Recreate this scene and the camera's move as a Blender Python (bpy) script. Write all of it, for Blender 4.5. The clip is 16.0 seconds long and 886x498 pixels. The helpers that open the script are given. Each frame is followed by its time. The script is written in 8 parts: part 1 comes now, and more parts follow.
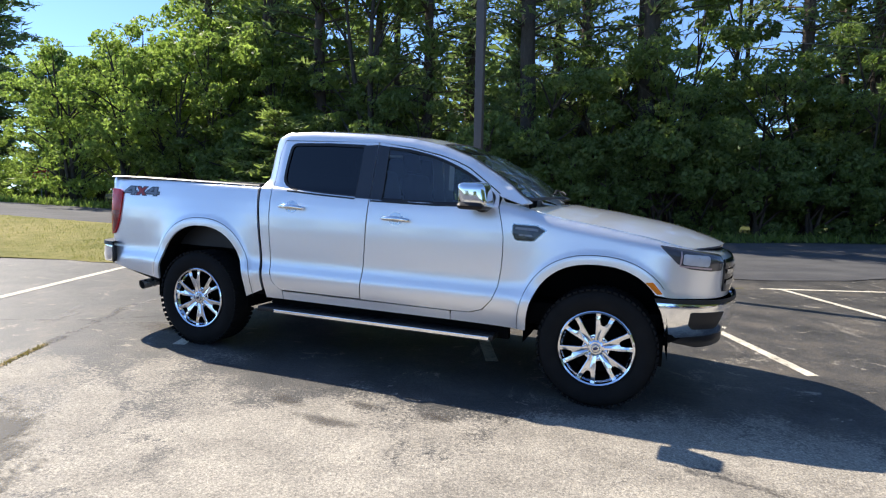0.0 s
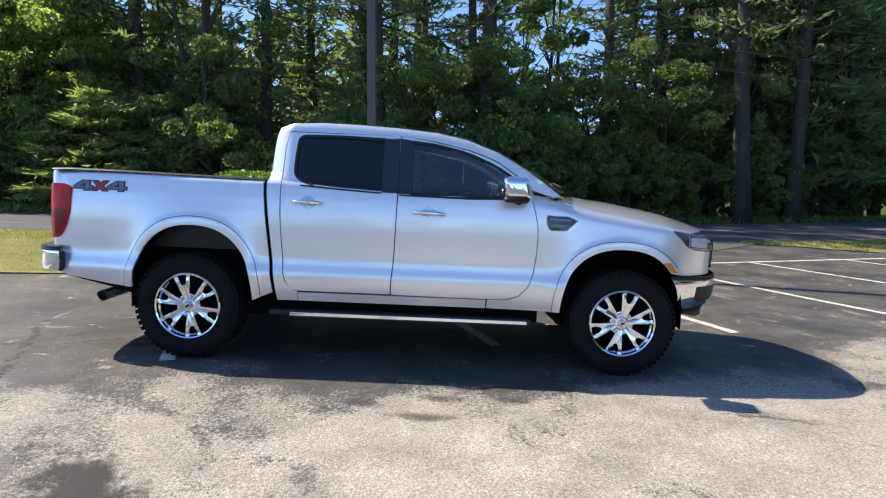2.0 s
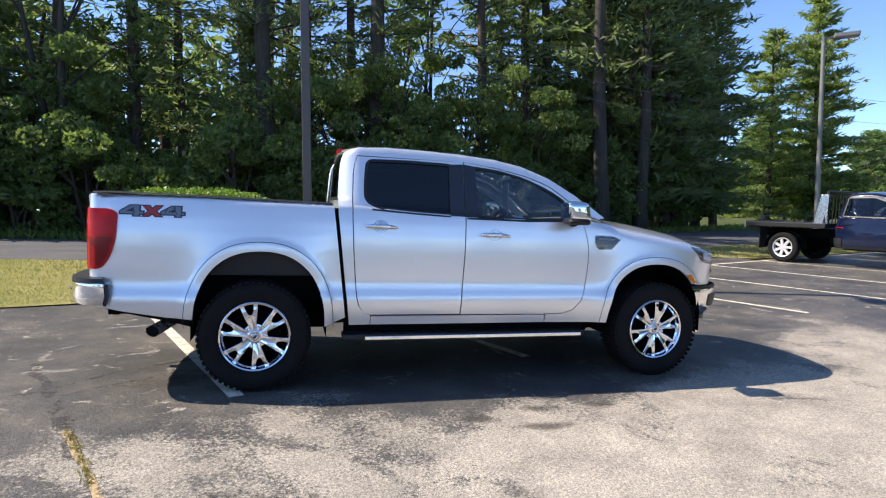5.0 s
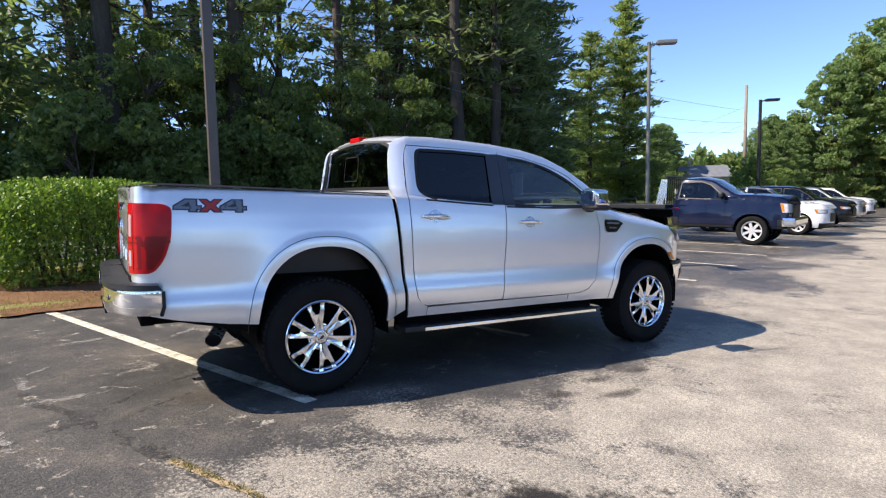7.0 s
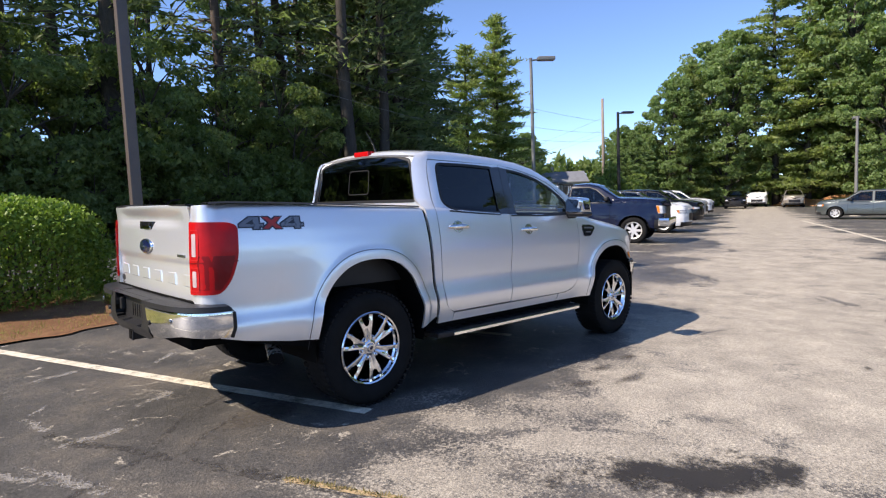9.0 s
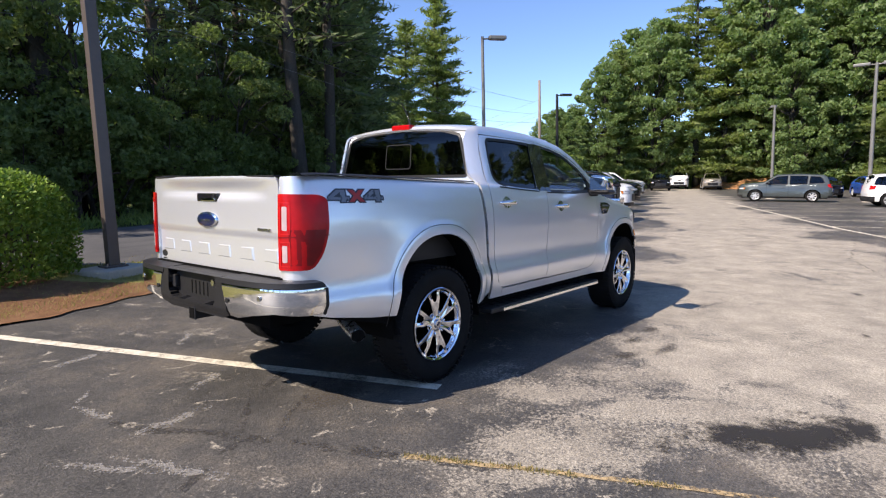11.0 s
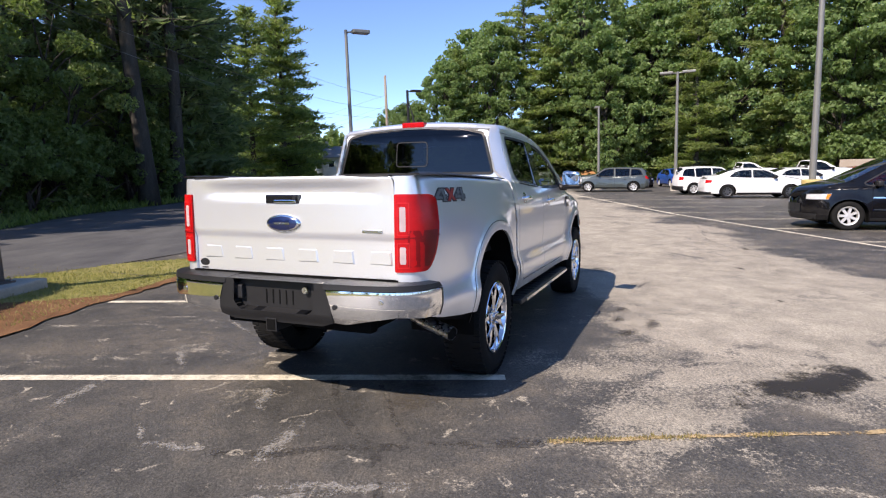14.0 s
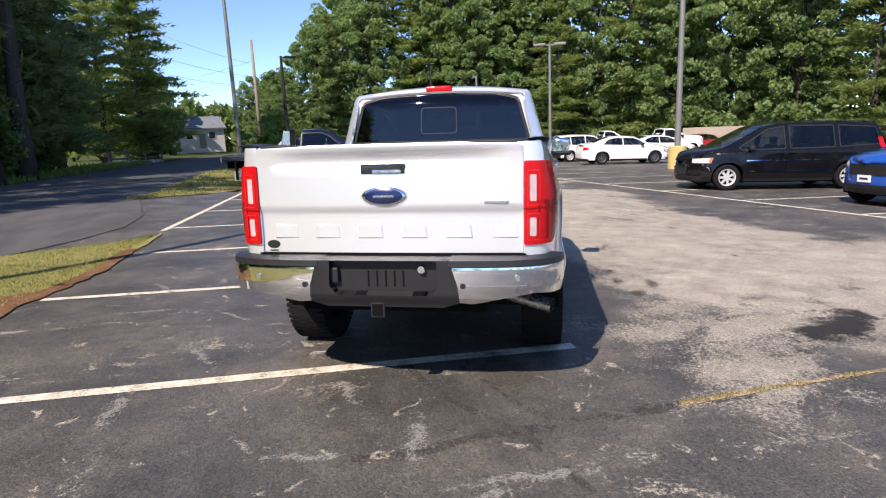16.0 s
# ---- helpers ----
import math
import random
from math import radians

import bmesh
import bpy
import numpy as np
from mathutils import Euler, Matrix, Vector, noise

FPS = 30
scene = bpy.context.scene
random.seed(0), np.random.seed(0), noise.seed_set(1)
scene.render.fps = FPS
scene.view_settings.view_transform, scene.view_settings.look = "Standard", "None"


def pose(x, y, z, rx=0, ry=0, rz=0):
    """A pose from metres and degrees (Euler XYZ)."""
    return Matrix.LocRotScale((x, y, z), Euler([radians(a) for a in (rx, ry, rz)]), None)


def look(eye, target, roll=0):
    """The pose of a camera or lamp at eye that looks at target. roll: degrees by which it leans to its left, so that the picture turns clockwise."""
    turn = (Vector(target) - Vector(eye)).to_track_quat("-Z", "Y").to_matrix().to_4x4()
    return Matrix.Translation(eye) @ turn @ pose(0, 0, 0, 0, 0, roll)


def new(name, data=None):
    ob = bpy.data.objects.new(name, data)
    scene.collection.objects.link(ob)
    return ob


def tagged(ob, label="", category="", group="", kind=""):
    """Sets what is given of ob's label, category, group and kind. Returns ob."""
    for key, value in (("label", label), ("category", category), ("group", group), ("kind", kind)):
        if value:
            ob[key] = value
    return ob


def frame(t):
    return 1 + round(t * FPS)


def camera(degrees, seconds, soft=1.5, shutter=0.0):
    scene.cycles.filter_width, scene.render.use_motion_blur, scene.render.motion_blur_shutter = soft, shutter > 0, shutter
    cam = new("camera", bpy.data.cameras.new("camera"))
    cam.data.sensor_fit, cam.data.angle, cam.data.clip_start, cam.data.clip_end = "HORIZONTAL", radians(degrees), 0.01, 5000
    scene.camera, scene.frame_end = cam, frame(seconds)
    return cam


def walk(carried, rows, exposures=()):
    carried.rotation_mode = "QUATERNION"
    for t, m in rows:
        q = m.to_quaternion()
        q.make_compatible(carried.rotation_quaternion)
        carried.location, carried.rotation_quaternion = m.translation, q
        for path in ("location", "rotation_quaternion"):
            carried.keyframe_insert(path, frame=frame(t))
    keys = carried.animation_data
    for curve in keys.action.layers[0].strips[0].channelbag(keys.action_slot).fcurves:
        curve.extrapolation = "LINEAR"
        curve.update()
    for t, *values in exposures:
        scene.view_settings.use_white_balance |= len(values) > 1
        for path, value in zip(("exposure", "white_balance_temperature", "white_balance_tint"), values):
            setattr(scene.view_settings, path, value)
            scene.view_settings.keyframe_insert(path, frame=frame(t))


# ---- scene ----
cam = camera(75.0, 16.0, soft=1.2)
PATH = [
    (0, (1.859, -4.709, 1.34), (1.203, -2.829, 1.153), 2.7),
    (0.5, (1.549, -4.81, 1.337), (0.996, -2.898, 1.147), 2.0),
    (1, (1.116, -5.015, 1.317), (0.742, -3.057, 1.147), 1.9),
    (1.5, (0.653, -5.028, 1.313), (0.471, -3.046, 1.111), 2.7),
    (2, (0.289, -5.098, 1.308), (0.278, -3.108, 1.111), 2.3),
    (2.5, (-0.213, -5.143, 1.316), (-0.105, -3.154, 1.147), 1.4),
    (3, (-0.614, -5.08, 1.298), (-0.428, -3.096, 1.129), 1.3),
    (3.5, (-0.904, -5.108, 1.328), (-0.629, -3.134, 1.165), 1.2),
    (4, (-1.093, -5.167, 1.341), (-0.746, -3.201, 1.222), 1.4),
    (4.5, (-1.19, -5.196, 1.326), (-0.765, -3.245, 1.211), 1.7),
    (4.7, (-1.235, -5.172, 1.324), (-0.784, -3.228, 1.2), 1.8),
    (6.8, (-2.785, -4.567, 1.293), (-1.789, -2.839, 1.145), 1.6),
    (7, (-2.905, -4.524, 1.294), (-1.863, -2.825, 1.134), 1.0),
    (7.5, (-3.278, -4.415, 1.3), (-2.126, -2.786, 1.164), 0.9),
    (8, (-3.562, -4.289, 1.294), (-2.295, -2.747, 1.169), 0.4),
    (8.5, (-3.773, -4.11, 1.317), (-2.419, -2.643, 1.202), -0.4),
    (9, (-3.957, -4.005, 1.315), (-2.563, -2.577, 1.183), -0.4),
    (9.5, (-4.053, -3.954, 1.314), (-2.615, -2.571, 1.168), 0.4),
    (10, (-4.188, -3.879, 1.3), (-2.726, -2.525, 1.137), 0.8),
    (10.2, (-4.252, -3.781, 1.286), (-2.79, -2.429, 1.102), 0.5),
    (12.3, (-5.125, -2.551, 1.314), (-3.377, -1.603, 1.099), 0.3),
    (12.5, (-5.193, -2.46, 1.314), (-3.43, -1.544, 1.088), 0.1),
    (13, (-5.344, -2.24, 1.322), (-3.553, -1.383, 1.086), -0.6),
    (13.5, (-5.382, -2.157, 1.325), (-3.56, -1.362, 1.102), -0.9),
    (14, (-5.388, -2.064, 1.312), (-3.55, -1.306, 1.088), -0.5),
    (14.5, (-5.37, -1.762, 1.305), (-3.519, -1.052, 1.04), -0.0),
    (15, (-5.39, -1.455, 1.301), (-3.512, -0.834, 1.003), -0.1),
    (15.5, (-5.501, -1.092, 1.33), (-3.586, -0.605, 1.02), -0.5),
    (16, (-5.542, -0.751, 1.308), (-3.595, -0.43, 0.979), -1.4),
]
# the bays fall towards the road's end: the truck and the way round it stand on that slope
SLOPE_X, SLOPE_Y = -0.034, 0.012
LEAN = Vector((0, 0, 1)).rotation_difference(Vector((-SLOPE_X, -SLOPE_Y, 1))).to_matrix().to_4x4()
walk(cam, [(t, LEAN @ look(eye, target, roll)) for t, eye, target, roll in PATH], exposures=[(0.0, 1.0, 6600, 11), (4.0, 1.09, 6700, 13), (8.0, 0.93, 6820, 16), (16.0, 0.80, 6850, 18)])

# ---------------------------------------------------------------- light
SUN_WAY = (LEAN.to_3x3() @ Vector((-1.38, 0.46, 1.32))).normalized()
world = bpy.data.worlds.new("sky")
scene.world = world
world.use_nodes = True
wn = world.node_tree
sky = wn.nodes.new("ShaderNodeTexSky")
sky.sky_type = "NISHITA"
sky.sun_disc = False
sky.sun_elevation = math.asin(SUN_WAY.z)
sky.sun_rotation = math.atan2(SUN_WAY.x, SUN_WAY.y)
sky.altitude = 2000
sky.air_density, sky.dust_density, sky.ozone_density = 0.85, 0.05, 6.0
wn.nodes["Background"].inputs["Strength"].default_value = 0.145
wn.links.new(sky.outputs[0], wn.nodes["Background"].inputs[0])
sun = new("sun", bpy.data.lights.new("sun", "SUN"))
sun.data.energy, sun.data.angle, sun.data.color = 4.35, radians(0.55), (1.0, 0.93, 0.82)
sun.matrix_world = look((-40, 12, 40), Vector((-40, 12, 40)) - SUN_WAY)


# ---------------------------------------------------------------- materials
class Nodes:
    """A small helper to write a node material."""

    def __init__(self, name):
        self.mat = bpy.data.materials.new(name)
        self.mat.use_nodes = True
        self.t = self.mat.node_tree
        self.bsdf = self.t.nodes["Principled BSDF"]

    def add(self, kind, **settings):
        n = self.t.nodes.new(kind)
        for k, v in settings.items():
            n.inputs[k.replace("_", " ")].default_value = v
        return n

    def link(self, a, b):
        self.t.links.new(a, b)

    def coords(self, which="Object"):
        return self.add("ShaderNodeTexCoord").outputs[which]

    def noise(self, scale, detail=4.0, rough=0.55, vec=None, stretch=None):
        n = self.add("ShaderNodeTexNoise", Scale=scale, Detail=detail, Roughness=rough)
        v = vec or self.coords()
        if stretch:
            m = self.add("ShaderNodeMapping", Scale=stretch)
            self.link(v, m.inputs["Vector"])
            v = m.outputs[0]
        self.link(v, n.inputs["Vector"])
        return n.outputs["Fac"]

    def ramp(self, fac, stops):
        r = self.add("ShaderNodeValToRGB")
        els = r.color_ramp.elements
        while len(els) < len(stops):
            els.new(0.5)
        for e, (p, c) in zip(els, stops):
            e.position = p
            e.color = (*c, 1) if len(c) == 3 else c
        self.link(fac, r.inputs[0])
        return r.outputs[0]

    def mix(self, fac, a, b, mode="MIX"):
        m = self.t.nodes.new("ShaderNodeMix")
        m.data_type, m.blend_type = "RGBA", mode
        for sock, v in ((m.inputs[0], fac), (m.inputs[6], a), (m.inputs[7], b)):
            if isinstance(v, (int, float)):
                sock.default_value = v
            elif isinstance(v, tuple):
                sock.default_value = (*v, 1)
            else:
                self.link(v, sock)
        return m.outputs[2]

    def math(self, op, a, b=0.0):
        m = self.t.nodes.new("ShaderNodeMath")
        m.operation = op
        for sock, v in zip(m.inputs, (a, b)):
            if isinstance(v, (int, float)):
                sock.default_value = v
            else:
                self.link(v, sock)
        return m.outputs[0]

    def bump(self, height, strength=0.3, distance=0.01):
        b = self.add("ShaderNodeBump", Strength=strength, Distance=distance)
        self.link(height, b.inputs["Height"])
        self.link(b.outputs[0], self.bsdf.inputs["Normal"])

    def out(self, **sockets):
        for k, v in sockets.items():
            s = self.bsdf.inputs[k.replace("_", " ")]
            if isinstance(v, tuple):
                s.default_value = (*v, 1) if len(v) == 3 else v
            elif isinstance(v, (int, float)):
                s.default_value = v
            else:
                self.link(v, s)
        return self.mat


def plain(name, colour, rough=0.5, metal=0.0, var=0.12, scale=8.0, coat=0.0, spec=0.5, bump=0.0):
    """A surface with slight mottling at two scales."""
    n = Nodes(name)
    big, small = n.noise(scale * 0.25, 3), n.noise(scale * 4, 5)
    f = n.math("ADD", n.math("MULTIPLY", big, 0.6), n.math("MULTIPLY", small, 0.4))
    lo, hi = tuple(c * (1 - var) for c in colour), tuple(min(1, c * (1 + var)) for c in colour)
    if bump:
        n.bump(small, bump, 0.004)
    rr = n.ramp(small, [(0.3, (max(0.02, rough - 0.06),) * 3), (0.7, (min(1, rough + 0.06),) * 3)])
    return n.out(Base_Color=n.ramp(f, [(0.3, lo), (0.7, hi)]), Roughness=rr, Metallic=metal, Coat_Weight=coat, Coat_Roughness=0.05, Specular_IOR_Level=spec)


def car_paint(name, colour, metal=0.0, rough=0.35, coat=1.0):
    """Lacquered paint with fine flake and a film of dust."""
    n = Nodes(name)
    flake = n.noise(900, 2)
    dust = n.noise(3.0, 5)
    lo, hi = tuple(c * 0.93 for c in colour), tuple(min(1, c * 1.06) for c in colour)
    base = n.ramp(flake, [(0.35, lo), (0.65, hi)])
    film = 0.03 if max(colour) > 0.2 else 0.012
    base = n.mix(n.math("MULTIPLY", n.ramp(dust, [(0.45, (0, 0, 0)), (0.8, (1, 1, 1))]), film), base, (0.42, 0.40, 0.36))
    rr = n.ramp(dust, [(0.3, (rough - 0.01,) * 3), (0.75, (rough + 0.03,) * 3)])
    return n.out(Base_Color=base, Metallic=metal, Roughness=rr, Coat_Weight=coat, Coat_Roughness=0.04, Specular_IOR_Level=0.5 if max(colour) > 0.05 else 0.12)


def glass(name, tint, rough=0.02, mirror=0.05):
    """Tinted car glass: a dark see-through sheet with a clear reflection that grows at low angles."""
    n = Nodes(name)
    tr = n.add("ShaderNodeBsdfTransparent")
    tr.inputs[0].default_value = (*tint, 1)
    gl = n.add("ShaderNodeBsdfGlossy", Roughness=rough)
    gl.inputs[0].default_value = (0.9, 0.95, 1.0, 1)
    lw = n.add("ShaderNodeLayerWeight", Blend=0.5)
    fac = n.math("ADD", mirror, n.math("MULTIPLY", n.math("POWER", lw.outputs["Facing"], 5.0), 0.9))
    mx = n.t.nodes.new("ShaderNodeMixShader")
    n.link(fac, mx.inputs[0])
    n.link(tr.outputs[0], mx.inputs[1])
    n.link(gl.outputs[0], mx.inputs[2])
    n.link(mx.outputs[0], n.t.nodes["Material Output"].inputs["Surface"])
    return n.mat


def lens(name, colour, rough=0.08, emit=0.0):
    n = Nodes(name)
    ridg = n.noise(60, 2, stretch=(1, 1, 6))
    n.bump(ridg, 0.25, 0.003)
    return n.out(Base_Color=n.mix(0.5, colour, n.ramp(n.noise(14, 3), [(0.3, tuple(c * 0.55 for c in colour)), (0.7, colour)])), Roughness=rough, Coat_Weight=0.06, Coat_Roughness=0.03, Specular_IOR_Level=0.22)


def asphalt_lot():
    """Worn lot: dark sealer on the bays, worn through to pale stone in wisps and all over the lane."""
    n = Nodes("worn_asphalt")
    co = n.coords()
    sep = n.add("ShaderNodeSeparateXYZ")
    n.link(co, sep.inputs[0])
    u, v = sep.outputs[0], sep.outputs[1]
    wob = n.noise(0.45, 5, 0.6, co)
    fine = n.noise(2.6, 6, 0.65, co)
    edge = n.math("ADD", n.math("MULTIPLY", n.math("SUBTRACT", wob, 0.5), 6.0), n.math("MULTIPLY", n.math("SUBTRACT", fine, 0.5), 3.0))
    north = n.math("ADD", n.math("ADD", v, 1.15), edge)
    south = n.math("ADD", n.math("SUBTRACT", -6.0, v), edge)
    west = n.math("ADD", n.math("MULTIPLY", n.math("SUBTRACT", -2.4, u), 1.0), edge)
    west = n.math("MINIMUM", west, n.math("ADD", n.math("ADD", v, 3.6), n.math("MULTIPLY", edge, 0.4)))
    bays = n.math("MAXIMUM", n.math("MAXIMUM", north, south), west)
    lane = n.ramp(n.math("ADD", n.math("MULTIPLY", bays, 0.40), 0.5), [(0.10, (1, 1, 1)), (0.85, (0, 0, 0))])

    def wisp(scale, stretch, lo, hi):
        m = n.add("ShaderNodeMapping", Scale=stretch)
        n.link(co, m.inputs["Vector"])
        t = n.add("ShaderNodeTexNoise", Scale=scale, Detail=7.0, Roughness=0.66, Distortion=1.1)
        n.link(m.outputs[0], t.inputs["Vector"])
        return n.ramp(t.outputs["Fac"], [(lo, (0, 0, 0)), (hi, (1, 1, 1))])

    w1 = wisp(0.75, (0.7, 1.9, 1.0), 0.50, 0.68)
    w2 = wisp(1.5, (1.8, 0.7, 1.0), 0.53, 0.66)
    w3 = wisp(4.0, (1.0, 1.3, 1.0), 0.55, 0.67)
    worn = n.math("MAXIMUM", n.math("MULTIPLY", w1, 0.48), n.math("MAXIMUM", n.math("MULTIPLY", w2, 0.55), n.math("MULTIPLY", w3, 0.68)))
    worn = n.math("MAXIMUM", worn, n.math("MULTIPLY", lane, 0.95))
    dull = wisp(0.9, (1.0, 1.2, 1.0), 0.54, 0.66)
    worn = n.math("SUBTRACT", worn, n.math("MULTIPLY", n.math("MULTIPLY", dull, lane), 0.42))
    worn = n.math("ADD", worn, n.math("MULTIPLY", n.math("SUBTRACT", fine, 0.5), 0.45))
    speck = n.noise(46, 6, 0.82, co)
    bare = n.ramp(n.math("ADD", speck, n.math("MULTIPLY", n.math("SUBTRACT", worn, 0.5), 0.52)), [(0.47, (0, 0, 0)), (0.60, (1, 1, 1))])
    pale = n.ramp(fine, [(0.25, (0.245, 0.222, 0.184)), (0.5, (0.365, 0.330, 0.272)), (0.75, (0.495, 0.448, 0.366))])
    dark = n.ramp(n.noise(1.1, 6, 0.7, co), [(0.30, (0.048, 0.0475, 0.0465)), (0.5, (0.092, 0.088, 0.082)), (0.70, (0.168, 0.148, 0.122))])
    col = n.mix(bare, dark, pale)
    grain = n.noise(120, 3, 0.7, co)
    grit = n.noise(58, 4, 0.8, co)
    col = n.mix(0.85, col, n.ramp(grit, [(0.32, (0.45, 0.45, 0.46)), (0.5, (1, 1, 1)), (0.66, (1.5, 1.47, 1.42))]), "MULTIPLY")
    col = n.mix(0.85, col, n.ramp(grain, [(0.30, (0.5, 0.5, 0.5)), (0.5, (1, 1, 1)), (0.72, (1.55, 1.52, 1.45))]), "MULTIPLY")
    pebb = n.add("ShaderNodeTexVoronoi", Scale=85.0)
    n.link(co, pebb.inputs["Vector"])
    stone = n.ramp(pebb.outputs["Distance"], [(0.0, (1.25, 1.22, 1.16)), (0.35, (1, 1, 1)), (0.7, (0.72, 0.72, 0.72))])
    col = n.mix(0.55, col, stone, "MULTIPLY")
    n.bump(n.math("ADD", n.math("ADD", n.math("MULTIPLY", grain, 0.6), grit), n.math("MULTIPLY", pebb.outputs["Distance"], 0.5)), 0.6, 0.006)
    return n.out(Base_Color=col, Roughness=n.mix(bare, (0.50, 0.50, 0.50), (0.72, 0.72, 0.72)), Specular_IOR_Level=0.3)


def tarmac(name, lo, hi):
    n = Nodes(name)
    co = n.coords()
    f, g = n.noise(0.7, 6, 0.65, co, (1.0, 3.0, 1.0)), n.noise(140, 3, 0.7, co)
    col = n.mix(0.7, n.ramp(f, [(0.3, lo), (0.7, hi)]), n.ramp(g, [(0.3, (0.6,) * 3), (0.7, (1.35,) * 3)]), "MULTIPLY")
    n.bump(g, 0.5, 0.005)
    return n.out(Base_Color=col, Roughness=0.88, Specular_IOR_Level=0.3)


def earth(name, stops, scale=1.2, bump=0.6):
    n = Nodes(name)
    co = n.coords()
    a, b, g = n.noise(scale * 0.3, 4, 0.6, co), n.noise(scale * 3, 6, 0.7, co), n.noise(scale * 45, 4, 0.7, co)
    f = n.math("ADD", n.math("MULTIPLY", a, 0.55), n.math("MULTIPLY", b, 0.45))
    col = n.mix(0.7, n.ramp(f, stops), n.ramp(g, [(0.3, (0.55,) * 3), (0.7, (1.4,) * 3)]), "MULTIPLY")
    n.bump(n.math("ADD", g, b), bump, 0.03)
    return n.out(Base_Color=col, Roughness=0.95, Specular_IOR_Level=0.1)


def leaf_mat(name, lo, hi, trans=0.35):
    """Leaves: varied green that lets some light through."""
    n = Nodes(name)
    rnd = n.add("ShaderNodeNewGeometry").outputs["Random Per Island"]
    big = n.noise(0.35, 3)
    f = n.math("ADD", n.math("MULTIPLY", rnd, 0.6), n.math("MULTIPLY", big, 0.4))
    col = n.ramp(f, [(0.15, lo), (0.85, hi)])
    mat = n.out(Base_Color=col, Roughness=0.5, Specular_IOR_Level=0.35)
    tl = n.add("ShaderNodeBsdfTranslucent")
    n.link(n.mix(1.0, col, (1.22, 1.36, 0.78), "MULTIPLY"), tl.inputs[0])
    mx = n.t.nodes.new("ShaderNodeMixShader")
    mx.inputs[0].default_value = trans
    n.link(n.bsdf.outputs[0], mx.inputs[1])
    n.link(tl.outputs[0], mx.inputs[2])
    n.link(mx.outputs[0], n.t.nodes["Material Output"].inputs["Surface"])
    return mat


def bark_mat(name, lo, hi):
    n = Nodes(name)
    co = n.coords()
    f = n.noise(5, 6, 0.7, co, (1, 1, 0.18))
    g = n.noise(30, 4, 0.7, co, (1, 1, 0.3))
    n.bump(n.math("ADD", f, g), 0.9, 0.03)
    return n.out(Base_Color=n.mix(0.4, n.ramp(f, [(0.3, lo), (0.7, hi)]), n.ramp(g, [(0.3, lo), (0.7, hi)])), Roughness=0.95, Specular_IOR_Level=0.1)


def line_paint():
    n = Nodes("worn_line_paint")
    co = n.coords()
    w = n.noise(9, 6, 0.75, co)
    g = n.noise(60, 4, 0.7, co)
    f = n.math("ADD", n.math("MULTIPLY", w, 0.6), n.math("MULTIPLY", g, 0.4))
    col = n.ramp(f, [(0.36, (0.09, 0.088, 0.08)), (0.43, (0.42, 0.385, 0.30)), (0.55, (0.71, 0.65, 0.52)), (0.8, (0.79, 0.735, 0.61))])
    n.bump(g, 0.4, 0.004)
    return n.out(Base_Color=col, Roughness=0.8, Specular_IOR_Level=0.3)


M = {}
M["lot"] = asphalt_lot()
# darker asphalt tone, with tree shade on the road put into the colour
M["road"] = tarmac("road_asphalt", (0.060, 0.060, 0.064), (0.115, 0.113, 0.11))
M["line"] = line_paint()
M["ground"] = earth("forest_floor", [(0.25, (0.03, 0.035, 0.012)), (0.5, (0.07, 0.085, 0.03)), (0.75, (0.12, 0.11, 0.055))])
M["turf"] = earth("dry_turf", [(0.3, (0.13, 0.15, 0.045)), (0.5, (0.26, 0.24, 0.085)), (0.72, (0.42, 0.35, 0.16))], 1.6)
M["mulch"] = earth("mulch", [(0.3, (0.085, 0.048, 0.028)), (0.5, (0.20, 0.105, 0.055)), (0.72, (0.33, 0.19, 0.10))], 2.4)
M["dirt"] = earth("orange_dirt", [(0.3, (0.28, 0.13, 0.055)), (0.7, (0.46, 0.25, 0.12))], 0.8)


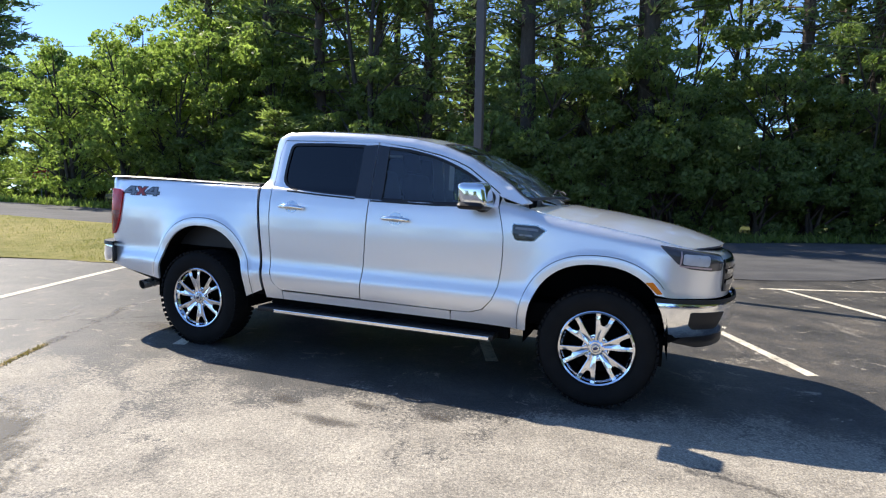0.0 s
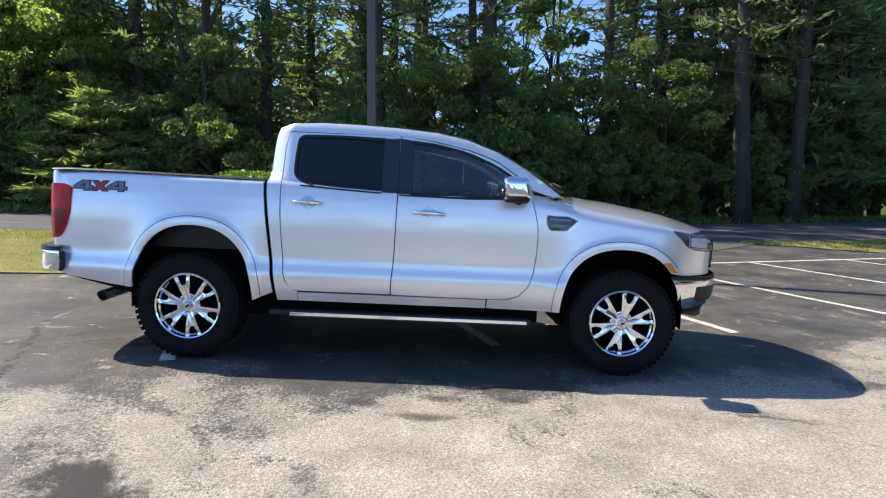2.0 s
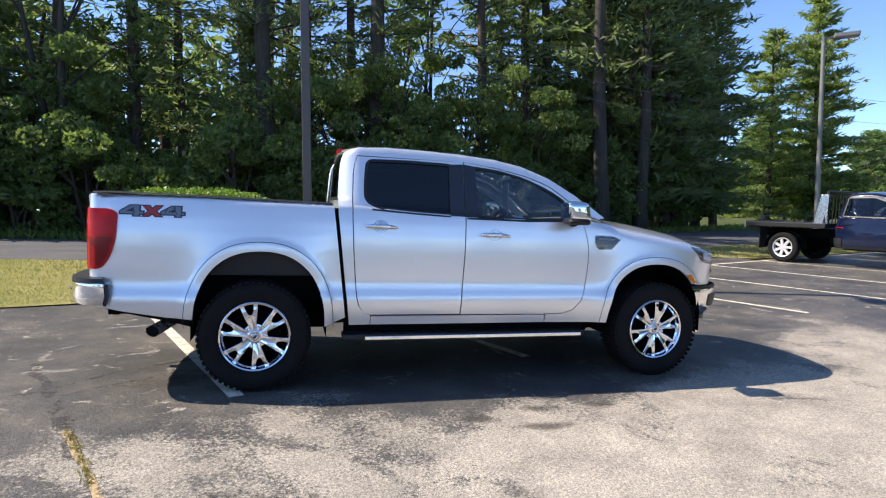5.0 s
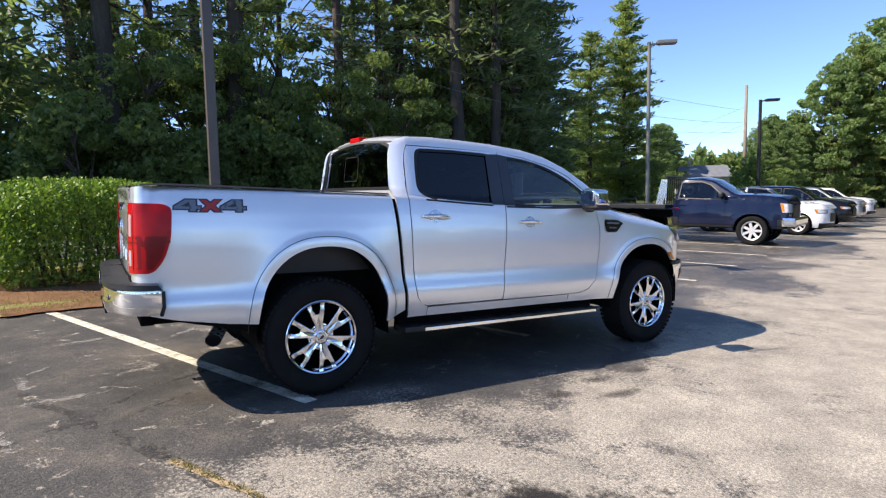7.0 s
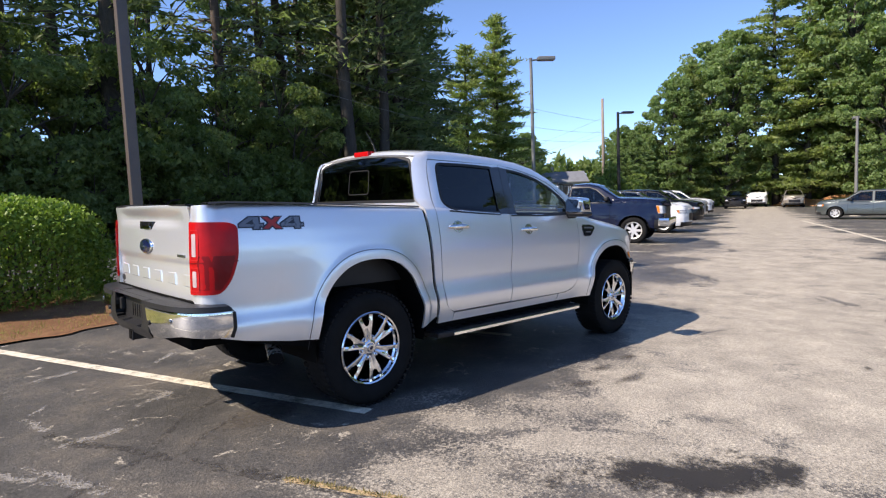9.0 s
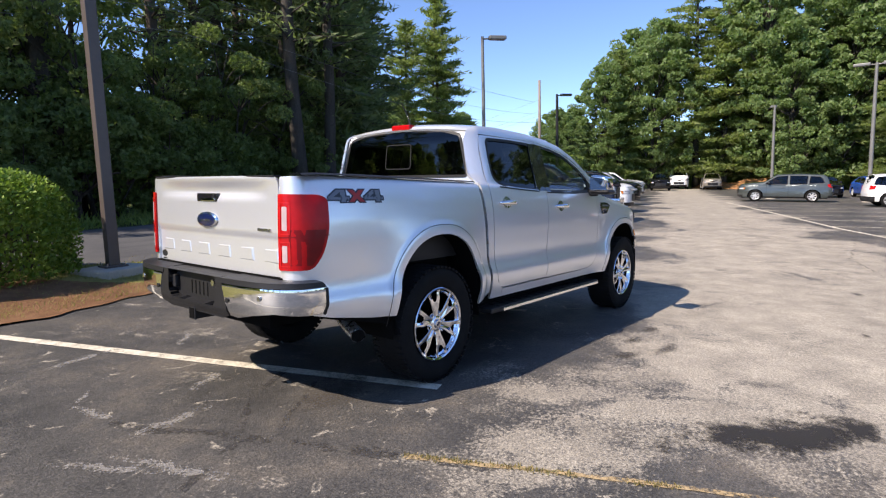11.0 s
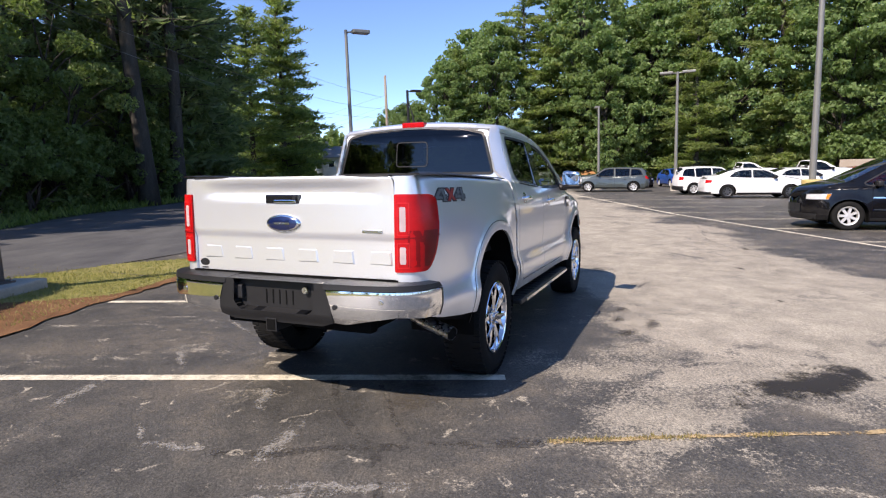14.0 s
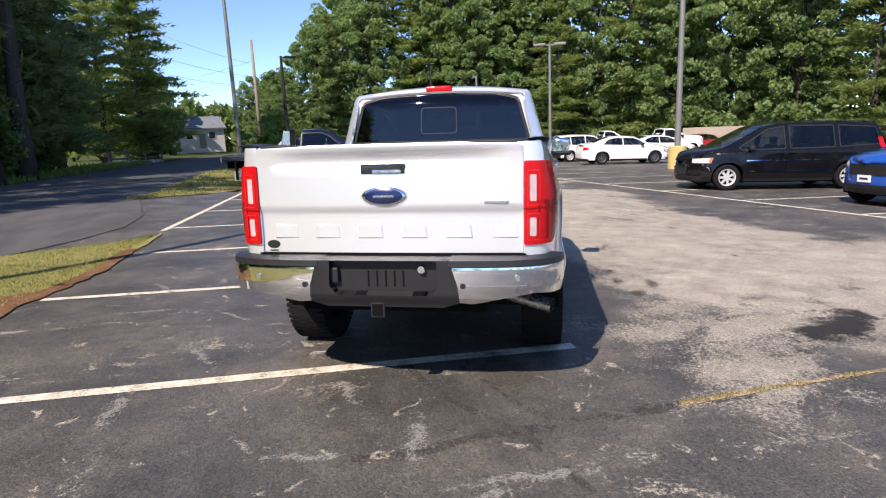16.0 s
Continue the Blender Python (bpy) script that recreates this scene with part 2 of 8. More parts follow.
def soft_patch(name, colour, rough, hard=2.2, rag=1.6, most=0.9, scale=5.0, fray=0.9):
    """A stain whose edge frays out into the asphalt."""
    n = Nodes(name)
    g, co = n.coords("Generated"), n.coords()
    sep = n.add("ShaderNodeSeparateXYZ")
    n.link(g, sep.inputs[0])
    dx = n.math("MULTIPLY", n.math("SUBTRACT", sep.outputs[0], 0.5), 2.0)
    dy = n.math("MULTIPLY", n.math("SUBTRACT", sep.outputs[1], 0.5), 2.0)
    r = n.math("SQRT", n.math("ADD", n.math("MULTIPLY", dx, dx), n.math("MULTIPLY", dy, dy)))
    f = n.math("ADD", n.math("MULTIPLY", n.math("SUBTRACT", n.noise(scale, 6, 0.7, co), 0.5), rag), n.math("MULTIPLY", n.math("SUBTRACT", n.noise(48, 4, 0.75, co), 0.5), fray))
    a = n.math("MULTIPLY", n.math("ADD", n.math("SUBTRACT", 0.62, r), f), hard)
    a = n.math("MULTIPLY", n.math("MINIMUM", n.math("MAXIMUM", a, 0.0), 1.0), most)
    a = n.math("MULTIPLY", a, n.math("MINIMUM", 1.0, n.math("MAXIMUM", 0.0, n.math("MULTIPLY", n.math("SUBTRACT", 1.0, r), 8.0))))
    speck = n.ramp(n.noise(90, 3, 0.7, co), [(0.3, tuple(c * 0.6 for c in colour)), (0.7, tuple(c * 1.4 for c in colour))])
    n.out(Base_Color=speck, Roughness=rough, Specular_IOR_Level=0.4)
    tr = n.add("ShaderNodeBsdfTransparent")
    mx = n.t.nodes.new("ShaderNodeMixShader")
    n.link(a, mx.inputs[0])
    n.link(tr.outputs[0], mx.inputs[1])
    n.link(n.bsdf.outputs[0], mx.inputs[2])
    n.link(mx.outputs[0], n.t.nodes["Material Output"].inputs["Surface"])
    return n.mat


def worn_strip(name, colour, rough, gate=0.42):
    """A strip that is broken up by wear."""
    n = Nodes(name)
    co = n.coords()
    f = n.math("ADD", n.math("MULTIPLY", n.noise(7, 5, 0.7, co), 0.55), n.math("MULTIPLY", n.noise(45, 4, 0.75, co), 0.45))
    n.out(Base_Color=n.ramp(n.noise(30, 4, 0.7, co), [(0.3, tuple(c * 0.6 for c in colour)), (0.7, tuple(c * 1.35 for c in colour))]), Roughness=rough, Specular_IOR_Level=0.4)
    tr = n.add("ShaderNodeBsdfTransparent")
    mx = n.t.nodes.new("ShaderNodeMixShader")
    n.link(n.ramp(f, [(gate, (0, 0, 0)), (gate + 0.1, (1, 1, 1))]), mx.inputs[0])
    n.link(tr.outputs[0], mx.inputs[1])
    n.link(n.bsdf.outputs[0], mx.inputs[2])
    n.link(mx.outputs[0], n.t.nodes["Material Output"].inputs["Surface"])
    return n.mat


M["tar"] = worn_strip("crack_tar", (0.066, 0.062, 0.058), 0.6, 0.485)
M["crack_dirt"] = worn_strip("crack_dirt", (0.42, 0.31, 0.17), 0.9, 0.43)
M["stain"] = soft_patch("oil_stain", (0.024, 0.021, 0.018), 0.6, 3.0, 2.3, 0.82, 3.2)
M["faint_stain"] = soft_patch("faint_oil_stain", (0.085, 0.075, 0.065), 0.7, 2.0, 1.6, 0.62)
M["pale_scuff"] = soft_patch("pale_scuff", (0.36, 0.34, 0.31), 0.85, 2.2, 3.8, 0.5, 13.0, 3.4)
M["silver"] = car_paint("silver_paint", (0.83, 0.845, 0.865), 0.60, 0.29)
M["chrome"] = plain("chrome", (0.86, 0.87, 0.88), 0.07, 1.0, 0.03)
M["satin"] = plain("satin_aluminium", (0.62, 0.63, 0.64), 0.25, 1.0, 0.06)
M["black"] = plain("black_plastic", (0.016, 0.016, 0.017), 0.46, 0, 0.2, 20, spec=0.35)
M["black_gloss"] = plain("black_gloss", (0.012, 0.012, 0.014), 0.08, 0, 0.1, coat=0.6)
M["rubber"] = plain("tyre_rubber", (0.012, 0.012, 0.012), 0.85, 0, 0.3, 30, bump=0.3, spec=0.12)
# near-black; also carries the shade of hollows and gaps as colour
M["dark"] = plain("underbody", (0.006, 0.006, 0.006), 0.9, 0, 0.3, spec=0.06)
M["red_lens"] = lens("red_lens", (0.50, 0.008, 0.010))
M["red_bright"] = lens("bright_red_lens", (0.60, 0.020, 0.022))
M["red_dark"] = lens("dark_red_lens", (0.22, 0.006, 0.008))
M["clear_lens"] = lens("clear_lens", (0.52, 0.40, 0.40))
M["amber_lens"] = lens("amber_lens", (0.75, 0.22, 0.015))
M["head_clear"] = lens("headlight_glass", (0.55, 0.56, 0.58), 0.05)
M["tint"] = glass("privacy_glass", (0.035, 0.038, 0.042))
M["tint_rear"] = glass("rear_window_glass", (0.05, 0.05, 0.055))
M["glass"] = glass("clear_car_glass", (0.60, 0.66, 0.64), mirror=0.09)
M["car_glass"] = glass("parked_car_glass", (0.22, 0.25, 0.26))
M["wheel_silver"] = plain("silver_wheel_paint", (0.58, 0.58, 0.58), 0.38, 0.3, 0.08)
M["rim_chrome"] = plain("chromed_rim", (0.76, 0.79, 0.84), 0.06, 1.0, 0.04)
# near-black for the pipe and hitch openings: their inner shade as colour
M["soot"] = plain("soot", (0.006, 0.006, 0.006), 0.9, spec=0.05)
M["pipe"] = plain("brushed_pipe", (0.55, 0.55, 0.54), 0.28, 0.85, 0.1)
M["bezel"] = plain("dark_lamp_bezel", (0.05, 0.05, 0.055), 0.2, 0, 0.1, coat=0.6)
M["far_glass"] = plain("dark_window_glass", (0.02, 0.026, 0.032), 0.06, 0, 0.2, 1.0, spec=0.4)
M["seat"] = plain("seat_fabric", (0.045, 0.045, 0.047), 0.85, 0, 0.2, 12)
M["paper"] = plain("paper", (0.75, 0.75, 0.73), 0.8)
M["badge_grey"] = plain("badge_grey", (0.17, 0.18, 0.20), 0.3, 0.4)
M["badge_edge"] = plain("badge_edge", (0.022, 0.025, 0.035), 0.35)
M["dark_wheel"] = plain("dark_wheel_paint", (0.085, 0.09, 0.10), 0.35, 0.3)
M["badge_red"] = plain("badge_red", (0.40, 0.03, 0.025), 0.35)
M["badge_blue"] = plain("badge_blue", (0.008, 0.016, 0.075), 0.2, 0.2, coat=0.8)
M["bronze"] = plain("bronze_pole_paint", (0.105, 0.085, 0.075), 0.45, 0.2, 0.15, 6)
M["pole_grey"] = plain("grey_pole", (0.20, 0.20, 0.185), 0.5, 0.3, 0.15)
M["concrete"] = plain("concrete", (0.42, 0.39, 0.33), 0.9, 0, 0.2, 10, bump=0.4)
M["wood_pole"] = bark_mat("weathered_pole_wood", (0.19, 0.155, 0.125), (0.34, 0.29, 0.24))
M["bark"] = bark_mat("pine_bark", (0.045, 0.035, 0.03), (0.15, 0.12, 0.10))
M["bark_grey"] = bark_mat("grey_bark", (0.035, 0.032, 0.028), (0.105, 0.094, 0.082))
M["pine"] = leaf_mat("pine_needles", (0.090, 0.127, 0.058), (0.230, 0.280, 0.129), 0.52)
# lighter needles; sunlight on the roadside and far pines is put into the colour
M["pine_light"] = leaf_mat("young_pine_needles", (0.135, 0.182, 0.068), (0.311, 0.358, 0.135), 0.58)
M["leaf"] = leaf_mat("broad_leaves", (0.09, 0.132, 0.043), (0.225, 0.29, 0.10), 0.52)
# lighter copies of the broad leaves, with sunlight put into their green
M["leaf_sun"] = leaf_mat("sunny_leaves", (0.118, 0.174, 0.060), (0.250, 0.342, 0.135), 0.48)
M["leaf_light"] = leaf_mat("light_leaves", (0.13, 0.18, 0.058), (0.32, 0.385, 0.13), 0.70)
M["hedge"] = leaf_mat("hedge_leaves", (0.07, 0.14, 0.02), (0.27, 0.38, 0.06), 0.26)
M["grass"] = leaf_mat("grass_blades", (0.14, 0.16, 0.045), (0.41, 0.37, 0.13), 0.35)
M["weed"] = leaf_mat("weeds", (0.15, 0.14, 0.05), (0.40, 0.31, 0.15), 0.3)
M["wire"] = plain("wire", (0.16, 0.16, 0.16), 0.6)

# ---------------------------------------------------------------- lay of the land
TURN = radians(18)  # the lot's axis against the truck's
CU, SU = math.cos(TURN), math.sin(TURN)


def to_uv(x, y):
    return x * CU + y * SU, -x * SU + y * CU


def to_xy(u, v):
    return u * CU - v * SU, u * SU + v * CU


def smooth(a, b, t):
    t = min(1, max(0, (t - a) / (b - a)))
    return t * t * (3 - 2 * t)


def land_uv(u, v):
    a = max(0.0, u - 1.6)
    z = 0.024 * a * a / (a + 2.0) if u < 180 else 4.2
    x, y = to_xy(min(150, max(-45, u)), min(60, max(-45, v)))
    return z + 0.22 * smooth(4.5, 8.4, v) + SLOPE_X * x + SLOPE_Y * y


def land(x, y):
    return land_uv(*to_uv(x, y))


def obj(name, bm, mat, parent=None, label="", smoothed=False):
    me = bpy.data.meshes.new(name)
    bm.to_mesh(me)
    bm.free()
    if smoothed:
        me.shade_smooth()
    ob = new(name, me)
    for m in mat if isinstance(mat, (list, tuple)) else (mat,):
        me.materials.append(m)
    if parent is not None:
        ob.parent = parent
    if label:
        ob["label"] = label
    return ob


def part(name, bm, mat, parent, label="", smoothed=False):
    return obj(name, bm, mat, parent, label, smoothed)


def empty(name, m=None, **tags):
    e = new(name)
    e.empty_display_size = 0.2
    if m is not None:
        e.matrix_basis = m
    return tagged(e, **tags)


UV_POSE = Matrix.Rotation(TURN, 4, "Z")


def sheet(name, us, vs, lift, mat, inside=None, label="", category="", rough=0.0):
    """A sheet that follows the land; u and v are grid lines along and across the lot."""
    bm = bmesh.new()
    grid = {}
    for i, u in enumerate(us):
        for j, v in enumerate(vs):
            vv = v(u) if callable(v) else v
            z = land_uv(u, vv) + lift + (noise.noise((u * 0.9, vv * 0.9, 3)) * rough if rough else 0)
            grid[i, j] = bm.verts.new((u, vv, z))
    for i in range(len(us) - 1):
        for j in range(len(vs) - 1):
            bm.faces.new((grid[i, j], grid[i + 1, j], grid[i + 1, j + 1], grid[i, j + 1]))
    ob = obj(name, bm, mat, smoothed=True)
    ob.matrix_basis = UV_POSE
    return tagged(ob, label, category, kind="structure")


def steps(a, b, d):
    n = max(1, round((b - a) / d))
    return [a + (b - a) * i / n for i in range(n + 1)]


FAR_U = steps(-400, -40, 60)[:-1] + steps(-40, 80, 2.0) + steps(80, 500, 60)[1:]
FAR_V = steps(-400, -60, 60)[:-1] + steps(-60, 40, 2.0) + steps(40, 400, 60)[1:]
sheet("ground", FAR_U, FAR_V, -0.12, M["ground"], label="leaf-littered forest floor and rough grass", category="ground")

# worn parking lot; its edge wobbles along the verge
LOT_U = steps(-40, -12, 2.0)[:-1] + steps(-12, 30, 0.5) + steps(30, 70, 2.0)[1:]


def verge_edge(u):
    """The v at which the asphalt of the lot ends."""
    w = 0.16 * noise.noise((u * 0.8, 1.5, 0)) + 0.05 * noise.noise((u * 4, 2.5, 0))
    return 4.02 + 0.05 * max(0.0, u) + w


def road_mid(u):
    """The road's centre line swings away from the lot to the west."""
    if u < 6:
        return 8.1 + 0.28 * (6 - u) * smooth(9, -2, u)
    return 8.1 + 1.5 * smooth(6, 12, u) + 0.09 * min(28, max(0, u - 12))


def lot_edge(u):
    """The asphalt runs on under the tip of the verge and joins the road past it."""
    if 2.4 < u < 13.5:
        return road_mid(u) - 2.78
    return verge_edge(u)


LOT_V = [-60, -40, -30, -20, -16, -12, -9, -7, -5, -4, -3, -2, -1, 0, 1, 2, 3, 3.6]
sheet("pavement", LOT_U, LOT_V + [lambda u, f=f: 3.6 + (lot_edge(u) - 3.6) * f for f in (0.2, 0.4, 0.6, 0.8, 1.0)], 0.0, M["lot"], label="worn patched asphalt of the parking lot with pale and dark areas", category="parking lot")


def road_off(k):
    return lambda u: road_mid(u) + k


ROAD_U = steps(-60, 160, 1.5)
sheet("road", ROAD_U, [road_off(k) for k in (-2.9, -2.2, -1.1, 0, 1.1, 2.2, 2.9)], 0.012, M["road"], label="grey two-lane asphalt road shaded by trees", category="road")


def strip_along(name, pts, width, mat, lift=0.004, jag=0.0, label="", category="", kind="structure", parent=None):
    """A thin strip on the lot through points in u, v."""
    bm = bmesh.new()
    rows = []
    for (u0, v0), (u1, v1) in zip(pts, pts[1:]):
        n = max(2, int(math.hypot(u1 - u0, v1 - v0) / 0.12))
        for i in range(n + (1 if (u1, v1) == pts[-1] else 0)):
            f = i / n
            u, v = u0 + (u1 - u0) * f, v0 + (v1 - v0) * f
            d = Vector((u1 - u0, v1 - v0)).normalized()
            w = width(len(rows)) if callable(width) else width
            o = jag * noise.noise((u * 3, v * 3, 7)) + 0.4 * jag * noise.noise((u * 17, v * 17, 7))
            a = w * 0.5 * (1 + (0.9 * noise.noise((u * 9, v * 9, 1)) if jag else 0.06 * noise.noise((u * 14, v * 14, 1))))
            b = w * 0.5 * (1 + (0.9 * noise.noise((u * 9, v * 9, 5)) if jag else 0.06 * noise.noise((u * 14, v * 14, 5))))
            p, q = (u - d.y * (a + o), v + d.x * (a + o)), (u + d.y * (b - o), v - d.x * (b - o))
            rows.append([bm.verts.new((*e, land_uv(*e) + lift)) for e in (p, q)])
    for r, s in zip(rows, rows[1:]):
        bm.faces.new((r[0], r[1], s[1], s[0]))
    bmesh.ops.recalc_face_normals(bm, faces=bm.faces)
    ob = obj(name, bm, mat)
    ob.matrix_basis = UV_POSE
    return tagged(ob, label, category, kind=kind)


def blob(name, u, v, ru, rv, mat, seed, lift=0.004, turn=0.0, rag=0.35, label="", category="stain", flat=False):
    """A ragged flat patch."""
    rise = (lambda *p: 0.0) if flat else land_uv
    bm = bmesh.new()
    ring = []
    c = bm.verts.new((u, v, rise(u, v) + lift))
    for i in range(72):
        a = i / 72 * math.tau
        k = 1 + rag * noise.noise((math.cos(a) * 1.3, math.sin(a) * 1.3, seed)) + 0.6 * rag * noise.noise((math.cos(a) * 5, math.sin(a) * 5, seed))
        x, y = ru * k * math.cos(a), rv * k * math.sin(a)
        p = u + x * math.cos(turn) - y * math.sin(turn), v + x * math.sin(turn) + y * math.cos(turn)
        ring.append(bm.verts.new((*p, rise(*p) + lift)))
    for a, b in zip(ring, ring[1:] + ring[:1]):
        bm.faces.new((c, a, b))
    ob = obj(name, bm, mat)
    ob.matrix_basis = UV_POSE
    return tagged(ob, label, category, kind="structure")


def table(pts):
    """A smooth-ish function through pairs of x and value."""
    xs, ys = np.array([p[0] for p in pts], float), np.array([p[1] for p in pts], float)
    return lambda x: float(np.interp(x, xs, ys))


for k in range(-3, 14):
    near, far = -1.94 + 2.597 * k, -2.20 + 2.61 * k
    strip_along("parking_line", [(near, -0.42), (far + 0.03, 4.02) if far < 5 else (far, 4.36)], 0.105, M["line"], label="worn off-white painted bay line", category="painted line")
strip_along("parking_line", [(5.3, 4.38), (34.0, 4.38)], 0.11, M["line"], label="worn white edge line along the road", category="painted line")
FAR_LINE = [(-6.0, -8.9), (3.0, -8.08), (5.5, -7.74), (13.9, -6.48), (21.2, -6.0), (31.0, -5.2)]
far_v = table(FAR_LINE)
strip_along("parking_line", FAR_LINE, 0.12, M["line"], label="long worn white line along the far bays", category="painted line")
for k in range(-2, 10):
    u = 3.6 + 2.75 * k
    v0 = far_v(u)
    strip_along("parking_line", [(u, v0), (u, v0 - 4.6)], 0.10, M["line"], label="worn off-white painted bay line", category="painted line")


# ---------------------------------------------------------------- shape tools
def soft_table(pts, blur):
    xs, ys = np.array([p[0] for p in pts], float), np.array([p[1] for p in pts], float)
    fine = np.linspace(xs[0] - 4 * blur, xs[-1] + 4 * blur, 600)
    raw = np.interp(fine, xs, ys)
    k = np.exp(-0.5 * (np.arange(-60, 61) * (fine[1] - fine[0]) / blur) ** 2)
    out = np.convolve(np.pad(raw, 60, mode="edge"), k / k.sum(), "valid")
    return lambda x: float(np.interp(x, fine, out))


def box(bm, x0, x1, y0, y1, z0, z1, bevel=0.0, m=None, seg=2):
    vs = [bm.verts.new(c) for c in ((x0, y0, z0), (x1, y0, z0), (x1, y1, z0), (x0, y1, z0), (x0, y0, z1), (x1, y0, z1), (x1, y1, z1), (x0, y1, z1))]
    fs = [bm.faces.new([vs[i] for i in f]) for f in ((3, 2, 1, 0), (4, 5, 6, 7), (0, 1, 5, 4), (1, 2, 6, 5), (2, 3, 7, 6), (3, 0, 4, 7))]
    if bevel:
        es = {e for f in fs for e in f.edges}
        made = bmesh.ops.bevel(bm, geom=list(es), offset=bevel, segments=seg, profile=0.6, affect="EDGES")
        vs = list({v for f in made["faces"] for v in f.verts} | {v for v in vs if v.is_valid})
    if m is not None:
        bmesh.ops.transform(bm, matrix=m, verts=[v for v in vs if v.is_valid])
    return vs


def boxed(*args, **kw):
    bm = bmesh.new()
    box(bm, *args, **kw)
    return bm


def lathe(bm, profile, seg=48, m=None, closed=False):
    """Turns pairs of radius and height about the z axis."""
    rings = []
    for r, h in profile:
        rings.append([bm.verts.new((r * math.cos(i / seg * math.tau), r * math.sin(i / seg * math.tau), h)) for i in range(seg)])
    pairs = list(zip(rings, rings[1:])) + ([(rings[-1], rings[0])] if closed else [])
    for a, b in pairs:
        for i in range(seg):
            j = (i + 1) % seg
            bm.faces.new((a[i], a[j], b[j], b[i]))
    if m is not None:
        bmesh.ops.transform(bm, matrix=m, verts=[v for r in rings for v in r])
    return rings


def tube(bm, pts, radius, seg=10, cap=True):
    """A round bar through points; radius may be one number or one for each point."""
    pts = [Vector(p) for p in pts]
    rs = radius if isinstance(radius, (list, tuple)) else [radius] * len(pts)
    rings, side = [], None
    for i, p in enumerate(pts):
        d = (pts[min(i + 1, len(pts) - 1)] - pts[max(i - 1, 0)]).normalized()
        if side is None or abs(side.dot(d)) > 0.95:
            side = d.orthogonal().normalized()
        side = (side - d * side.dot(d)).normalized()
        up = d.cross(side)
        rings.append([bm.verts.new(p + (side * math.cos(a) + up * math.sin(a)) * rs[i]) for a in (k / seg * math.tau for k in range(seg))])
    for a, b in zip(rings, rings[1:]):
        for i in range(seg):
            j = (i + 1) % seg
            bm.faces.new((a[i], a[j], b[j], b[i]))
    if cap:
        bm.faces.new(rings[0][::-1])
        bm.faces.new(rings[-1])
    return rings


def tubed(pts, radius, seg=10):
    bm = bmesh.new()
    tube(bm, pts, radius, seg)
    return bm


def round_poly(pts, r=0.03, n=5):
    """Rounds the corners of a polygon; a point may carry a radius of its own."""
    out = []
    for i, p in enumerate(pts):
        a, b, c = (Vector(q[:2]) for q in (pts[i - 1], p, pts[(i + 1) % len(pts)]))
        rr = p[2] if len(p) > 2 else r
        d = min(rr, (a - b).length * 0.45, (c - b).length * 0.45)
        if d < 1e-4:
            out.append(tuple(b))
            continue
        s, e = b + (a - b).normalized() * d, b + (c - b).normalized() * d
        for k in range(n + 1):
            t = k / n
            out.append(tuple(s * (1 - t) ** 2 + b * 2 * t * (1 - t) + e * t * t))
    return out


def in_poly(x, y, poly):
    hit = False
    for (x0, y0), (x1, y1) in zip(poly, poly[1:] + poly[:1]):
        if (y0 > y) != (y1 > y) and x < (x1 - x0) * (y - y0) / (y1 - y0) + x0:
            hit = not hit
    return hit


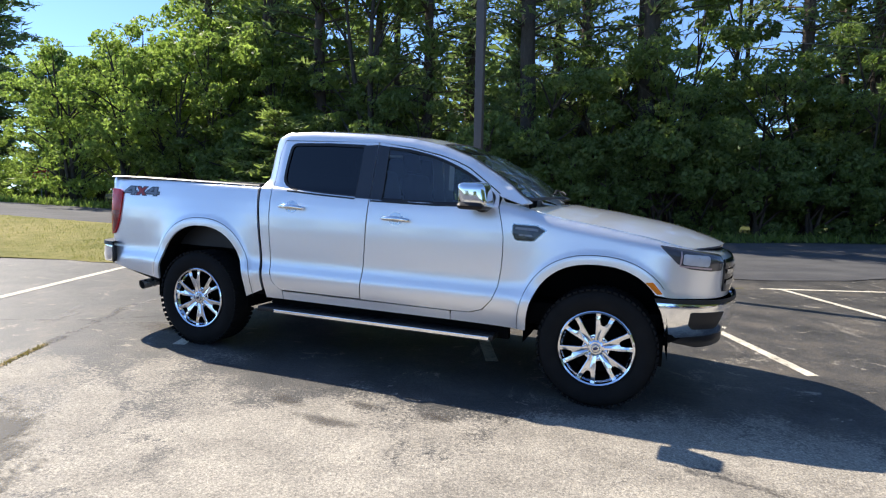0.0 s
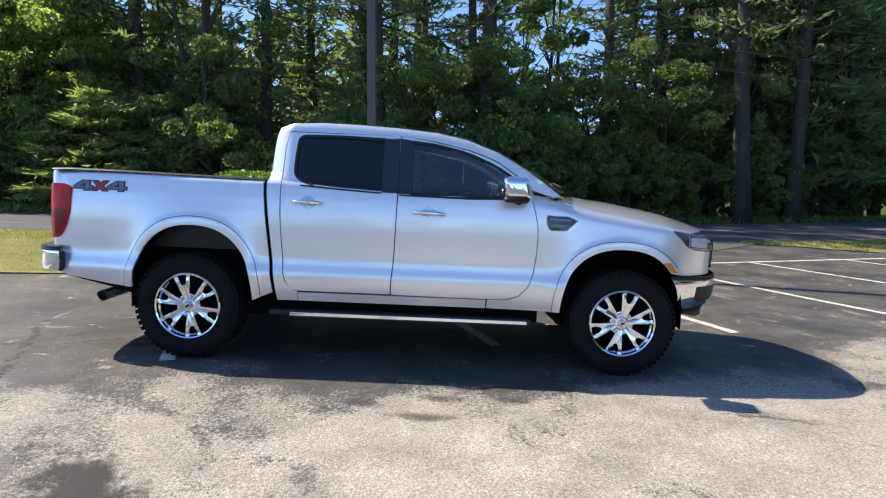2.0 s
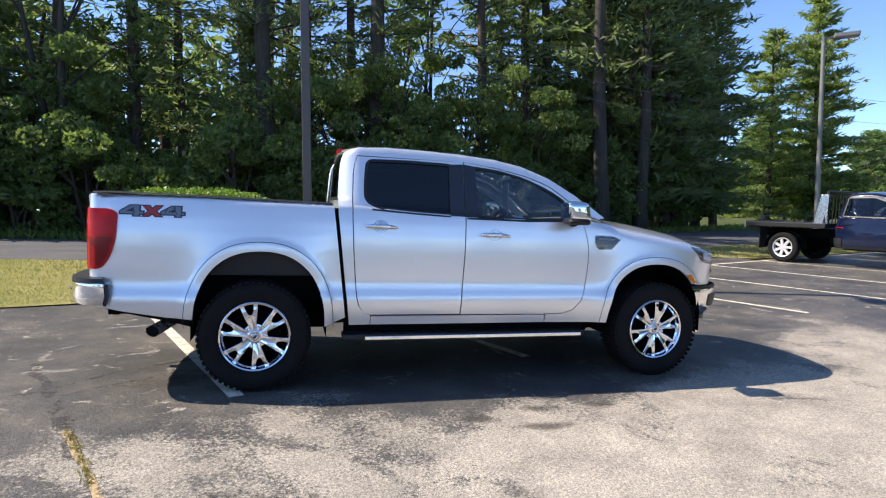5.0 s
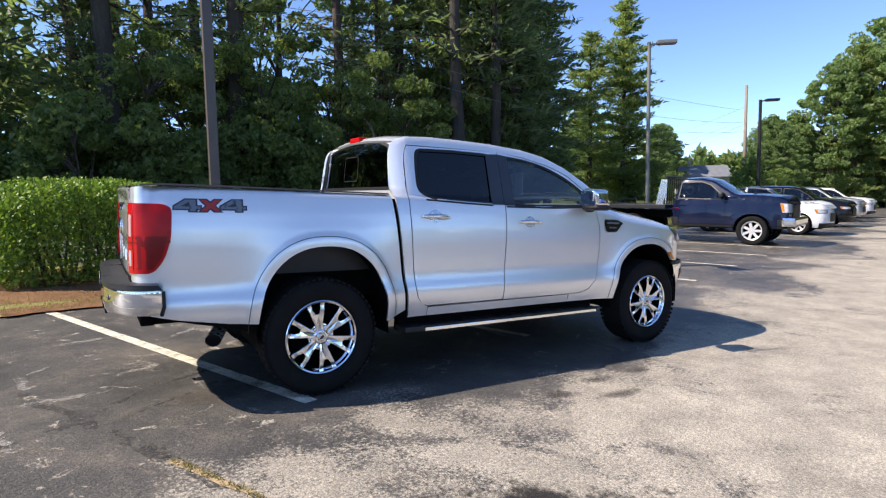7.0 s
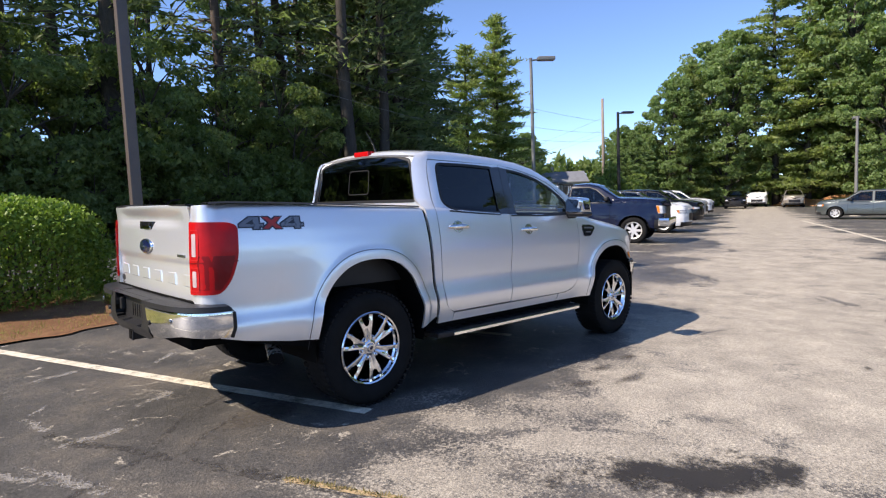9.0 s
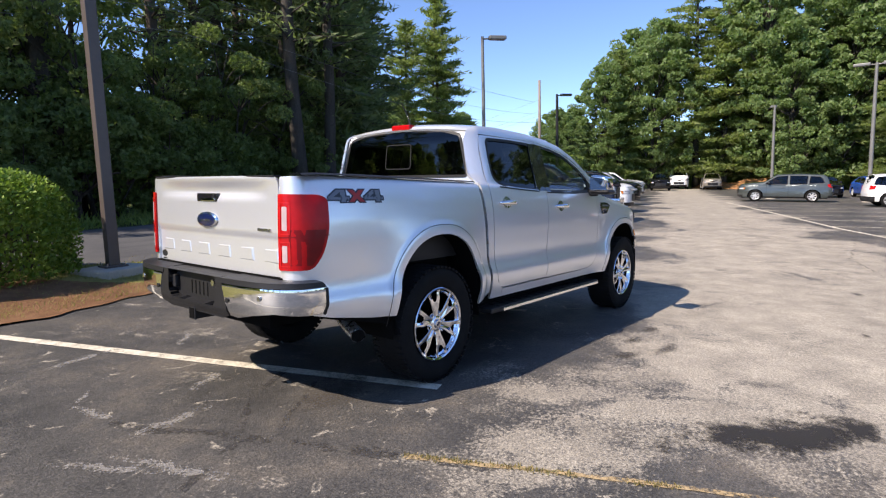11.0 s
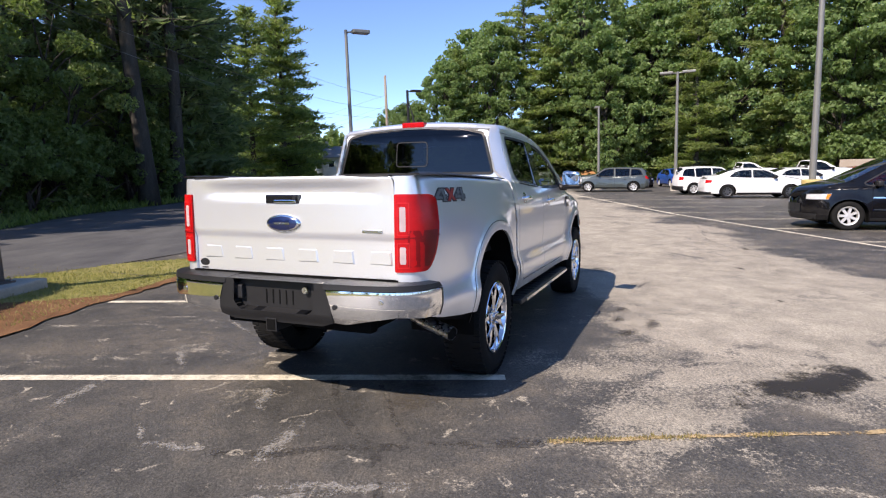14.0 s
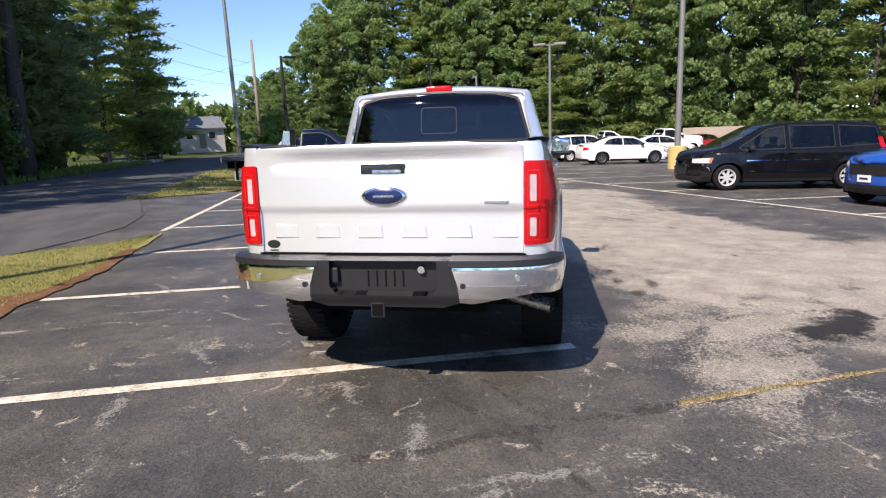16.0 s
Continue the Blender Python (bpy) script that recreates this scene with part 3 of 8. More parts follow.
def panel(outer, mapping, holes=(), da=0.05, db=0.05, off=0.0, flange=0.018, flip=False):
    """A sheet cut from the flat outline, laid onto mapping(a, b, offset), with edges turned inwards. Returns a mesh."""
    bm = bmesh.new()
    outer = [tuple(p[:2]) for p in outer]
    bm.faces.new([bm.verts.new((a, b, 0)) for a, b in outer])
    bmesh.ops.triangulate(bm, faces=bm.faces[:])
    lo_a, hi_a = min(p[0] for p in outer), max(p[0] for p in outer)
    lo_b, hi_b = min(p[1] for p in outer), max(p[1] for p in outer)

    def cut(co, no):
        bmesh.ops.bisect_plane(bm, geom=bm.verts[:] + bm.edges[:] + bm.faces[:], dist=1e-6, plane_co=co, plane_no=no)

    for a in steps(lo_a, hi_a, da)[1:-1]:
        cut((a, 0, 0), (1, 0, 0))
    for b in steps(lo_b, hi_b, db)[1:-1]:
        cut((0, b, 0), (0, 1, 0))
    for hole in holes:
        for (a0, b0), (a1, b1) in zip(hole, hole[1:] + hole[:1]):
            cut((a0, b0, 0), Vector((b1 - b0, a0 - a1, 0)).normalized())
        gone = [f for f in bm.faces if in_poly(*f.calc_center_median()[:2], list(hole))]
        bmesh.ops.delete(bm, geom=gone, context="FACES")
    bmesh.ops.remove_doubles(bm, verts=bm.verts[:], dist=5e-4)
    ma, mb = outer[0]
    out_way = mapping(ma, mb, 0.01) - mapping(ma, mb, 0.0)
    sign = 1 if (mapping(ma + 0.004, mb, 0) - mapping(ma - 0.004, mb, 0)).cross(mapping(ma, mb + 0.004, 0) - mapping(ma, mb - 0.004, 0)).dot(out_way) > 0 else -1

    def normal(a, b):
        e = 6e-3
        n = (mapping(a + e, b, 0) - mapping(a - e, b, 0)).cross(mapping(a, b + e, 0) - mapping(a, b - e, 0))
        return n.normalized() * sign if n.length > 1e-12 else Vector((0, 0, 1))

    verts, normals, faces = [], [], []
    at = {}
    for v in bm.verts:
        at[v] = len(verts)
        verts.append(mapping(v.co.x, v.co.y, off))
        normals.append(normal(v.co.x, v.co.y))
    for f in bm.faces:
        ids = [at[v] for v in f.verts]
        pts = [verts[i] for i in ids]
        n = Vector()
        for i in range(1, len(pts) - 1):
            n += (pts[i] - pts[0]).cross(pts[i + 1] - pts[0])
        if n.length < 1e-10:
            continue
        faces.append(ids if n.dot(normals[ids[0]]) > 0 else ids[::-1])
    if flange:
        for e in bm.edges:
            if len(e.link_faces) != 1:
                continue
            ends = [at[v] for v in e.verts]
            inner = [verts[i] - normals[i] * flange for i in ends]
            mid = (verts[ends[0]] + verts[ends[1]]) / 2
            c = e.link_faces[0].calc_center_median()
            away = (mid - mapping(c.x, c.y, off)).normalized()
            base = len(verts)
            for p in (verts[ends[0]], verts[ends[1]], inner[1], inner[0]):
                verts.append(p)
                normals.append(away)
            quad = [base, base + 1, base + 2, base + 3]
            n = (verts[base + 1] - verts[base]).cross(verts[base + 2] - verts[base])
            faces.append(quad if n.dot(away) > 0 else quad[::-1])
    bm.free()
    me = bpy.data.meshes.new("panel")
    me.from_pydata([tuple(v) for v in verts], [], faces)
    me.shade_smooth()
    me.normals_split_custom_set_from_vertices([tuple(n) for n in normals])
    return me


def put_mesh(name, me, mat, parent, label=""):
    ob = new(name, me)
    me.name = name
    me.materials.append(mat)
    if parent is not None:
        ob.parent = parent
    if label:
        ob["label"] = label
    return ob


def line_strip(pts, mapping, width, off=0.0015):
    """A narrow band on a mapped surface along flat points."""
    dense = []
    for (a0, b0), (a1, b1) in zip(pts, pts[1:]):
        n = max(1, int(math.hypot(a1 - a0, b1 - b0) / 0.03))
        dense += [(a0 + (a1 - a0) * i / n, b0 + (b1 - b0) * i / n) for i in range(n)]
    dense.append(pts[-1])
    bm = bmesh.new()
    rows = []
    for i, (a, b) in enumerate(dense):
        d = Vector(dense[min(i + 1, len(dense) - 1)]) - Vector(dense[max(i - 1, 0)])
        d.normalize()
        rows.append([bm.verts.new(mapping(a - d.y * s * width / 2, b + d.x * s * width / 2, off)) for s in (-1, 1)])
    for r, s in zip(rows, rows[1:]):
        bm.faces.new((r[0], r[1], s[1], s[0]))
    return bm


def text_mesh(text, size, depth, heavy=0.0):
    cu = bpy.data.curves.new("text", "FONT")
    cu.body, cu.size, cu.extrude, cu.offset = text, size, depth, heavy
    cu.align_x, cu.align_y = "CENTER", "CENTER"
    ob = bpy.data.objects.new("text", cu)
    scene.collection.objects.link(ob)
    me = bpy.data.meshes.new_from_object(ob.evaluated_get(bpy.context.evaluated_depsgraph_get()))
    bpy.data.objects.remove(ob)
    bpy.data.curves.remove(cu)
    return me


class Plan:
    """The half outline of a vehicle seen from above, walked from the tail's middle to the nose's middle."""

    def __init__(self, pts):
        pts = [Vector(p) for p in pts]
        dense = []
        for i in range(len(pts) - 1):
            a, b, c, d = pts[max(i - 1, 0)], pts[i], pts[i + 1], pts[min(i + 2, len(pts) - 1)]
            for k in range(12):
                t = k / 12
                dense.append(0.5 * ((2 * b) + (c - a) * t + (2 * a - 5 * b + 4 * c - d) * t * t + (3 * b - a - 3 * c + d) * t ** 3))
        dense.append(pts[-1])
        xy = np.array([tuple(p) for p in dense])
        s = np.r_[0, np.cumsum(np.hypot(*np.diff(xy, axis=0).T))]
        s -= np.interp(0.0, xy[:, 0], s)
        tan = np.gradient(xy, s, axis=0)
        k = np.ones(9) / 9
        tan = np.stack([np.convolve(np.pad(tan[:, i], 4, mode="edge"), k, "valid") for i in (0, 1)], 1)
        tan /= np.hypot(*tan.T)[:, None]
        self.s, self.xy, self.n = s, xy, np.stack([-tan[:, 1], tan[:, 0]], 1)

    def p(self, x):
        return float(np.interp(x, self.xy[:, 0], self.s))

    def p_at_width(self, w, front):
        half = len(self.s) // 2
        if front:
            return float(np.interp(-w, -self.xy[half:, 1], self.s[half:]))
        return float(np.interp(w, self.xy[:half, 1], self.s[:half]))

    def at(self, s):
        f = lambda col: float(np.interp(s, self.s, col))
        return f(self.xy[:, 0]), f(self.xy[:, 1]), f(self.n[:, 0]), f(self.n[:, 1])


def arch_curve(cx, cz, a, b, n, z_from, z_to, count=28):
    """Points of a wheel opening from its rear foot over the top to its front foot."""
    out = []
    for i in range(count + 1):
        t = math.pi * (1 - i / count)
        c, s = math.cos(t), math.sin(t)
        x = cx + a * math.copysign(abs(c) ** (2 / n), c)
        z = cz + b * abs(s) ** (2 / n)
        out.append((x, z))
    out = [p for p in out]
    return [(cx - a, z_from)] * (z_from < cz) + out + [(cx + a, z_to)] * (z_to < cz)


# ---------------------------------------------------------------- wheels
def make_wheel(radius, width, rim_r, spokes, parent, m, rim_mat, seg=56, fine=True):
    """A wheel as tyre, rim, hub and disc; its axle is the local z axis, outer face up."""
    h = width / 2
    bm = bmesh.new()
    prof = [(rim_r - 0.012, h * 0.72), (rim_r + 0.006, h * 0.90), (rim_r + 0.02, h * 0.96), ((rim_r + radius) / 2, h * 1.03), (radius - 0.05, h * 1.0), (radius - 0.022, h * 0.93), (radius - 0.006, h * 0.78), (radius, h * 0.5), (radius, 0)]
    prof += [(r, -z) for r, z in prof[-2::-1]]
    lathe(bm, prof, seg)
    tyre = part("tyre", bm, M["rubber"], parent, "black all-terrain tyre", True)
    tyre.matrix_basis = m
    if fine:
        bm = bmesh.new()
        for k in range(56):
            for row, (z0, z1) in enumerate(((0.52, 0.97), (0.05, 0.42), (-0.42, -0.05), (-0.97, -0.52))):
                a = (k + 0.5 * (row % 2)) / 56 * math.tau
                box(bm, radius - 0.012, radius + 0.0008, -0.0135, 0.0135, h * z0, h * z1, m=Matrix.Rotation(a, 4, "Z"))
        tread = tagged(part("tread", bm, M["rubber"], parent, "black tread blocks"), kind="stuff")
        tread.matrix_basis = m
    # near-black barrel: the shade behind the spokes is put into its colour
    bm = bmesh.new()
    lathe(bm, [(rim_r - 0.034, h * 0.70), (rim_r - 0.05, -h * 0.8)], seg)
    barrel = part("barrel", bm, M["dark"], parent, "inner rim barrel with its shade coloured in", True)
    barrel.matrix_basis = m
    bm = bmesh.new()
    lathe(bm, [(rim_r - 0.012, h * 0.74), (rim_r - 0.002, h * 0.93), (rim_r - 0.008, h * 0.97), (rim_r - 0.018, h * 0.93), (rim_r - 0.024, h * 0.80), (rim_r - 0.034, h * 0.70)], seg)
    hub_h = h * 0.80
    lathe(bm, [(0.001, hub_h + 0.002), (0.040, hub_h), (0.060, hub_h - 0.008), (0.086, hub_h - 0.012), (0.092, hub_h - 0.04), (0.088, 0.0)], 30)
    for k in range(spokes):
        rot = Matrix.Rotation(k / spokes * math.tau, 4, "Z")
        for sgn in (-1, 1):
            # half a forked spoke: a hollowed wedge that splits into two arms at the rim
            vs = []
            for f, wide, slot, top in ((0.0, 0.024, 0.0, hub_h - 0.002), (0.25, 0.030, 0.0, hub_h + 0.005), (0.50, 0.042, 0.0, hub_h + 0.011), (0.58, 0.045, 0.0, hub_h + 0.012), (0.61, 0.047, 0.013, hub_h + 0.012), (0.75, 0.053, 0.024, hub_h + 0.013), (0.88, 0.059, 0.028, hub_h + 0.010), (1.0, 0.066, 0.031, h * 0.92)):
                r = 0.048 + (rim_r - 0.066) * f
                low = top - (0.045 if slot else 0.0065)
                vs.append([bm.verts.new(rot @ Vector((r, sgn * y, z))) for y, z in ((wide * 1.04, top - 0.05), (wide, top - 0.003), (wide - 0.004, top), (max(slot + 0.004, wide - 0.015), top - 0.001), (slot + 0.0015, top - (0.004 if slot else 0.006)), (slot, low))])
            for p, q in zip(vs, vs[1:]):
                for i in range(5):
                    bm.faces.new((p[i], p[i + 1], q[i + 1], q[i]))
    bmesh.ops.recalc_face_normals(bm, faces=bm.faces[:])
    rim = part("rim", bm, rim_mat, parent, "bright split-spoke alloy rim")
    rim.matrix_basis = m
    # disc and backing in near-black carry that wheel shade as colour too
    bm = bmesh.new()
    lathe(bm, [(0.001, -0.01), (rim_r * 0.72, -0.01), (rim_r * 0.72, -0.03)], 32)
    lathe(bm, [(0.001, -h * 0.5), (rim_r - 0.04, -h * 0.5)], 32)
    disc = part("brake_disc", bm, M["dark"], parent, "brake disc with the shade behind the spokes coloured in")
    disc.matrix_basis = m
    if fine:
        bm = bmesh.new()
        lathe(bm, [(0.001, hub_h + 0.014), (0.024, hub_h + 0.012), (0.031, hub_h + 0.004), (0.032, hub_h - 0.01)], 20)
        cap = part("hub_cap", bm, M["satin"], parent, "round hub cap with a plain blue oval")
        cap.matrix_basis = m
        bm = bmesh.new()
        lathe(bm, [(0.001, 0.0), (0.016, 0.0), (0.017, -0.004)], 20, Matrix.Translation((0, 0, hub_h + 0.0165)) @ Matrix.Diagonal((1.0, 0.55, 1, 1)))
        ov = part("oval", bm, M["badge_blue"], parent)
        ov.matrix_basis = m
        for k in range(6):
            a = (k + 0.5) / 6 * math.tau
            bm = bmesh.new()
            lathe(bm, [(0.001, hub_h + 0.012), (0.008, hub_h + 0.010), (0.0115, hub_h), (0.0115, hub_h - 0.03)], 6, Matrix.Translation((0.070 * math.cos(a), 0.070 * math.sin(a), 0)))
            nut = part("lug_nut", bm, M["chrome"], parent)
            nut.matrix_basis = m


# ---------------------------------------------------------------- the silver pickup
TRUCK = empty("pickup_truck", LEAN @ Matrix.Diagonal((1, 1, 1.011, 1)), label="silver crew-cab pickup truck with chrome wheels and tinted windows", category="pickup truck")

PLAN = Plan([(-2.662, 0.60), (-2.660, 0.68), (-2.650, 0.735), (-2.625, 0.785), (-2.575, 0.825), (-2.48, 0.850), (-2.3, 0.866), (-2.0, 0.880), (-1.5, 0.888), (-1.0, 0.892), (-0.5, 0.895), (0.0, 0.896), (0.5, 0.896), (0.9, 0.895), (1.3, 0.890), (1.7, 0.884), (1.95, 0.866), (2.08, 0.832), (2.18, 0.775), (2.27, 0.68), (2.34, 0.55), (2.39, 0.38), (2.42, 0.20), (2.43, 0.0)])
SEC = soft_table([(0.44, -0.035), (0.50, -0.014), (0.56, 0.004), (0.62, 0.014), (0.665, 0.013), (0.72, -0.006), (0.77, -0.012), (0.87, -0.008), (1.0, -0.004), (1.1, -0.008), (1.2, -0.022), (1.27, -0.040), (1.33, -0.058)], 0.016)
REAR_ARCH = (-1.575, 0.45, 0.445, 0.535, 2.3)
FRONT_ARCH = (1.585, 0.45, 0.445, 0.480, 2.3)
BED_TOP = table([(-2.7, 1.334), (-2.62, 1.343), (-2.5, 1.350), (-2.2, 1.348), (-1.0, 1.325)])
CAB_TOP = soft_table([(-1.06, 1.34), (-1.046, 1.45), (-1.032, 1.61), (-1.012, 1.69), (-0.975, 1.735), (-0.90, 1.760), (-0.68, 1.770), (-0.42, 1.765), (-0.12, 1.753), (0.19, 1.726), (0.42, 1.682), (0.65, 1.597), (0.89, 1.460), (1.08, 1.318), (1.14, 1.275)], 0.006)
HOOD_LINE = soft_table([(0.80, 1.310), (0.95, 1.295), (1.05, 1.275), (1.18, 1.235), (1.31, 1.205), (1.56, 1.170), (1.91, 1.110), (2.08, 1.072), (2.25, 1.050), (2.45, 1.035)], 0.03)
BELT = table([(-1.1, 1.318), (-0.7, 1.300), (0.0, 1.262), (0.7, 1.252), (1.1, 1.27)])


def rho(x, z, arch):
    cx, cz, a, b, n = arch
    dz = max(0.0, z - cz) / b
    return ((abs(x - cx) / a) ** n + dz ** n) ** (1 / n)


def body(side, kind):
    """Mapping of the flank: along the plan, by height; side -1 is the right flank."""
    top = {"bed": BED_TOP, "cab": CAB_TOP, "fender": HOOD_LINE}[kind]
    roll = {"bed": 0.035, "cab": 0.05, "fender": 0.075}[kind]

    def place(p, z, off):
        x, w, nx, ny = PLAN.at(p)
        zt = top(x)
        d = SEC(min(z, 1.33))
        if kind == "cab":
            belt = BELT(x)
            if z > belt:
                d = SEC(belt) - 0.30 * (z - belt) - 0.012 * smooth(0, 0.02, z - belt)
        else:
            k = z - (zt - roll)
            if k > 0:
                d -= roll - math.sqrt(max(0.0, roll * roll - min(k, roll) ** 2))
        if kind == "cab":
            k = z - (top(max(x, -0.97)) - roll)
            if x < -0.88:
                d -= 0.085 * min(1.0, (-0.88 - x) / 0.165) ** 2 * smooth(1.30, 1.40, z)
            if k > 0 and z > 1.40:
                d -= 0.6 * (roll - math.sqrt(max(0.0, roll * roll - min(k, roll) ** 2)))
        if kind == "bed" and nx < -0.3 and d < 0:
            d *= 1 - 0.88 * smooth(0.3, 0.95, -nx)
        for arch in (REAR_ARCH, FRONT_ARCH):
            r = rho(x, z, arch)
            if r < 1.6:
                d += 0.026 * math.exp(-(((r - 1.0) / 0.30) ** 2))
                d += 0.011 * (1 - smooth(1.085, 1.195, r))
        ins = -0.004 if kind == "bed" else 0
        return Vector((x + nx * (d + off + ins), side * (w + ny * (d + off + ins)), z))

    return place


def P(pts):
    return [(PLAN.p(q[0]), *q[1:]) for q in pts]


def gap_x(z):
    return -1.060 + (1.28 - z) * 0.115


def along(fn, a, b, d=0.05, lift=0.0):
    return [(x, fn(x) + lift) for x in steps(a, b, d)]


REAR_EDGE = [(-0.905, 1.690), (-0.925, 1.640), (-0.934, 1.56), (-0.938, 1.40), (-0.938, 1.22), (-0.928, 1.0), (-0.914, 0.82), (-0.900, 0.66), (-0.885, 0.60), (-0.855, 0.555), (-0.80, 0.533)]
SEAM = [(-0.110, 0.53), (-0.108, 0.62), (-0.094, 0.80), (-0.088, 0.96), (-0.084, 1.10), (-0.080, 1.28), (-0.078, 1.45), (-0.076, 1.69)]
FRONT_EDGE = [(0.600, 0.527), (0.740, 0.531), (0.830, 0.560), (0.895, 0.630), (0.930, 0.72), (0.947, 0.84), (0.953, 0.96), (0.950, 1.06), (0.930, 1.16), (0.900, 1.26), (0.895, 1.335)]
DOOR_TOP_F = [(0.895, 1.350), (0.80, 1.418), (0.65, 1.520), (0.55, 1.562), (0.42, 1.603), (0.19, 1.652), (-0.076, 1.684)]
WIN_F = round_poly([(0.012, 1.272, 0.01), (0.006, 1.652, 0.015), (0.20, 1.632, 0.05), (0.42, 1.583, 0.08), (0.64, 1.492, 0.08), (0.79, 1.395, 0.05), (0.865, 1.332, 0.02), (0.858, 1.278, 0.02), (0.45, 1.264, 0.05)], 0.02, 4)
WIN_R = round_poly([(-0.196, 1.279, 0.01), (-0.188, 1.660, 0.015), (-0.50, 1.668, 0.05), (-0.835, 1.664, 0.05), (-0.850, 1.50, 0.1), (-0.850, 1.362, 0.07), (-0.74, 1.312, 0.1), (-0.50, 1.293, 0.1)], 0.02, 5)
LAMP = [(-2.448, 1.225, 0.03), (-2.452, 1.05, 0.05), (-2.490, 0.925, 0.05), (-2.550, 0.845, 0.04)]


GLYPH = {
    "4": [[(0, 0.42), (0.26, 0.42), (0.60, 0.82), (0.60, 1), (0.44, 1)], [(0, 0.2), (0.60, 0.2), (0.60, 0.42), (0, 0.42)], [(0.60, 0), (0.83, 0), (0.83, 1), (0.60, 1)], [(0.83, 0.2), (1, 0.2), (1, 0.42), (0.83, 0.42)]],
    "X": [[(0, 0), (0.30, 0), (0.5, 0.30), (0.70, 0), (1, 0), (0.67, 0.5), (1, 1), (0.70, 1), (0.5, 0.70), (0.30, 1), (0, 1), (0.33, 0.5)]],
}
GLYPH_BACK = {
    "4": [[(-0.06, 0.09), (0.54, 0.09), (0.54, -0.1), (0.90, -0.1), (0.90, 0.09), (1.06, 0.09), (1.06, 0.53), (0.90, 0.53), (0.90, 1.1), (0.41, 1.1), (-0.06, 0.47)]],
    "X": [[(-0.12, -0.1), (0.35, -0.1), (0.5, 0.14), (0.65, -0.1), (1.12, -0.1), (0.77, 0.5), (1.12, 1.1), (0.65, 1.1), (0.5, 0.86), (0.35, 1.1), (-0.12, 1.1), (0.23, 0.5)]],
}


def flank(side):
    flip = side < 0
    bed, cab, fen = body(side, "bed"), body(side, "cab"), body(side, "fender")
    lo = PLAN.p_at_width(0.687, False)
    # bed side with its wheel opening
    rear = arch_curve(*REAR_ARCH, 0.515, 0.515)
    out = [(gap_x(1.325) - 0.013, 1.325 + 0.002)] + [(gap_x(z) - 0.013, z) for z in (1.2, 1.0, 0.8, 0.66, 0.515)]
    out += [(a, b) for a, b in rear[::-1]][:-1] + [(-2.02, 0.512), (-2.18, 0.524), (-2.44, 0.572), (-2.56, 0.60)]
    poly = P(out) + [(lo, 0.70), (lo, BED_TOP(-2.66))] + P(along(BED_TOP, -2.64, gap_x(1.325) - 0.05, 0.06))
    put_mesh("bed_side", panel(poly, bed, off=0.0, flip=flip, da=0.02, db=0.02), M["silver"], TRUCK, "silver box side with a flared wheel opening")
    # cab frame: rear post, roof rail and screen post
    z_list = (0.50, 0.7, 0.9, 1.1, 1.25)
    cabp = [(gap_x(z) + 0.013, z) for z in (0.456, *z_list)] + [(-1.046, 1.32), (-1.046, 1.40), (-1.042, 1.48), (-1.037, 1.56), (-1.030, 1.63), (-1.020, 1.675), (-1.003, 1.708), (-0.980, 1.731)] + along(CAB_TOP, -0.95, 1.11, 0.05)
    cabp += [(1.06, 1.285), (0.90, 1.335)] + [(a + 0.004, b + 0.007) for a, b in DOOR_TOP_F] + [(a - 0.003 if b > 1.6 else a - 0.007, b + (0.007 if b > 1.66 or b < 0.56 else 0)) for a, b in REAR_EDGE[:-1]]
    cabp = [q for q in cabp if True]
    cabp += [(-0.80, 0.525), (-0.80, 0.456)]
    put_mesh("cab_frame", panel(P(cabp), cab, flip=flip, da=0.015, db=0.025), M["silver"], TRUCK, "silver cab frame with roof rail and screen posts")
    put_mesh("sill", panel(P([(-0.795, 0.456), (-0.795, 0.519), (0.594, 0.519), (0.594, 0.456)]), cab, flip=flip, da=0.1, db=0.02), M["silver"], TRUCK)
    # rear door
    rd = [(a, b) for a, b in REAR_EDGE] + [(-0.116, 0.533)] + [(a - 0.005, b) for a, b in SEAM[1:]]
    door = put_mesh("rear_door", panel(P(rd), cab, [P(WIN_R)], flip=flip, da=0.045, db=0.025), M["silver"], TRUCK, "silver rear passenger door")
    fd = [(a + 0.003, b) for a, b in SEAM] + DOOR_TOP_F[::-1][1:] + FRONT_EDGE[::-1][0:]
    front = put_mesh("front_door", panel(P(fd), cab, [P(WIN_F)], flip=flip, da=0.045, db=0.025), M["silver"], TRUCK, "silver front passenger door")
    put_mesh("window_pane", panel(P(WIN_R), cab, flip=flip, off=-0.008, flange=0, da=0.1, db=0.06), M["tint"], door, "dark privacy glass")
    put_mesh("window_pane", panel(P(WIN_F), cab, flip=flip, off=-0.008, flange=0, da=0.1, db=0.06), M["glass"], front, "lightly tinted glass")
    part("window_seal", line_strip(P(WIN_R + WIN_R[:1]), cab, 0.022), M["black"], door)
    part("window_seal", line_strip(P(WIN_F + WIN_F[:1]), cab, 0.020), M["black"], front)
    put_mesh("pillar_cover", panel(P([(-0.200, 1.272), (-0.200, 1.665), (-0.0825, 1.672), (-0.0825, 1.270)]), cab, flip=flip, off=0.002, flange=0.004), M["black_gloss"], door, "gloss black pillar cover")
    put_mesh("pillar_cover", panel(P([(-0.0785, 1.268), (-0.0785, 1.672), (0.016, 1.660), (0.016, 1.266)]), cab, flip=flip, off=0.002, flange=0.004), M["black_gloss"], front, "gloss black pillar cover")
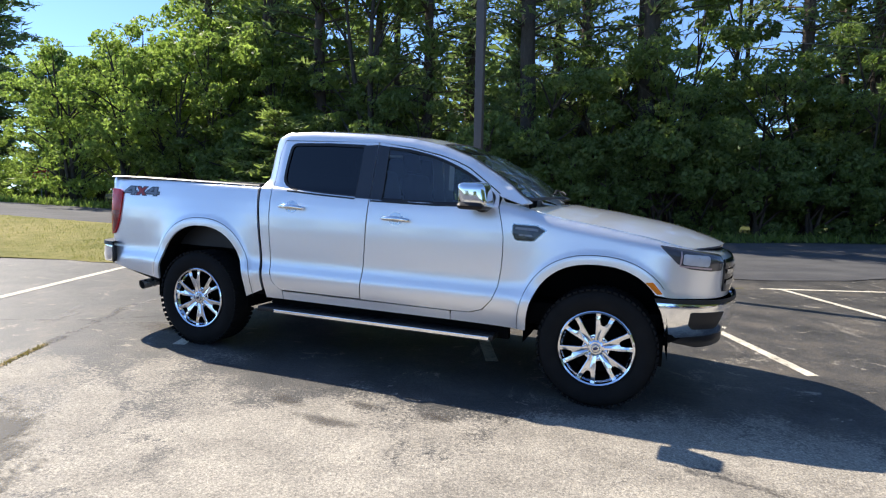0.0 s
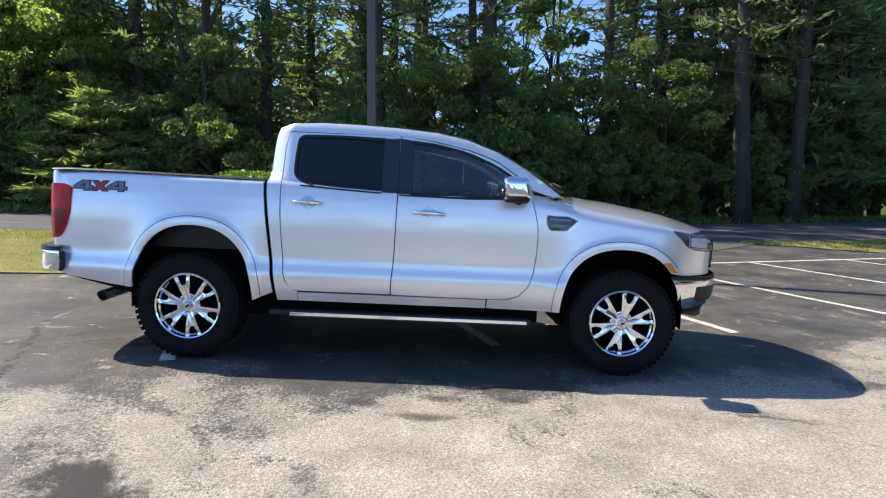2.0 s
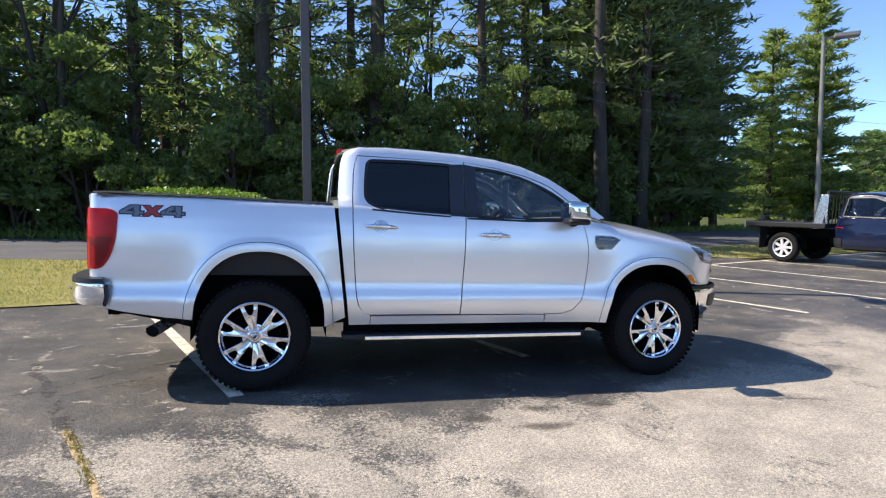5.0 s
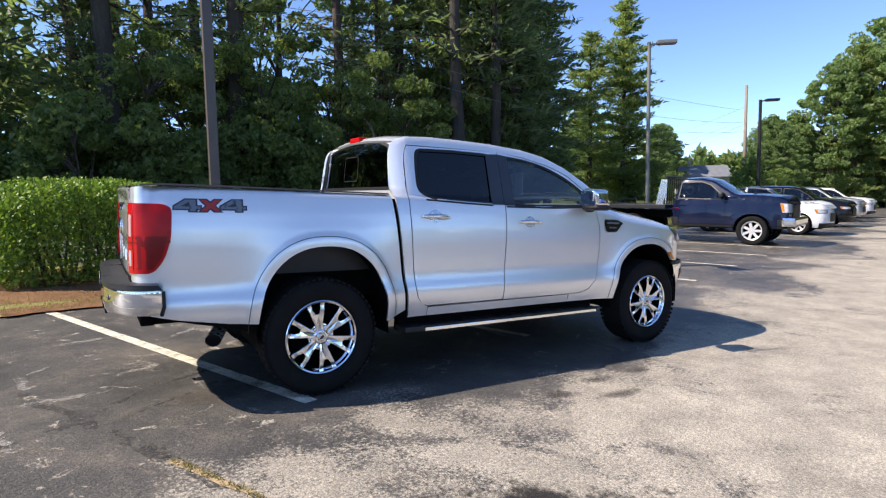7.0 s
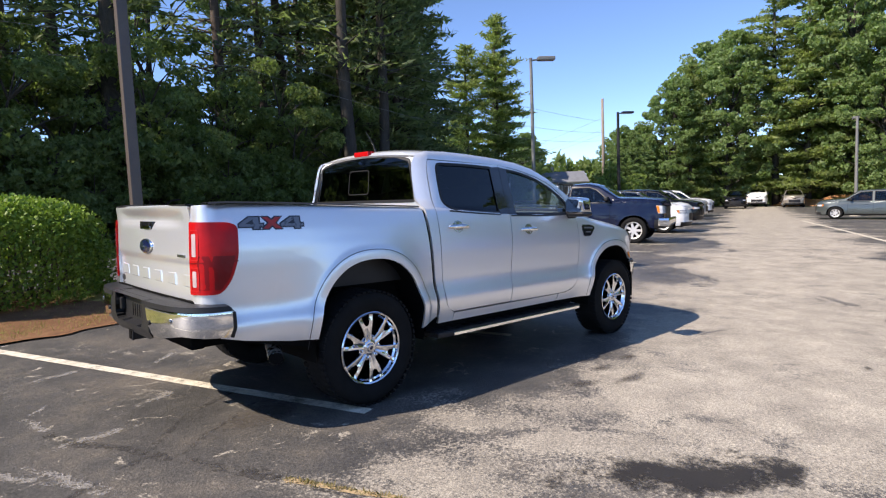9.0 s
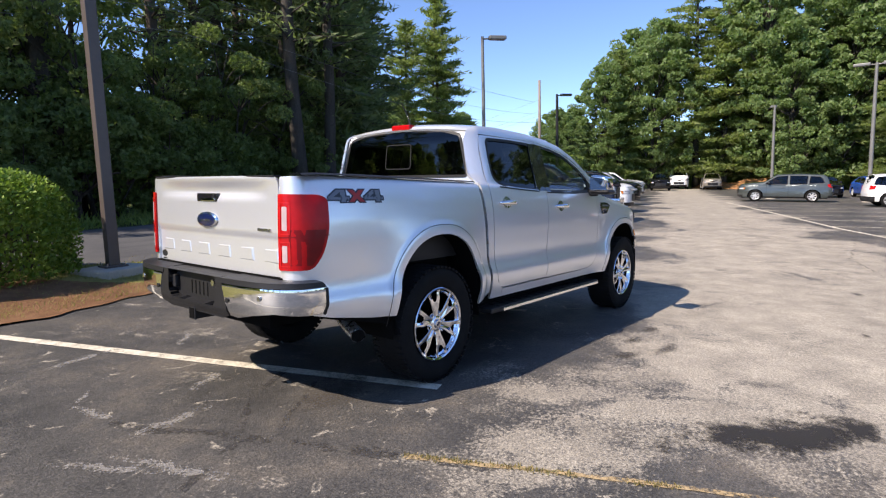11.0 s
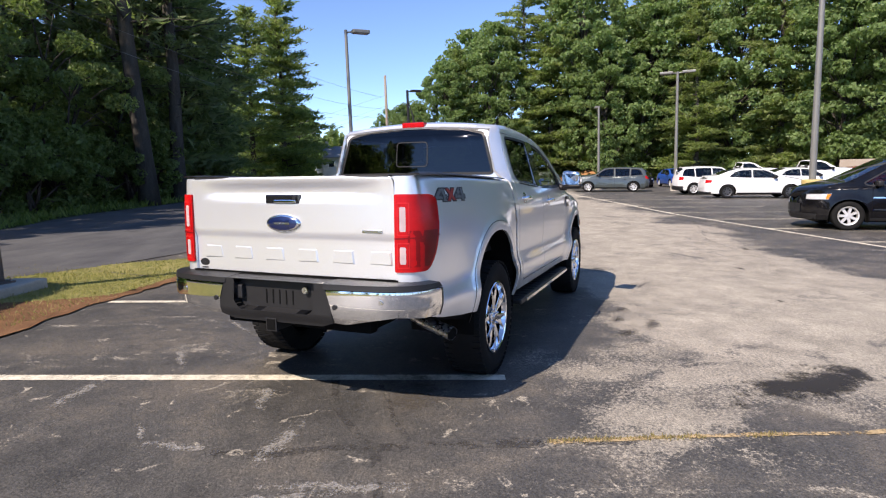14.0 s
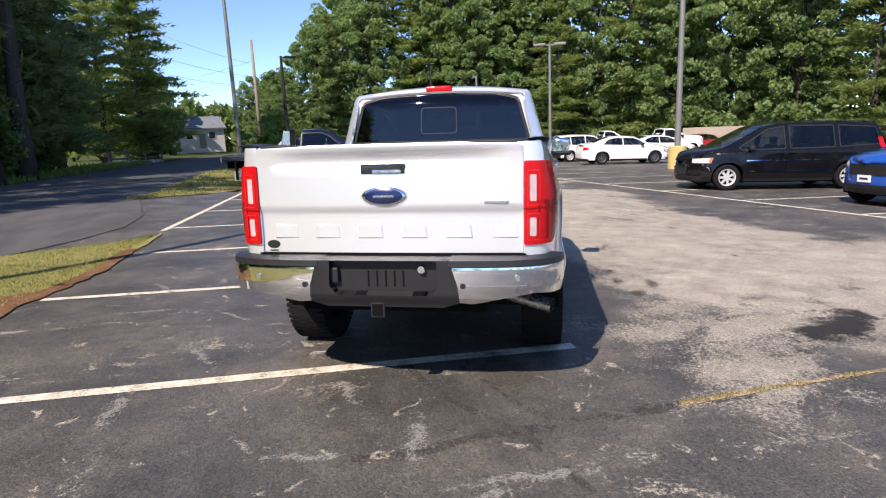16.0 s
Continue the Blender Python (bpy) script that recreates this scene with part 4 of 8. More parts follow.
    part("belt_trim", line_strip(P([(-0.80, 1.300), (-0.50, 1.281), (-0.20, 1.266)]), cab, 0.012, 0.003), M["black"], door)
    part("belt_trim", line_strip(P([(-0.07, 1.257), (0.45, 1.250), (0.86, 1.264)]), cab, 0.012, 0.003), M["black"], front)
    # front fender and nose
    fa = arch_curve(*FRONT_ARCH, 0.456, 0.45)
    fa = [q for q in fa if not (q[0] > 1.585 and q[1] < 0.752)]
    nose = PLAN.p(2.43)
    edge = [(a + 0.006, b - (0.006 if b < 0.6 else 0)) for a, b in FRONT_EDGE]
    fp = P([(0.600, 0.456)] + edge + along(HOOD_LINE, 0.93, 2.40, 0.05)) + [(nose, 1.036), (nose, 0.752)] + P([(2.40, 0.752), (2.2, 0.752), (2.05, 0.752)] + fa[::-1])
    put_mesh("fender", panel(fp, fen, flip=flip, da=0.02, db=0.02), M["silver"], TRUCK, "silver front fender and nose")
    # thin shadow line at the flare edges, put in as a black strip
    for arch, name, fn in ((REAR_ARCH, "bed", bed), (FRONT_ARCH, "fender", fen)):
        big = arch_curve(arch[0], arch[1], arch[2] * 1.135, arch[3] * 1.12, arch[4], 0.47 if name == "fender" else 0.55, 0.47)
        if name == "fender":
            big = [q for q in big if not (q[0] > 1.585 and q[1] < 0.80)]
        part("flare_line", line_strip(P(big), fn, 0.004), M["black"], TRUCK, "thin black strip drawn as the shadow line of the wheel flare")
    # tail lamp round the corner
    lo2 = PLAN.p_at_width(0.688, False)
    lamp = [(PLAN.p(a), b, r) for a, b, r in LAMP] + [(lo2, 0.842, 0.012), (lo2, 1.248, 0.012), (PLAN.p(-2.50), 1.246, 0.03)]
    tail = put_mesh("tail_lamp", panel(round_poly(lamp, 0.02), bed, flip=flip, off=0.012, flange=0.03, da=0.03, db=0.03), M["red_lens"], TRUCK, "red tail lamp wrapped round the corner")
    a0, a1 = PLAN.p_at_width(0.716, False), PLAN.p_at_width(0.746, False)
    put_mesh("clear_insert", panel(round_poly([(a0, 1.055), (a0, 1.182), (a1, 1.182), (a1, 1.055)], 0.008), bed, flip=flip, off=0.0135, flange=0.004), M["clear_lens"], tail, "clear lamp insert")
    put_mesh("clear_insert", panel(round_poly([(a0, 0.885), (a0, 0.975), (a1, 0.975), (a1, 0.885)], 0.008), bed, flip=flip, off=0.0135, flange=0.004), M["clear_lens"], tail, "clear reversing lamp insert")
    put_mesh("dark_lens", panel(round_poly([(PLAN.p(-2.470), 1.06, 0.01), (PLAN.p(-2.502), 0.94, 0.02), (PLAN.p(-2.55), 0.870, 0.01), (a1 + 0.01, 0.870), (a1 + 0.01, 1.06)], 0.01), bed, flip=flip, off=0.0132, flange=0.003), M["red_dark"], tail, "darker red lower lens")
    part("lamp_rib", line_strip([(lo2, 1.018), (PLAN.p(-2.456), 1.030)], bed, 0.008, 0.0145), M["red_dark"], tail)
    for g, za, zb in ((0.016, 1.036, 1.202), (0.016, 0.866, 0.994)):
        c0, c1 = a0 + (a0 - a1) * 0.35, a1 + (a1 - a0) * 0.5
        part("lens_frame", line_strip([(c0, za), (c1, za), (c1, zb), (c0, zb), (c0, za)], bed, 0.007, 0.0150), M["red_bright"], tail, "bright red frame round the insert")
    # headlamp
    hl = round_poly([(PLAN.p(1.955), 1.078, 0.01), (PLAN.p(2.06), 0.968, 0.03), (PLAN.p(2.12), 0.938, 0.03), (PLAN.p(2.235), 0.925, 0.02), (PLAN.p(2.30), 0.930, 0.02), (PLAN.p(2.31), 1.030, 0.02), (PLAN.p(2.2), 1.050, 0.03)], 0.02)
    head = put_mesh("headlight", panel(hl, fen, flip=flip, off=0.008, flange=0.02, da=0.03, db=0.03), M["bezel"], TRUCK, "smoky headlight with a clear lamp unit")
    put_mesh("lamp_unit", panel(round_poly([(PLAN.p(2.095), 1.030), (PLAN.p(2.09), 0.965), (PLAN.p(2.225), 0.952), (PLAN.p(2.235), 1.022)], 0.015), fen, flip=flip, off=0.011, flange=0.006), M["head_clear"], head, "bright square lamp unit")
    part("light_strip", line_strip([(PLAN.p(2.085), 1.045), (PLAN.p(2.075), 0.955), (PLAN.p(2.24), 0.940)], fen, 0.010, 0.012), M["clear_lens"], head)
    # amber marker in the flare
    put_mesh("side_marker", panel(round_poly([(PLAN.p(1.878), 0.842), (PLAN.p(1.925), 0.846), (PLAN.p(1.985), 0.778), (PLAN.p(1.955), 0.772)], 0.006), fen, flip=flip, off=0.006, flange=0.008), M["amber_lens"], TRUCK, "amber side marker lamp")
    # fender vent badge
    def badge(pts, r):
        return round_poly([(PLAN.p(1.13 + 1.28 * (x - 1.12)), 1.102 + 1.25 * (z - 1.10)) for x, z in pts], r)

    vent = put_mesh("fender_vent", panel(badge([(1.025, 1.145), (1.16, 1.143), (1.215, 1.118), (1.145, 1.052), (1.045, 1.052), (1.025, 1.09)], 0.012), fen, flip=flip, off=0.004, flange=0.004), M["satin"], TRUCK, "bright-rimmed black fender vent badge")
    put_mesh("vent_insert", panel(badge([(1.031, 1.140), (1.157, 1.138), (1.203, 1.116), (1.142, 1.057), (1.049, 1.057), (1.031, 1.09)], 0.010), fen, flip=flip, off=0.010, flange=0.003), M["black_gloss"], vent)
    part("badge_bar", line_strip(P([(1.035, 1.128), (1.190, 1.123)]), fen, 0.016, 0.013), M["badge_grey"], vent, "plain bar in place of a name")
    part("badge_bar", line_strip(P([(1.060, 1.085), (1.155, 1.083)]), fen, 0.012, 0.013), M["badge_grey"], vent, "plain bar in place of a name")
    # door handles
    for dp, x, z in ((door, -0.735, 1.182), (front, 0.152, 1.140)):
        p0 = PLAN.p(x)
        bm = bmesh.new()
        tube(bm, [cab(p0 + k * 0.118, z - 0.012 * abs(k) ** 2 * (1 if k > 0 else 0.3), 0.006 + 0.034 * (1 - abs(k) ** 2.5)) for k in (-1, -0.85, -0.6, -0.3, 0, 0.3, 0.6, 0.85, 1)], [0.010, 0.015, 0.017, 0.018, 0.018, 0.018, 0.017, 0.015, 0.010], 10)
        part("door_handle", bm, M["chrome"], dp, "chrome door handle", True)
        cup = [(p0 + 0.058 * math.cos(a), z - 0.002 + 0.046 * math.sin(a)) for a in (k / 20 * math.tau for k in range(20))]
        put_mesh("handle_cup", panel(cup, cab, flip=flip, off=0.0015, flange=0, da=0.02, db=0.02), M["satin"], dp, "shallow recess behind the handle")
    # running board with bright edge
    s = side
    y0, y1 = sorted((s * 0.70, s * 0.76))
    # added filler: near-black colour stands for shade in the gap over the board
    part("under_panel", boxed(-0.98, 1.0, y0, y1, 0.34, 0.48), M["dark"], TRUCK, "dark filler added across the gap under the sill")
    y0, y1 = sorted((s * 0.76, s * 0.922))
    bm = boxed(-1.00, 0.93, y0, y1, 0.352, 0.392, bevel=0.012)
    step = part("running_board", bm, M["black"], TRUCK, "black running board with bright edge")
    y0, y1 = sorted((s * 0.917, s * 0.933))
    part("edge_strip", boxed(-0.84, 0.90, y0, y1, 0.354, 0.381, bevel=0.004), M["chrome"], step, "bright metal edge")
    for k in range(14):
        x = -0.86 + k * 0.12
        y0, y1 = sorted((s * 0.79, s * 0.90))
        part("tread_rib", boxed(x, x + 0.03, y0, y1, 0.392, 0.396), M["black"], step)
    for x in (-0.80, 0.0, 0.62):
        part("bracket", tubed([(x, s * 0.60, 0.48), (x, s * 0.72, 0.38), (x, s * 0.82, 0.36)], 0.022, 8), M["dark"], step)
    # door mirror
    c = Vector((0.775, s * 0.995, 1.335))
    bm = bmesh.new()
    box(bm, -0.090, 0.095, -0.092, 0.092, -0.082, 0.082, bevel=0.048, seg=4)
    for v in bm.verts:
        v.co.x += 0.03 * (v.co.z / 0.08) * -1 * 0.5 - 0.25 * s * (v.co.y) * 1.0 * 0.5
        v.co.z *= 1 - 0.10 * (s * v.co.y / 0.1)
    bmesh.ops.translate(bm, vec=c, verts=bm.verts)
    mir = part("door_mirror", bm, M["chrome"], TRUCK, "chrome-capped door mirror", True)
    bm = bmesh.new()
    box(bm, -0.088, 0.09, -0.110, 0.098, -0.098, -0.050, bevel=0.03, seg=3)
    for v in bm.verts:
        v.co.x += -0.125 * s * v.co.y
    bmesh.ops.translate(bm, vec=c, verts=bm.verts)
    part("mirror_base", bm, M["black"], mir, "black lower shell", True)
    part("mirror_arm", tubed([c + Vector((0.02, -s * 0.06, -0.08)), c + Vector((0.03, -s * 0.12, -0.085)), c + Vector((0.05, -s * 0.19, -0.06))], [0.035, 0.032, 0.04], 10), M["black"], mir, "", True)
    yy = sorted((c.y - s * 0.085, c.y + s * 0.085))
    part("mirror_glass", boxed(c.x - 0.092, c.x - 0.086, yy[0], yy[1], c.z - 0.055, c.z + 0.06, bevel=0.002), M["chrome"], mir, "mirror glass")
    # black sail behind the mirror
    put_mesh("mirror_sail", panel(P([(0.78, 1.272), (0.80, 1.385), (0.872, 1.332), (0.862, 1.272)]), cab, flip=flip, off=0.004, flange=0.006), M["black"], front)
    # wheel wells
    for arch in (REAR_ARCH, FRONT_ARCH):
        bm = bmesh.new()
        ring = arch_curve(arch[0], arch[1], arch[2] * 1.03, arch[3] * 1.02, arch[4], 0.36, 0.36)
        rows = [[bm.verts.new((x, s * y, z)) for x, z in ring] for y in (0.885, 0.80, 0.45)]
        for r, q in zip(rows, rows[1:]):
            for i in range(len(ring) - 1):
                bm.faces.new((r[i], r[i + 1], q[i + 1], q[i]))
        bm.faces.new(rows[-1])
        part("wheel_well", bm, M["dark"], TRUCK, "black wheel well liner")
    # lettering on the box side: flat prisms that follow the panel
    ahead = 1 if s < 0 else -1
    for ch, dx, wide in (("4", -0.175, 0.130), ("X", -0.047, 0.100), ("4", 0.051, 0.130)):
        for polys, o0, o1, mat, name in ((GLYPH_BACK[ch], 0.0005, 0.0022, "badge_edge", "letter_edge"), (GLYPH[ch], 0.0024, 0.0042, "badge_red" if ch == "X" else "badge_grey", "lettering")):
            bm = bmesh.new()
            for poly in polys:
                rings = [[bm.verts.new(bed(PLAN.p(-2.262) + ahead * (dx + a * wide), 1.204 + b * 0.068, o)) for a, b in poly] for o in (o0, o1)]
                for i in range(len(poly)):
                    k = (i + 1) % len(poly)
                    bm.faces.new((rings[0][i], rings[0][k], rings[1][k], rings[1][i]))
                bm.faces.new(rings[1])
            bmesh.ops.recalc_face_normals(bm, faces=bm.faces[:])
            part(name, bm, M[mat], TRUCK, "four-by-four lettering on the box side")
    # dark shell behind the gaps; their shade is put into its colour
    for kind, a, b in (("bed", -2.6, -1.0), ("fender", 0.8, 2.3)):
        fn = body(side, kind)
        zt = 1.30 if kind == "bed" else 1.02
        hole = arch_curve(*(REAR_ARCH if kind == "bed" else FRONT_ARCH), 0.60, 0.60)
        pts = [(a, 0.60), (a, zt), (b, zt), (b, 0.60)] + hole[::-1]
        put_mesh("inner_panel", panel(P(pts), fn, flip=flip, off=-0.03, flange=0, da=0.1, db=0.08), M["dark"], TRUCK, "dark inner panel")
    put_mesh("inner_panel", panel(P([(-1.06, 0.47), (-1.06, 1.24), (1.0, 1.22), (1.0, 0.47)]), cab, flip=flip, off=-0.035, flange=0, da=0.15, db=0.08), M["dark"], TRUCK, "dark inner panel")


for sd in (-1, 1):
    flank(sd)

# roof, windscreen, bonnet: between the two top edges
CROWN = soft_table([(-1.0, 0.030), (-0.8, 0.050), (0.3, 0.050), (0.6, 0.036), (1.05, 0.012), (1.2, 0.068), (1.5, 0.085), (1.95, 0.080), (2.12, 0.045), (2.22, 0.006)], 0.05)
SWELL = soft_table([(-1.0, -0.03), (-0.6, 0.0), (0.1, 0.0), (0.45, 0.05), (1.08, 0.17), (1.2, 0.14), (1.5, 0.10), (1.9, 0.14), (2.2, 0.225)], 0.05)


def over(kind):
    fn = body(1, kind)
    top = CAB_TOP if kind == "cab" else HOOD_LINE

    def place(x, v, off):
        e = fn(PLAN.p(x), top(x) - 0.001, 0)
        k = max(0.0, 1 - abs(v) ** 2.2)
        up = Vector((0, 0, off))
        return Vector((e.x + SWELL(x) * k, v * e.y, e.z + CROWN(x) * max(0.0, 1 - v * v))) + up

    return place


roof_map, hood_map = over("cab"), over("fender")
put_mesh("roof", panel([(-0.985, -1), (0.405, -1), (0.405, 1), (-0.985, 1)], roof_map, da=0.06, db=0.1, flange=0.02), M["silver"], TRUCK, "silver cab roof")
WS = round_poly([(0.425, -0.955), (1.085, -0.965), (1.085, 0.965), (0.425, 0.955)], 0.06)
put_mesh("windscreen", panel(WS, roof_map, da=0.06, db=0.1, flange=0.0, off=0.002), M["glass"], TRUCK, "sloping windscreen glass")
part("screen_seal", line_strip(WS + WS[:1], roof_map, 0.03, 0.004), M["black"], TRUCK)
for v0, v1 in ((-1.0, -0.955), (0.955, 1.0)):
    put_mesh("screen_post", panel([(0.405, v0), (1.11, v0), (1.11, v1), (0.405, v1)], roof_map, da=0.06, db=0.05, flange=0.01), M["silver"], TRUCK)
put_mesh("cowl", panel([(1.07, -0.98), (1.20, -0.98), (1.20, 0.98), (1.07, 0.98)], hood_map, off=-0.012, da=0.05, db=0.1, flange=0.0), M["black"], TRUCK, "black plastic cowl below the windscreen")
put_mesh("hood", panel(round_poly([(1.10, -0.985), (2.19, -0.985), (2.19, 0.985), (1.10, 0.985)], 0.02), hood_map, off=0.003, da=0.05, db=0.07, flange=0.02), M["silver"], TRUCK, "silver bonnet")
for v in (-0.45, 0.12):
    part("wiper", tubed([roof_map(1.07, v, 0.02), roof_map(1.03, v + 0.25, 0.025), roof_map(1.02, v + 0.55, 0.02)], 0.008, 6), M["black"], TRUCK, "black wiper")


# rear wall of the cab
def cab_back(y, z, off):
    return Vector((-1.052 + (z - 1.33) * 0.085 + 0.035 * smooth(1.66, 1.76, z) + 0.035 * (y / 0.7) ** 2 - off, y, z))


REAR_GLASS = round_poly([(-0.692, 1.378), (-0.606, 1.69), (-0.43, 1.732), (0.0, 1.750), (0.43, 1.732), (0.606, 1.69), (0.692, 1.378)], 0.03)
wall = [(-0.765, 1.30), (-0.745, 1.36), (-0.672, 1.62), (-0.652, 1.69), (-0.61, 1.735), (-0.48, 1.760), (-0.25, 1.775), (0.0, 1.781), (0.25, 1.775), (0.48, 1.760), (0.61, 1.735), (0.652, 1.69), (0.672, 1.62), (0.745, 1.36), (0.765, 1.30)]
back = put_mesh("cab_back", panel(wall, cab_back, [REAR_GLASS], da=0.06, db=0.04, flip=True), M["silver"], TRUCK, "silver rear wall of the cab")
put_mesh("rear_window", panel(REAR_GLASS, cab_back, off=0.003, da=0.1, db=0.06, flange=0, flip=True), M["tint_rear"], TRUCK, "dark tinted rear window")
part("window_seal", line_strip(REAR_GLASS + REAR_GLASS[:1], cab_back, 0.022, 0.004), M["black"], TRUCK)
slide = round_poly([(-0.140, 1.44), (-0.135, 1.635), (0.135, 1.635), (0.140, 1.44)], 0.03)
part("slider_frame", line_strip(slide + slide[:1], cab_back, 0.008, 0.005), M["black"], TRUCK, "black frame of the sliding rear pane")
part("brake_lamp", boxed(-1.012, -0.94, -0.100, 0.100, 1.752, 1.797, bevel=0.012), M["red_lens"], TRUCK, "red high brake lamp")
part("antenna", tubed([(-0.76, 0.10, 1.79), (-0.80, 0.10, 1.88), (-0.88, 0.10, 1.985)], [0.012, 0.006, 0.004], 8), M["black"], TRUCK, "short black roof antenna")


# tailgate
GATE = soft_table([(0.78, 0.0), (1.00, 0.0), (1.035, 0.016), (1.24, 0.016), (1.30, 0.020), (1.335, 0.028), (1.36, 0.005)], 0.008)


def gate(y, z, off):
    scoop = 0.034 * smooth(1.34, 1.25, z) * smooth(1.20, 1.27, z) * max(0.0, 1 - (y / 0.62) ** 4)
    return Vector((-2.655 - GATE(z) + scoop + 0.018 * (y / 0.7) ** 2 - off, y, z))


tg = put_mesh("tailgate", panel(round_poly([(-0.684, 0.795, 0.01), (-0.684, 1.345, 0.05), (0.684, 1.345, 0.05), (0.684, 0.795, 0.01)], 0.01), gate, da=0.06, db=0.02, flip=True), M["silver"], TRUCK, "silver tailgate with raised lettering")
part("gate_cap", boxed(-2.668, -2.62, -0.66, 0.66, 1.338, 1.3465, bevel=0.003), M["black"], tg, "black cap along the top edge")
# six plain raised shapes
for k in range(6):
    y = 0.545 - k * 0.228
    x = gate(y, 0.9, 0).x
    bm = bmesh.new()
    vs = [[bm.verts.new((x - d, y + a, b)) for a, b in ((-w, 0.872 + e), (w, 0.872 + e), (w * 0.86, 0.948 - e), (-w * 0.86, 0.948 - e))] for d, e, w in ((-0.002, 0.0, 0.070), (0.005, 0.007, 0.063))]
    bm.faces.new(vs[1])
    for i in range(4):
        bm.faces.new((vs[0][i], vs[0][(i + 1) % 4], vs[1][(i + 1) % 4], vs[1][i]))
    bmesh.ops.recalc_face_normals(bm, faces=bm.faces[:])
    part("raised_shape", bm, M["silver"], tg, "raised plain shape in the tailgate")
hx = gate(0, 1.22, 0).x
handle = part("gate_handle", boxed(hx - 0.010, hx + 0.02, -0.105, 0.125, 1.196, 1.247, bevel=0.008), M["black_gloss"], tg, "gloss black tailgate handle recess")
part("handle_bar", boxed(hx - 0.016, hx - 0.006, -0.085, 0.065, 1.200, 1.218, bevel=0.004), M["chrome"], handle, "chrome lower edge")
part("rear_camera", tubed([(hx - 0.008, -0.075, 1.228), (hx - 0.016, -0.075, 1.228)], 0.012, 12), M["black"], handle)
bm = bmesh.new()
turn_back = Matrix.Rotation(radians(-90), 4, "Y")
lathe(bm, [(0.001, 0.012), (0.88, 0.012), (1.0, 0.004), (1.0, -0.01)], 40, Matrix.Translation((gate(0, 1.09, 0).x, 0.008, 1.088)) @ turn_back @ Matrix.Diagonal((0.050, 0.118, 1.0, 1)))
ov = part("oval_badge", bm, M["chrome"], tg, "chrome-rimmed oval badge", True)
bm = bmesh.new()
lathe(bm, [(0.001, 0.016), (0.9, 0.0155), (1.0, 0.012)], 40, Matrix.Translation((gate(0, 1.09, 0).x, 0.008, 1.088)) @ turn_back @ Matrix.Diagonal((0.038, 0.098, 1.0, 1)))
part("badge_face", bm, M["badge_blue"], ov, "plain dark blue oval face", True)
bm = bmesh.new()
box(bm, gate(0, 1.09, 0).x - 0.0185, gate(0, 1.09, 0).x - 0.015, -0.045, 0.061, 1.083, 1.093)
part("badge_bar", bm, M["satin"], ov, "plain bar in place of a name")
gx = gate(-0.55, 1.06, 0).x
part("name_bar", boxed(gx - 0.004, gx + 0.005, -0.615, -0.495, 1.044, 1.060, bevel=0.002), M["satin"], tg, "small bright bar in place of a name")
gx = gate(0.63, 0.85, 0).x
bm = bmesh.new()
lathe(bm, [(0.001, 0.003), (0.036, 0.003), (0.037, 0.0)], 24, Matrix.Translation((gx, 0.628, 0.842)) @ turn_back @ Matrix.Diagonal((0.6, 1, 1, 1)))
part("dealer_sticker", bm, M["black"], tg, "small dark round sticker")
part("sticker_bar", boxed(gx - 0.003, gx + 0.004, 0.605, 0.651, 0.806, 0.813), M["black"], tg)
# near-black box below the gate: the shade of the gap put in as colour
part("gate_gap", boxed(-2.66, -2.60, -0.70, 0.70, 0.74, 0.80), M["dark"], TRUCK, "dark box for the shade in the gap below the tailgate")
for s in (-1, 1):
    y0, y1 = sorted((s * 0.687, s * 0.72))
    part("bed_corner", boxed(-2.632, -2.56, y0, y1, 0.78, 1.336, bevel=0.003), M["silver"], TRUCK, "silver rear corner of the box")

# load bed
bm = bmesh.new()
box(bm, -2.62, -1.08, -0.70, 0.70, 0.80, 0.84)
part("bed_floor", bm, M["black"], TRUCK, "black bed liner")
for s in (-1, 1):
    y0, y1 = sorted((s * 0.70, s * 0.735))
    part("bed_wall", boxed(-2.62, -1.08, y0, y1, 0.80, 1.33), M["black"], TRUCK, "black inner wall of the load bed")
    bm = bmesh.new()
    pts = along(BED_TOP, -2.60, -1.085, 0.1)
    rows = [[bm.verts.new((x, s * y, z + dz)) for y, dz in ((0.70, 0.006), (0.74, 0.013), (0.80, 0.013), (0.815, 0.002))] for x, z in pts]
    for r, q in zip(rows, rows[1:]):
        for i in range(3):
            bm.faces.new((r[i], r[i + 1], q[i + 1], q[i]))
    part("bed_rail_cap", bm, M["black"], TRUCK, "black plastic rail cap", True)
part("bed_wall", boxed(-1.10, -1.075, -0.74, 0.74, 0.80, 1.325), M["black"], TRUCK, "black front wall of the load bed")

# rear bumper: bright corners, black middle
BUMP = Plan([(-2.805, 0.0), (-2.805, 0.20), (-2.803, 0.40), (-2.790, 0.56), (-2.765, 0.69), (-2.715, 0.795), (-2.635, 0.862), (-2.54, 0.888), (-2.44, 0.892), (-2.33, 0.893), (-2.22, 0.894), (-2.10, 0.895)])
BSEC = soft_table([(0.54, -0.05), (0.60, -0.012), (0.66, 0.0), (0.74, 0.0), (0.785, -0.008)], 0.008)


def bumper(side):
    def place(p, z, off):
        x, w, nx, ny = BUMP.at(p)
        d = BSEC(z) + off
        return Vector((x + nx * d, side * (w + ny * d), z))

    return place


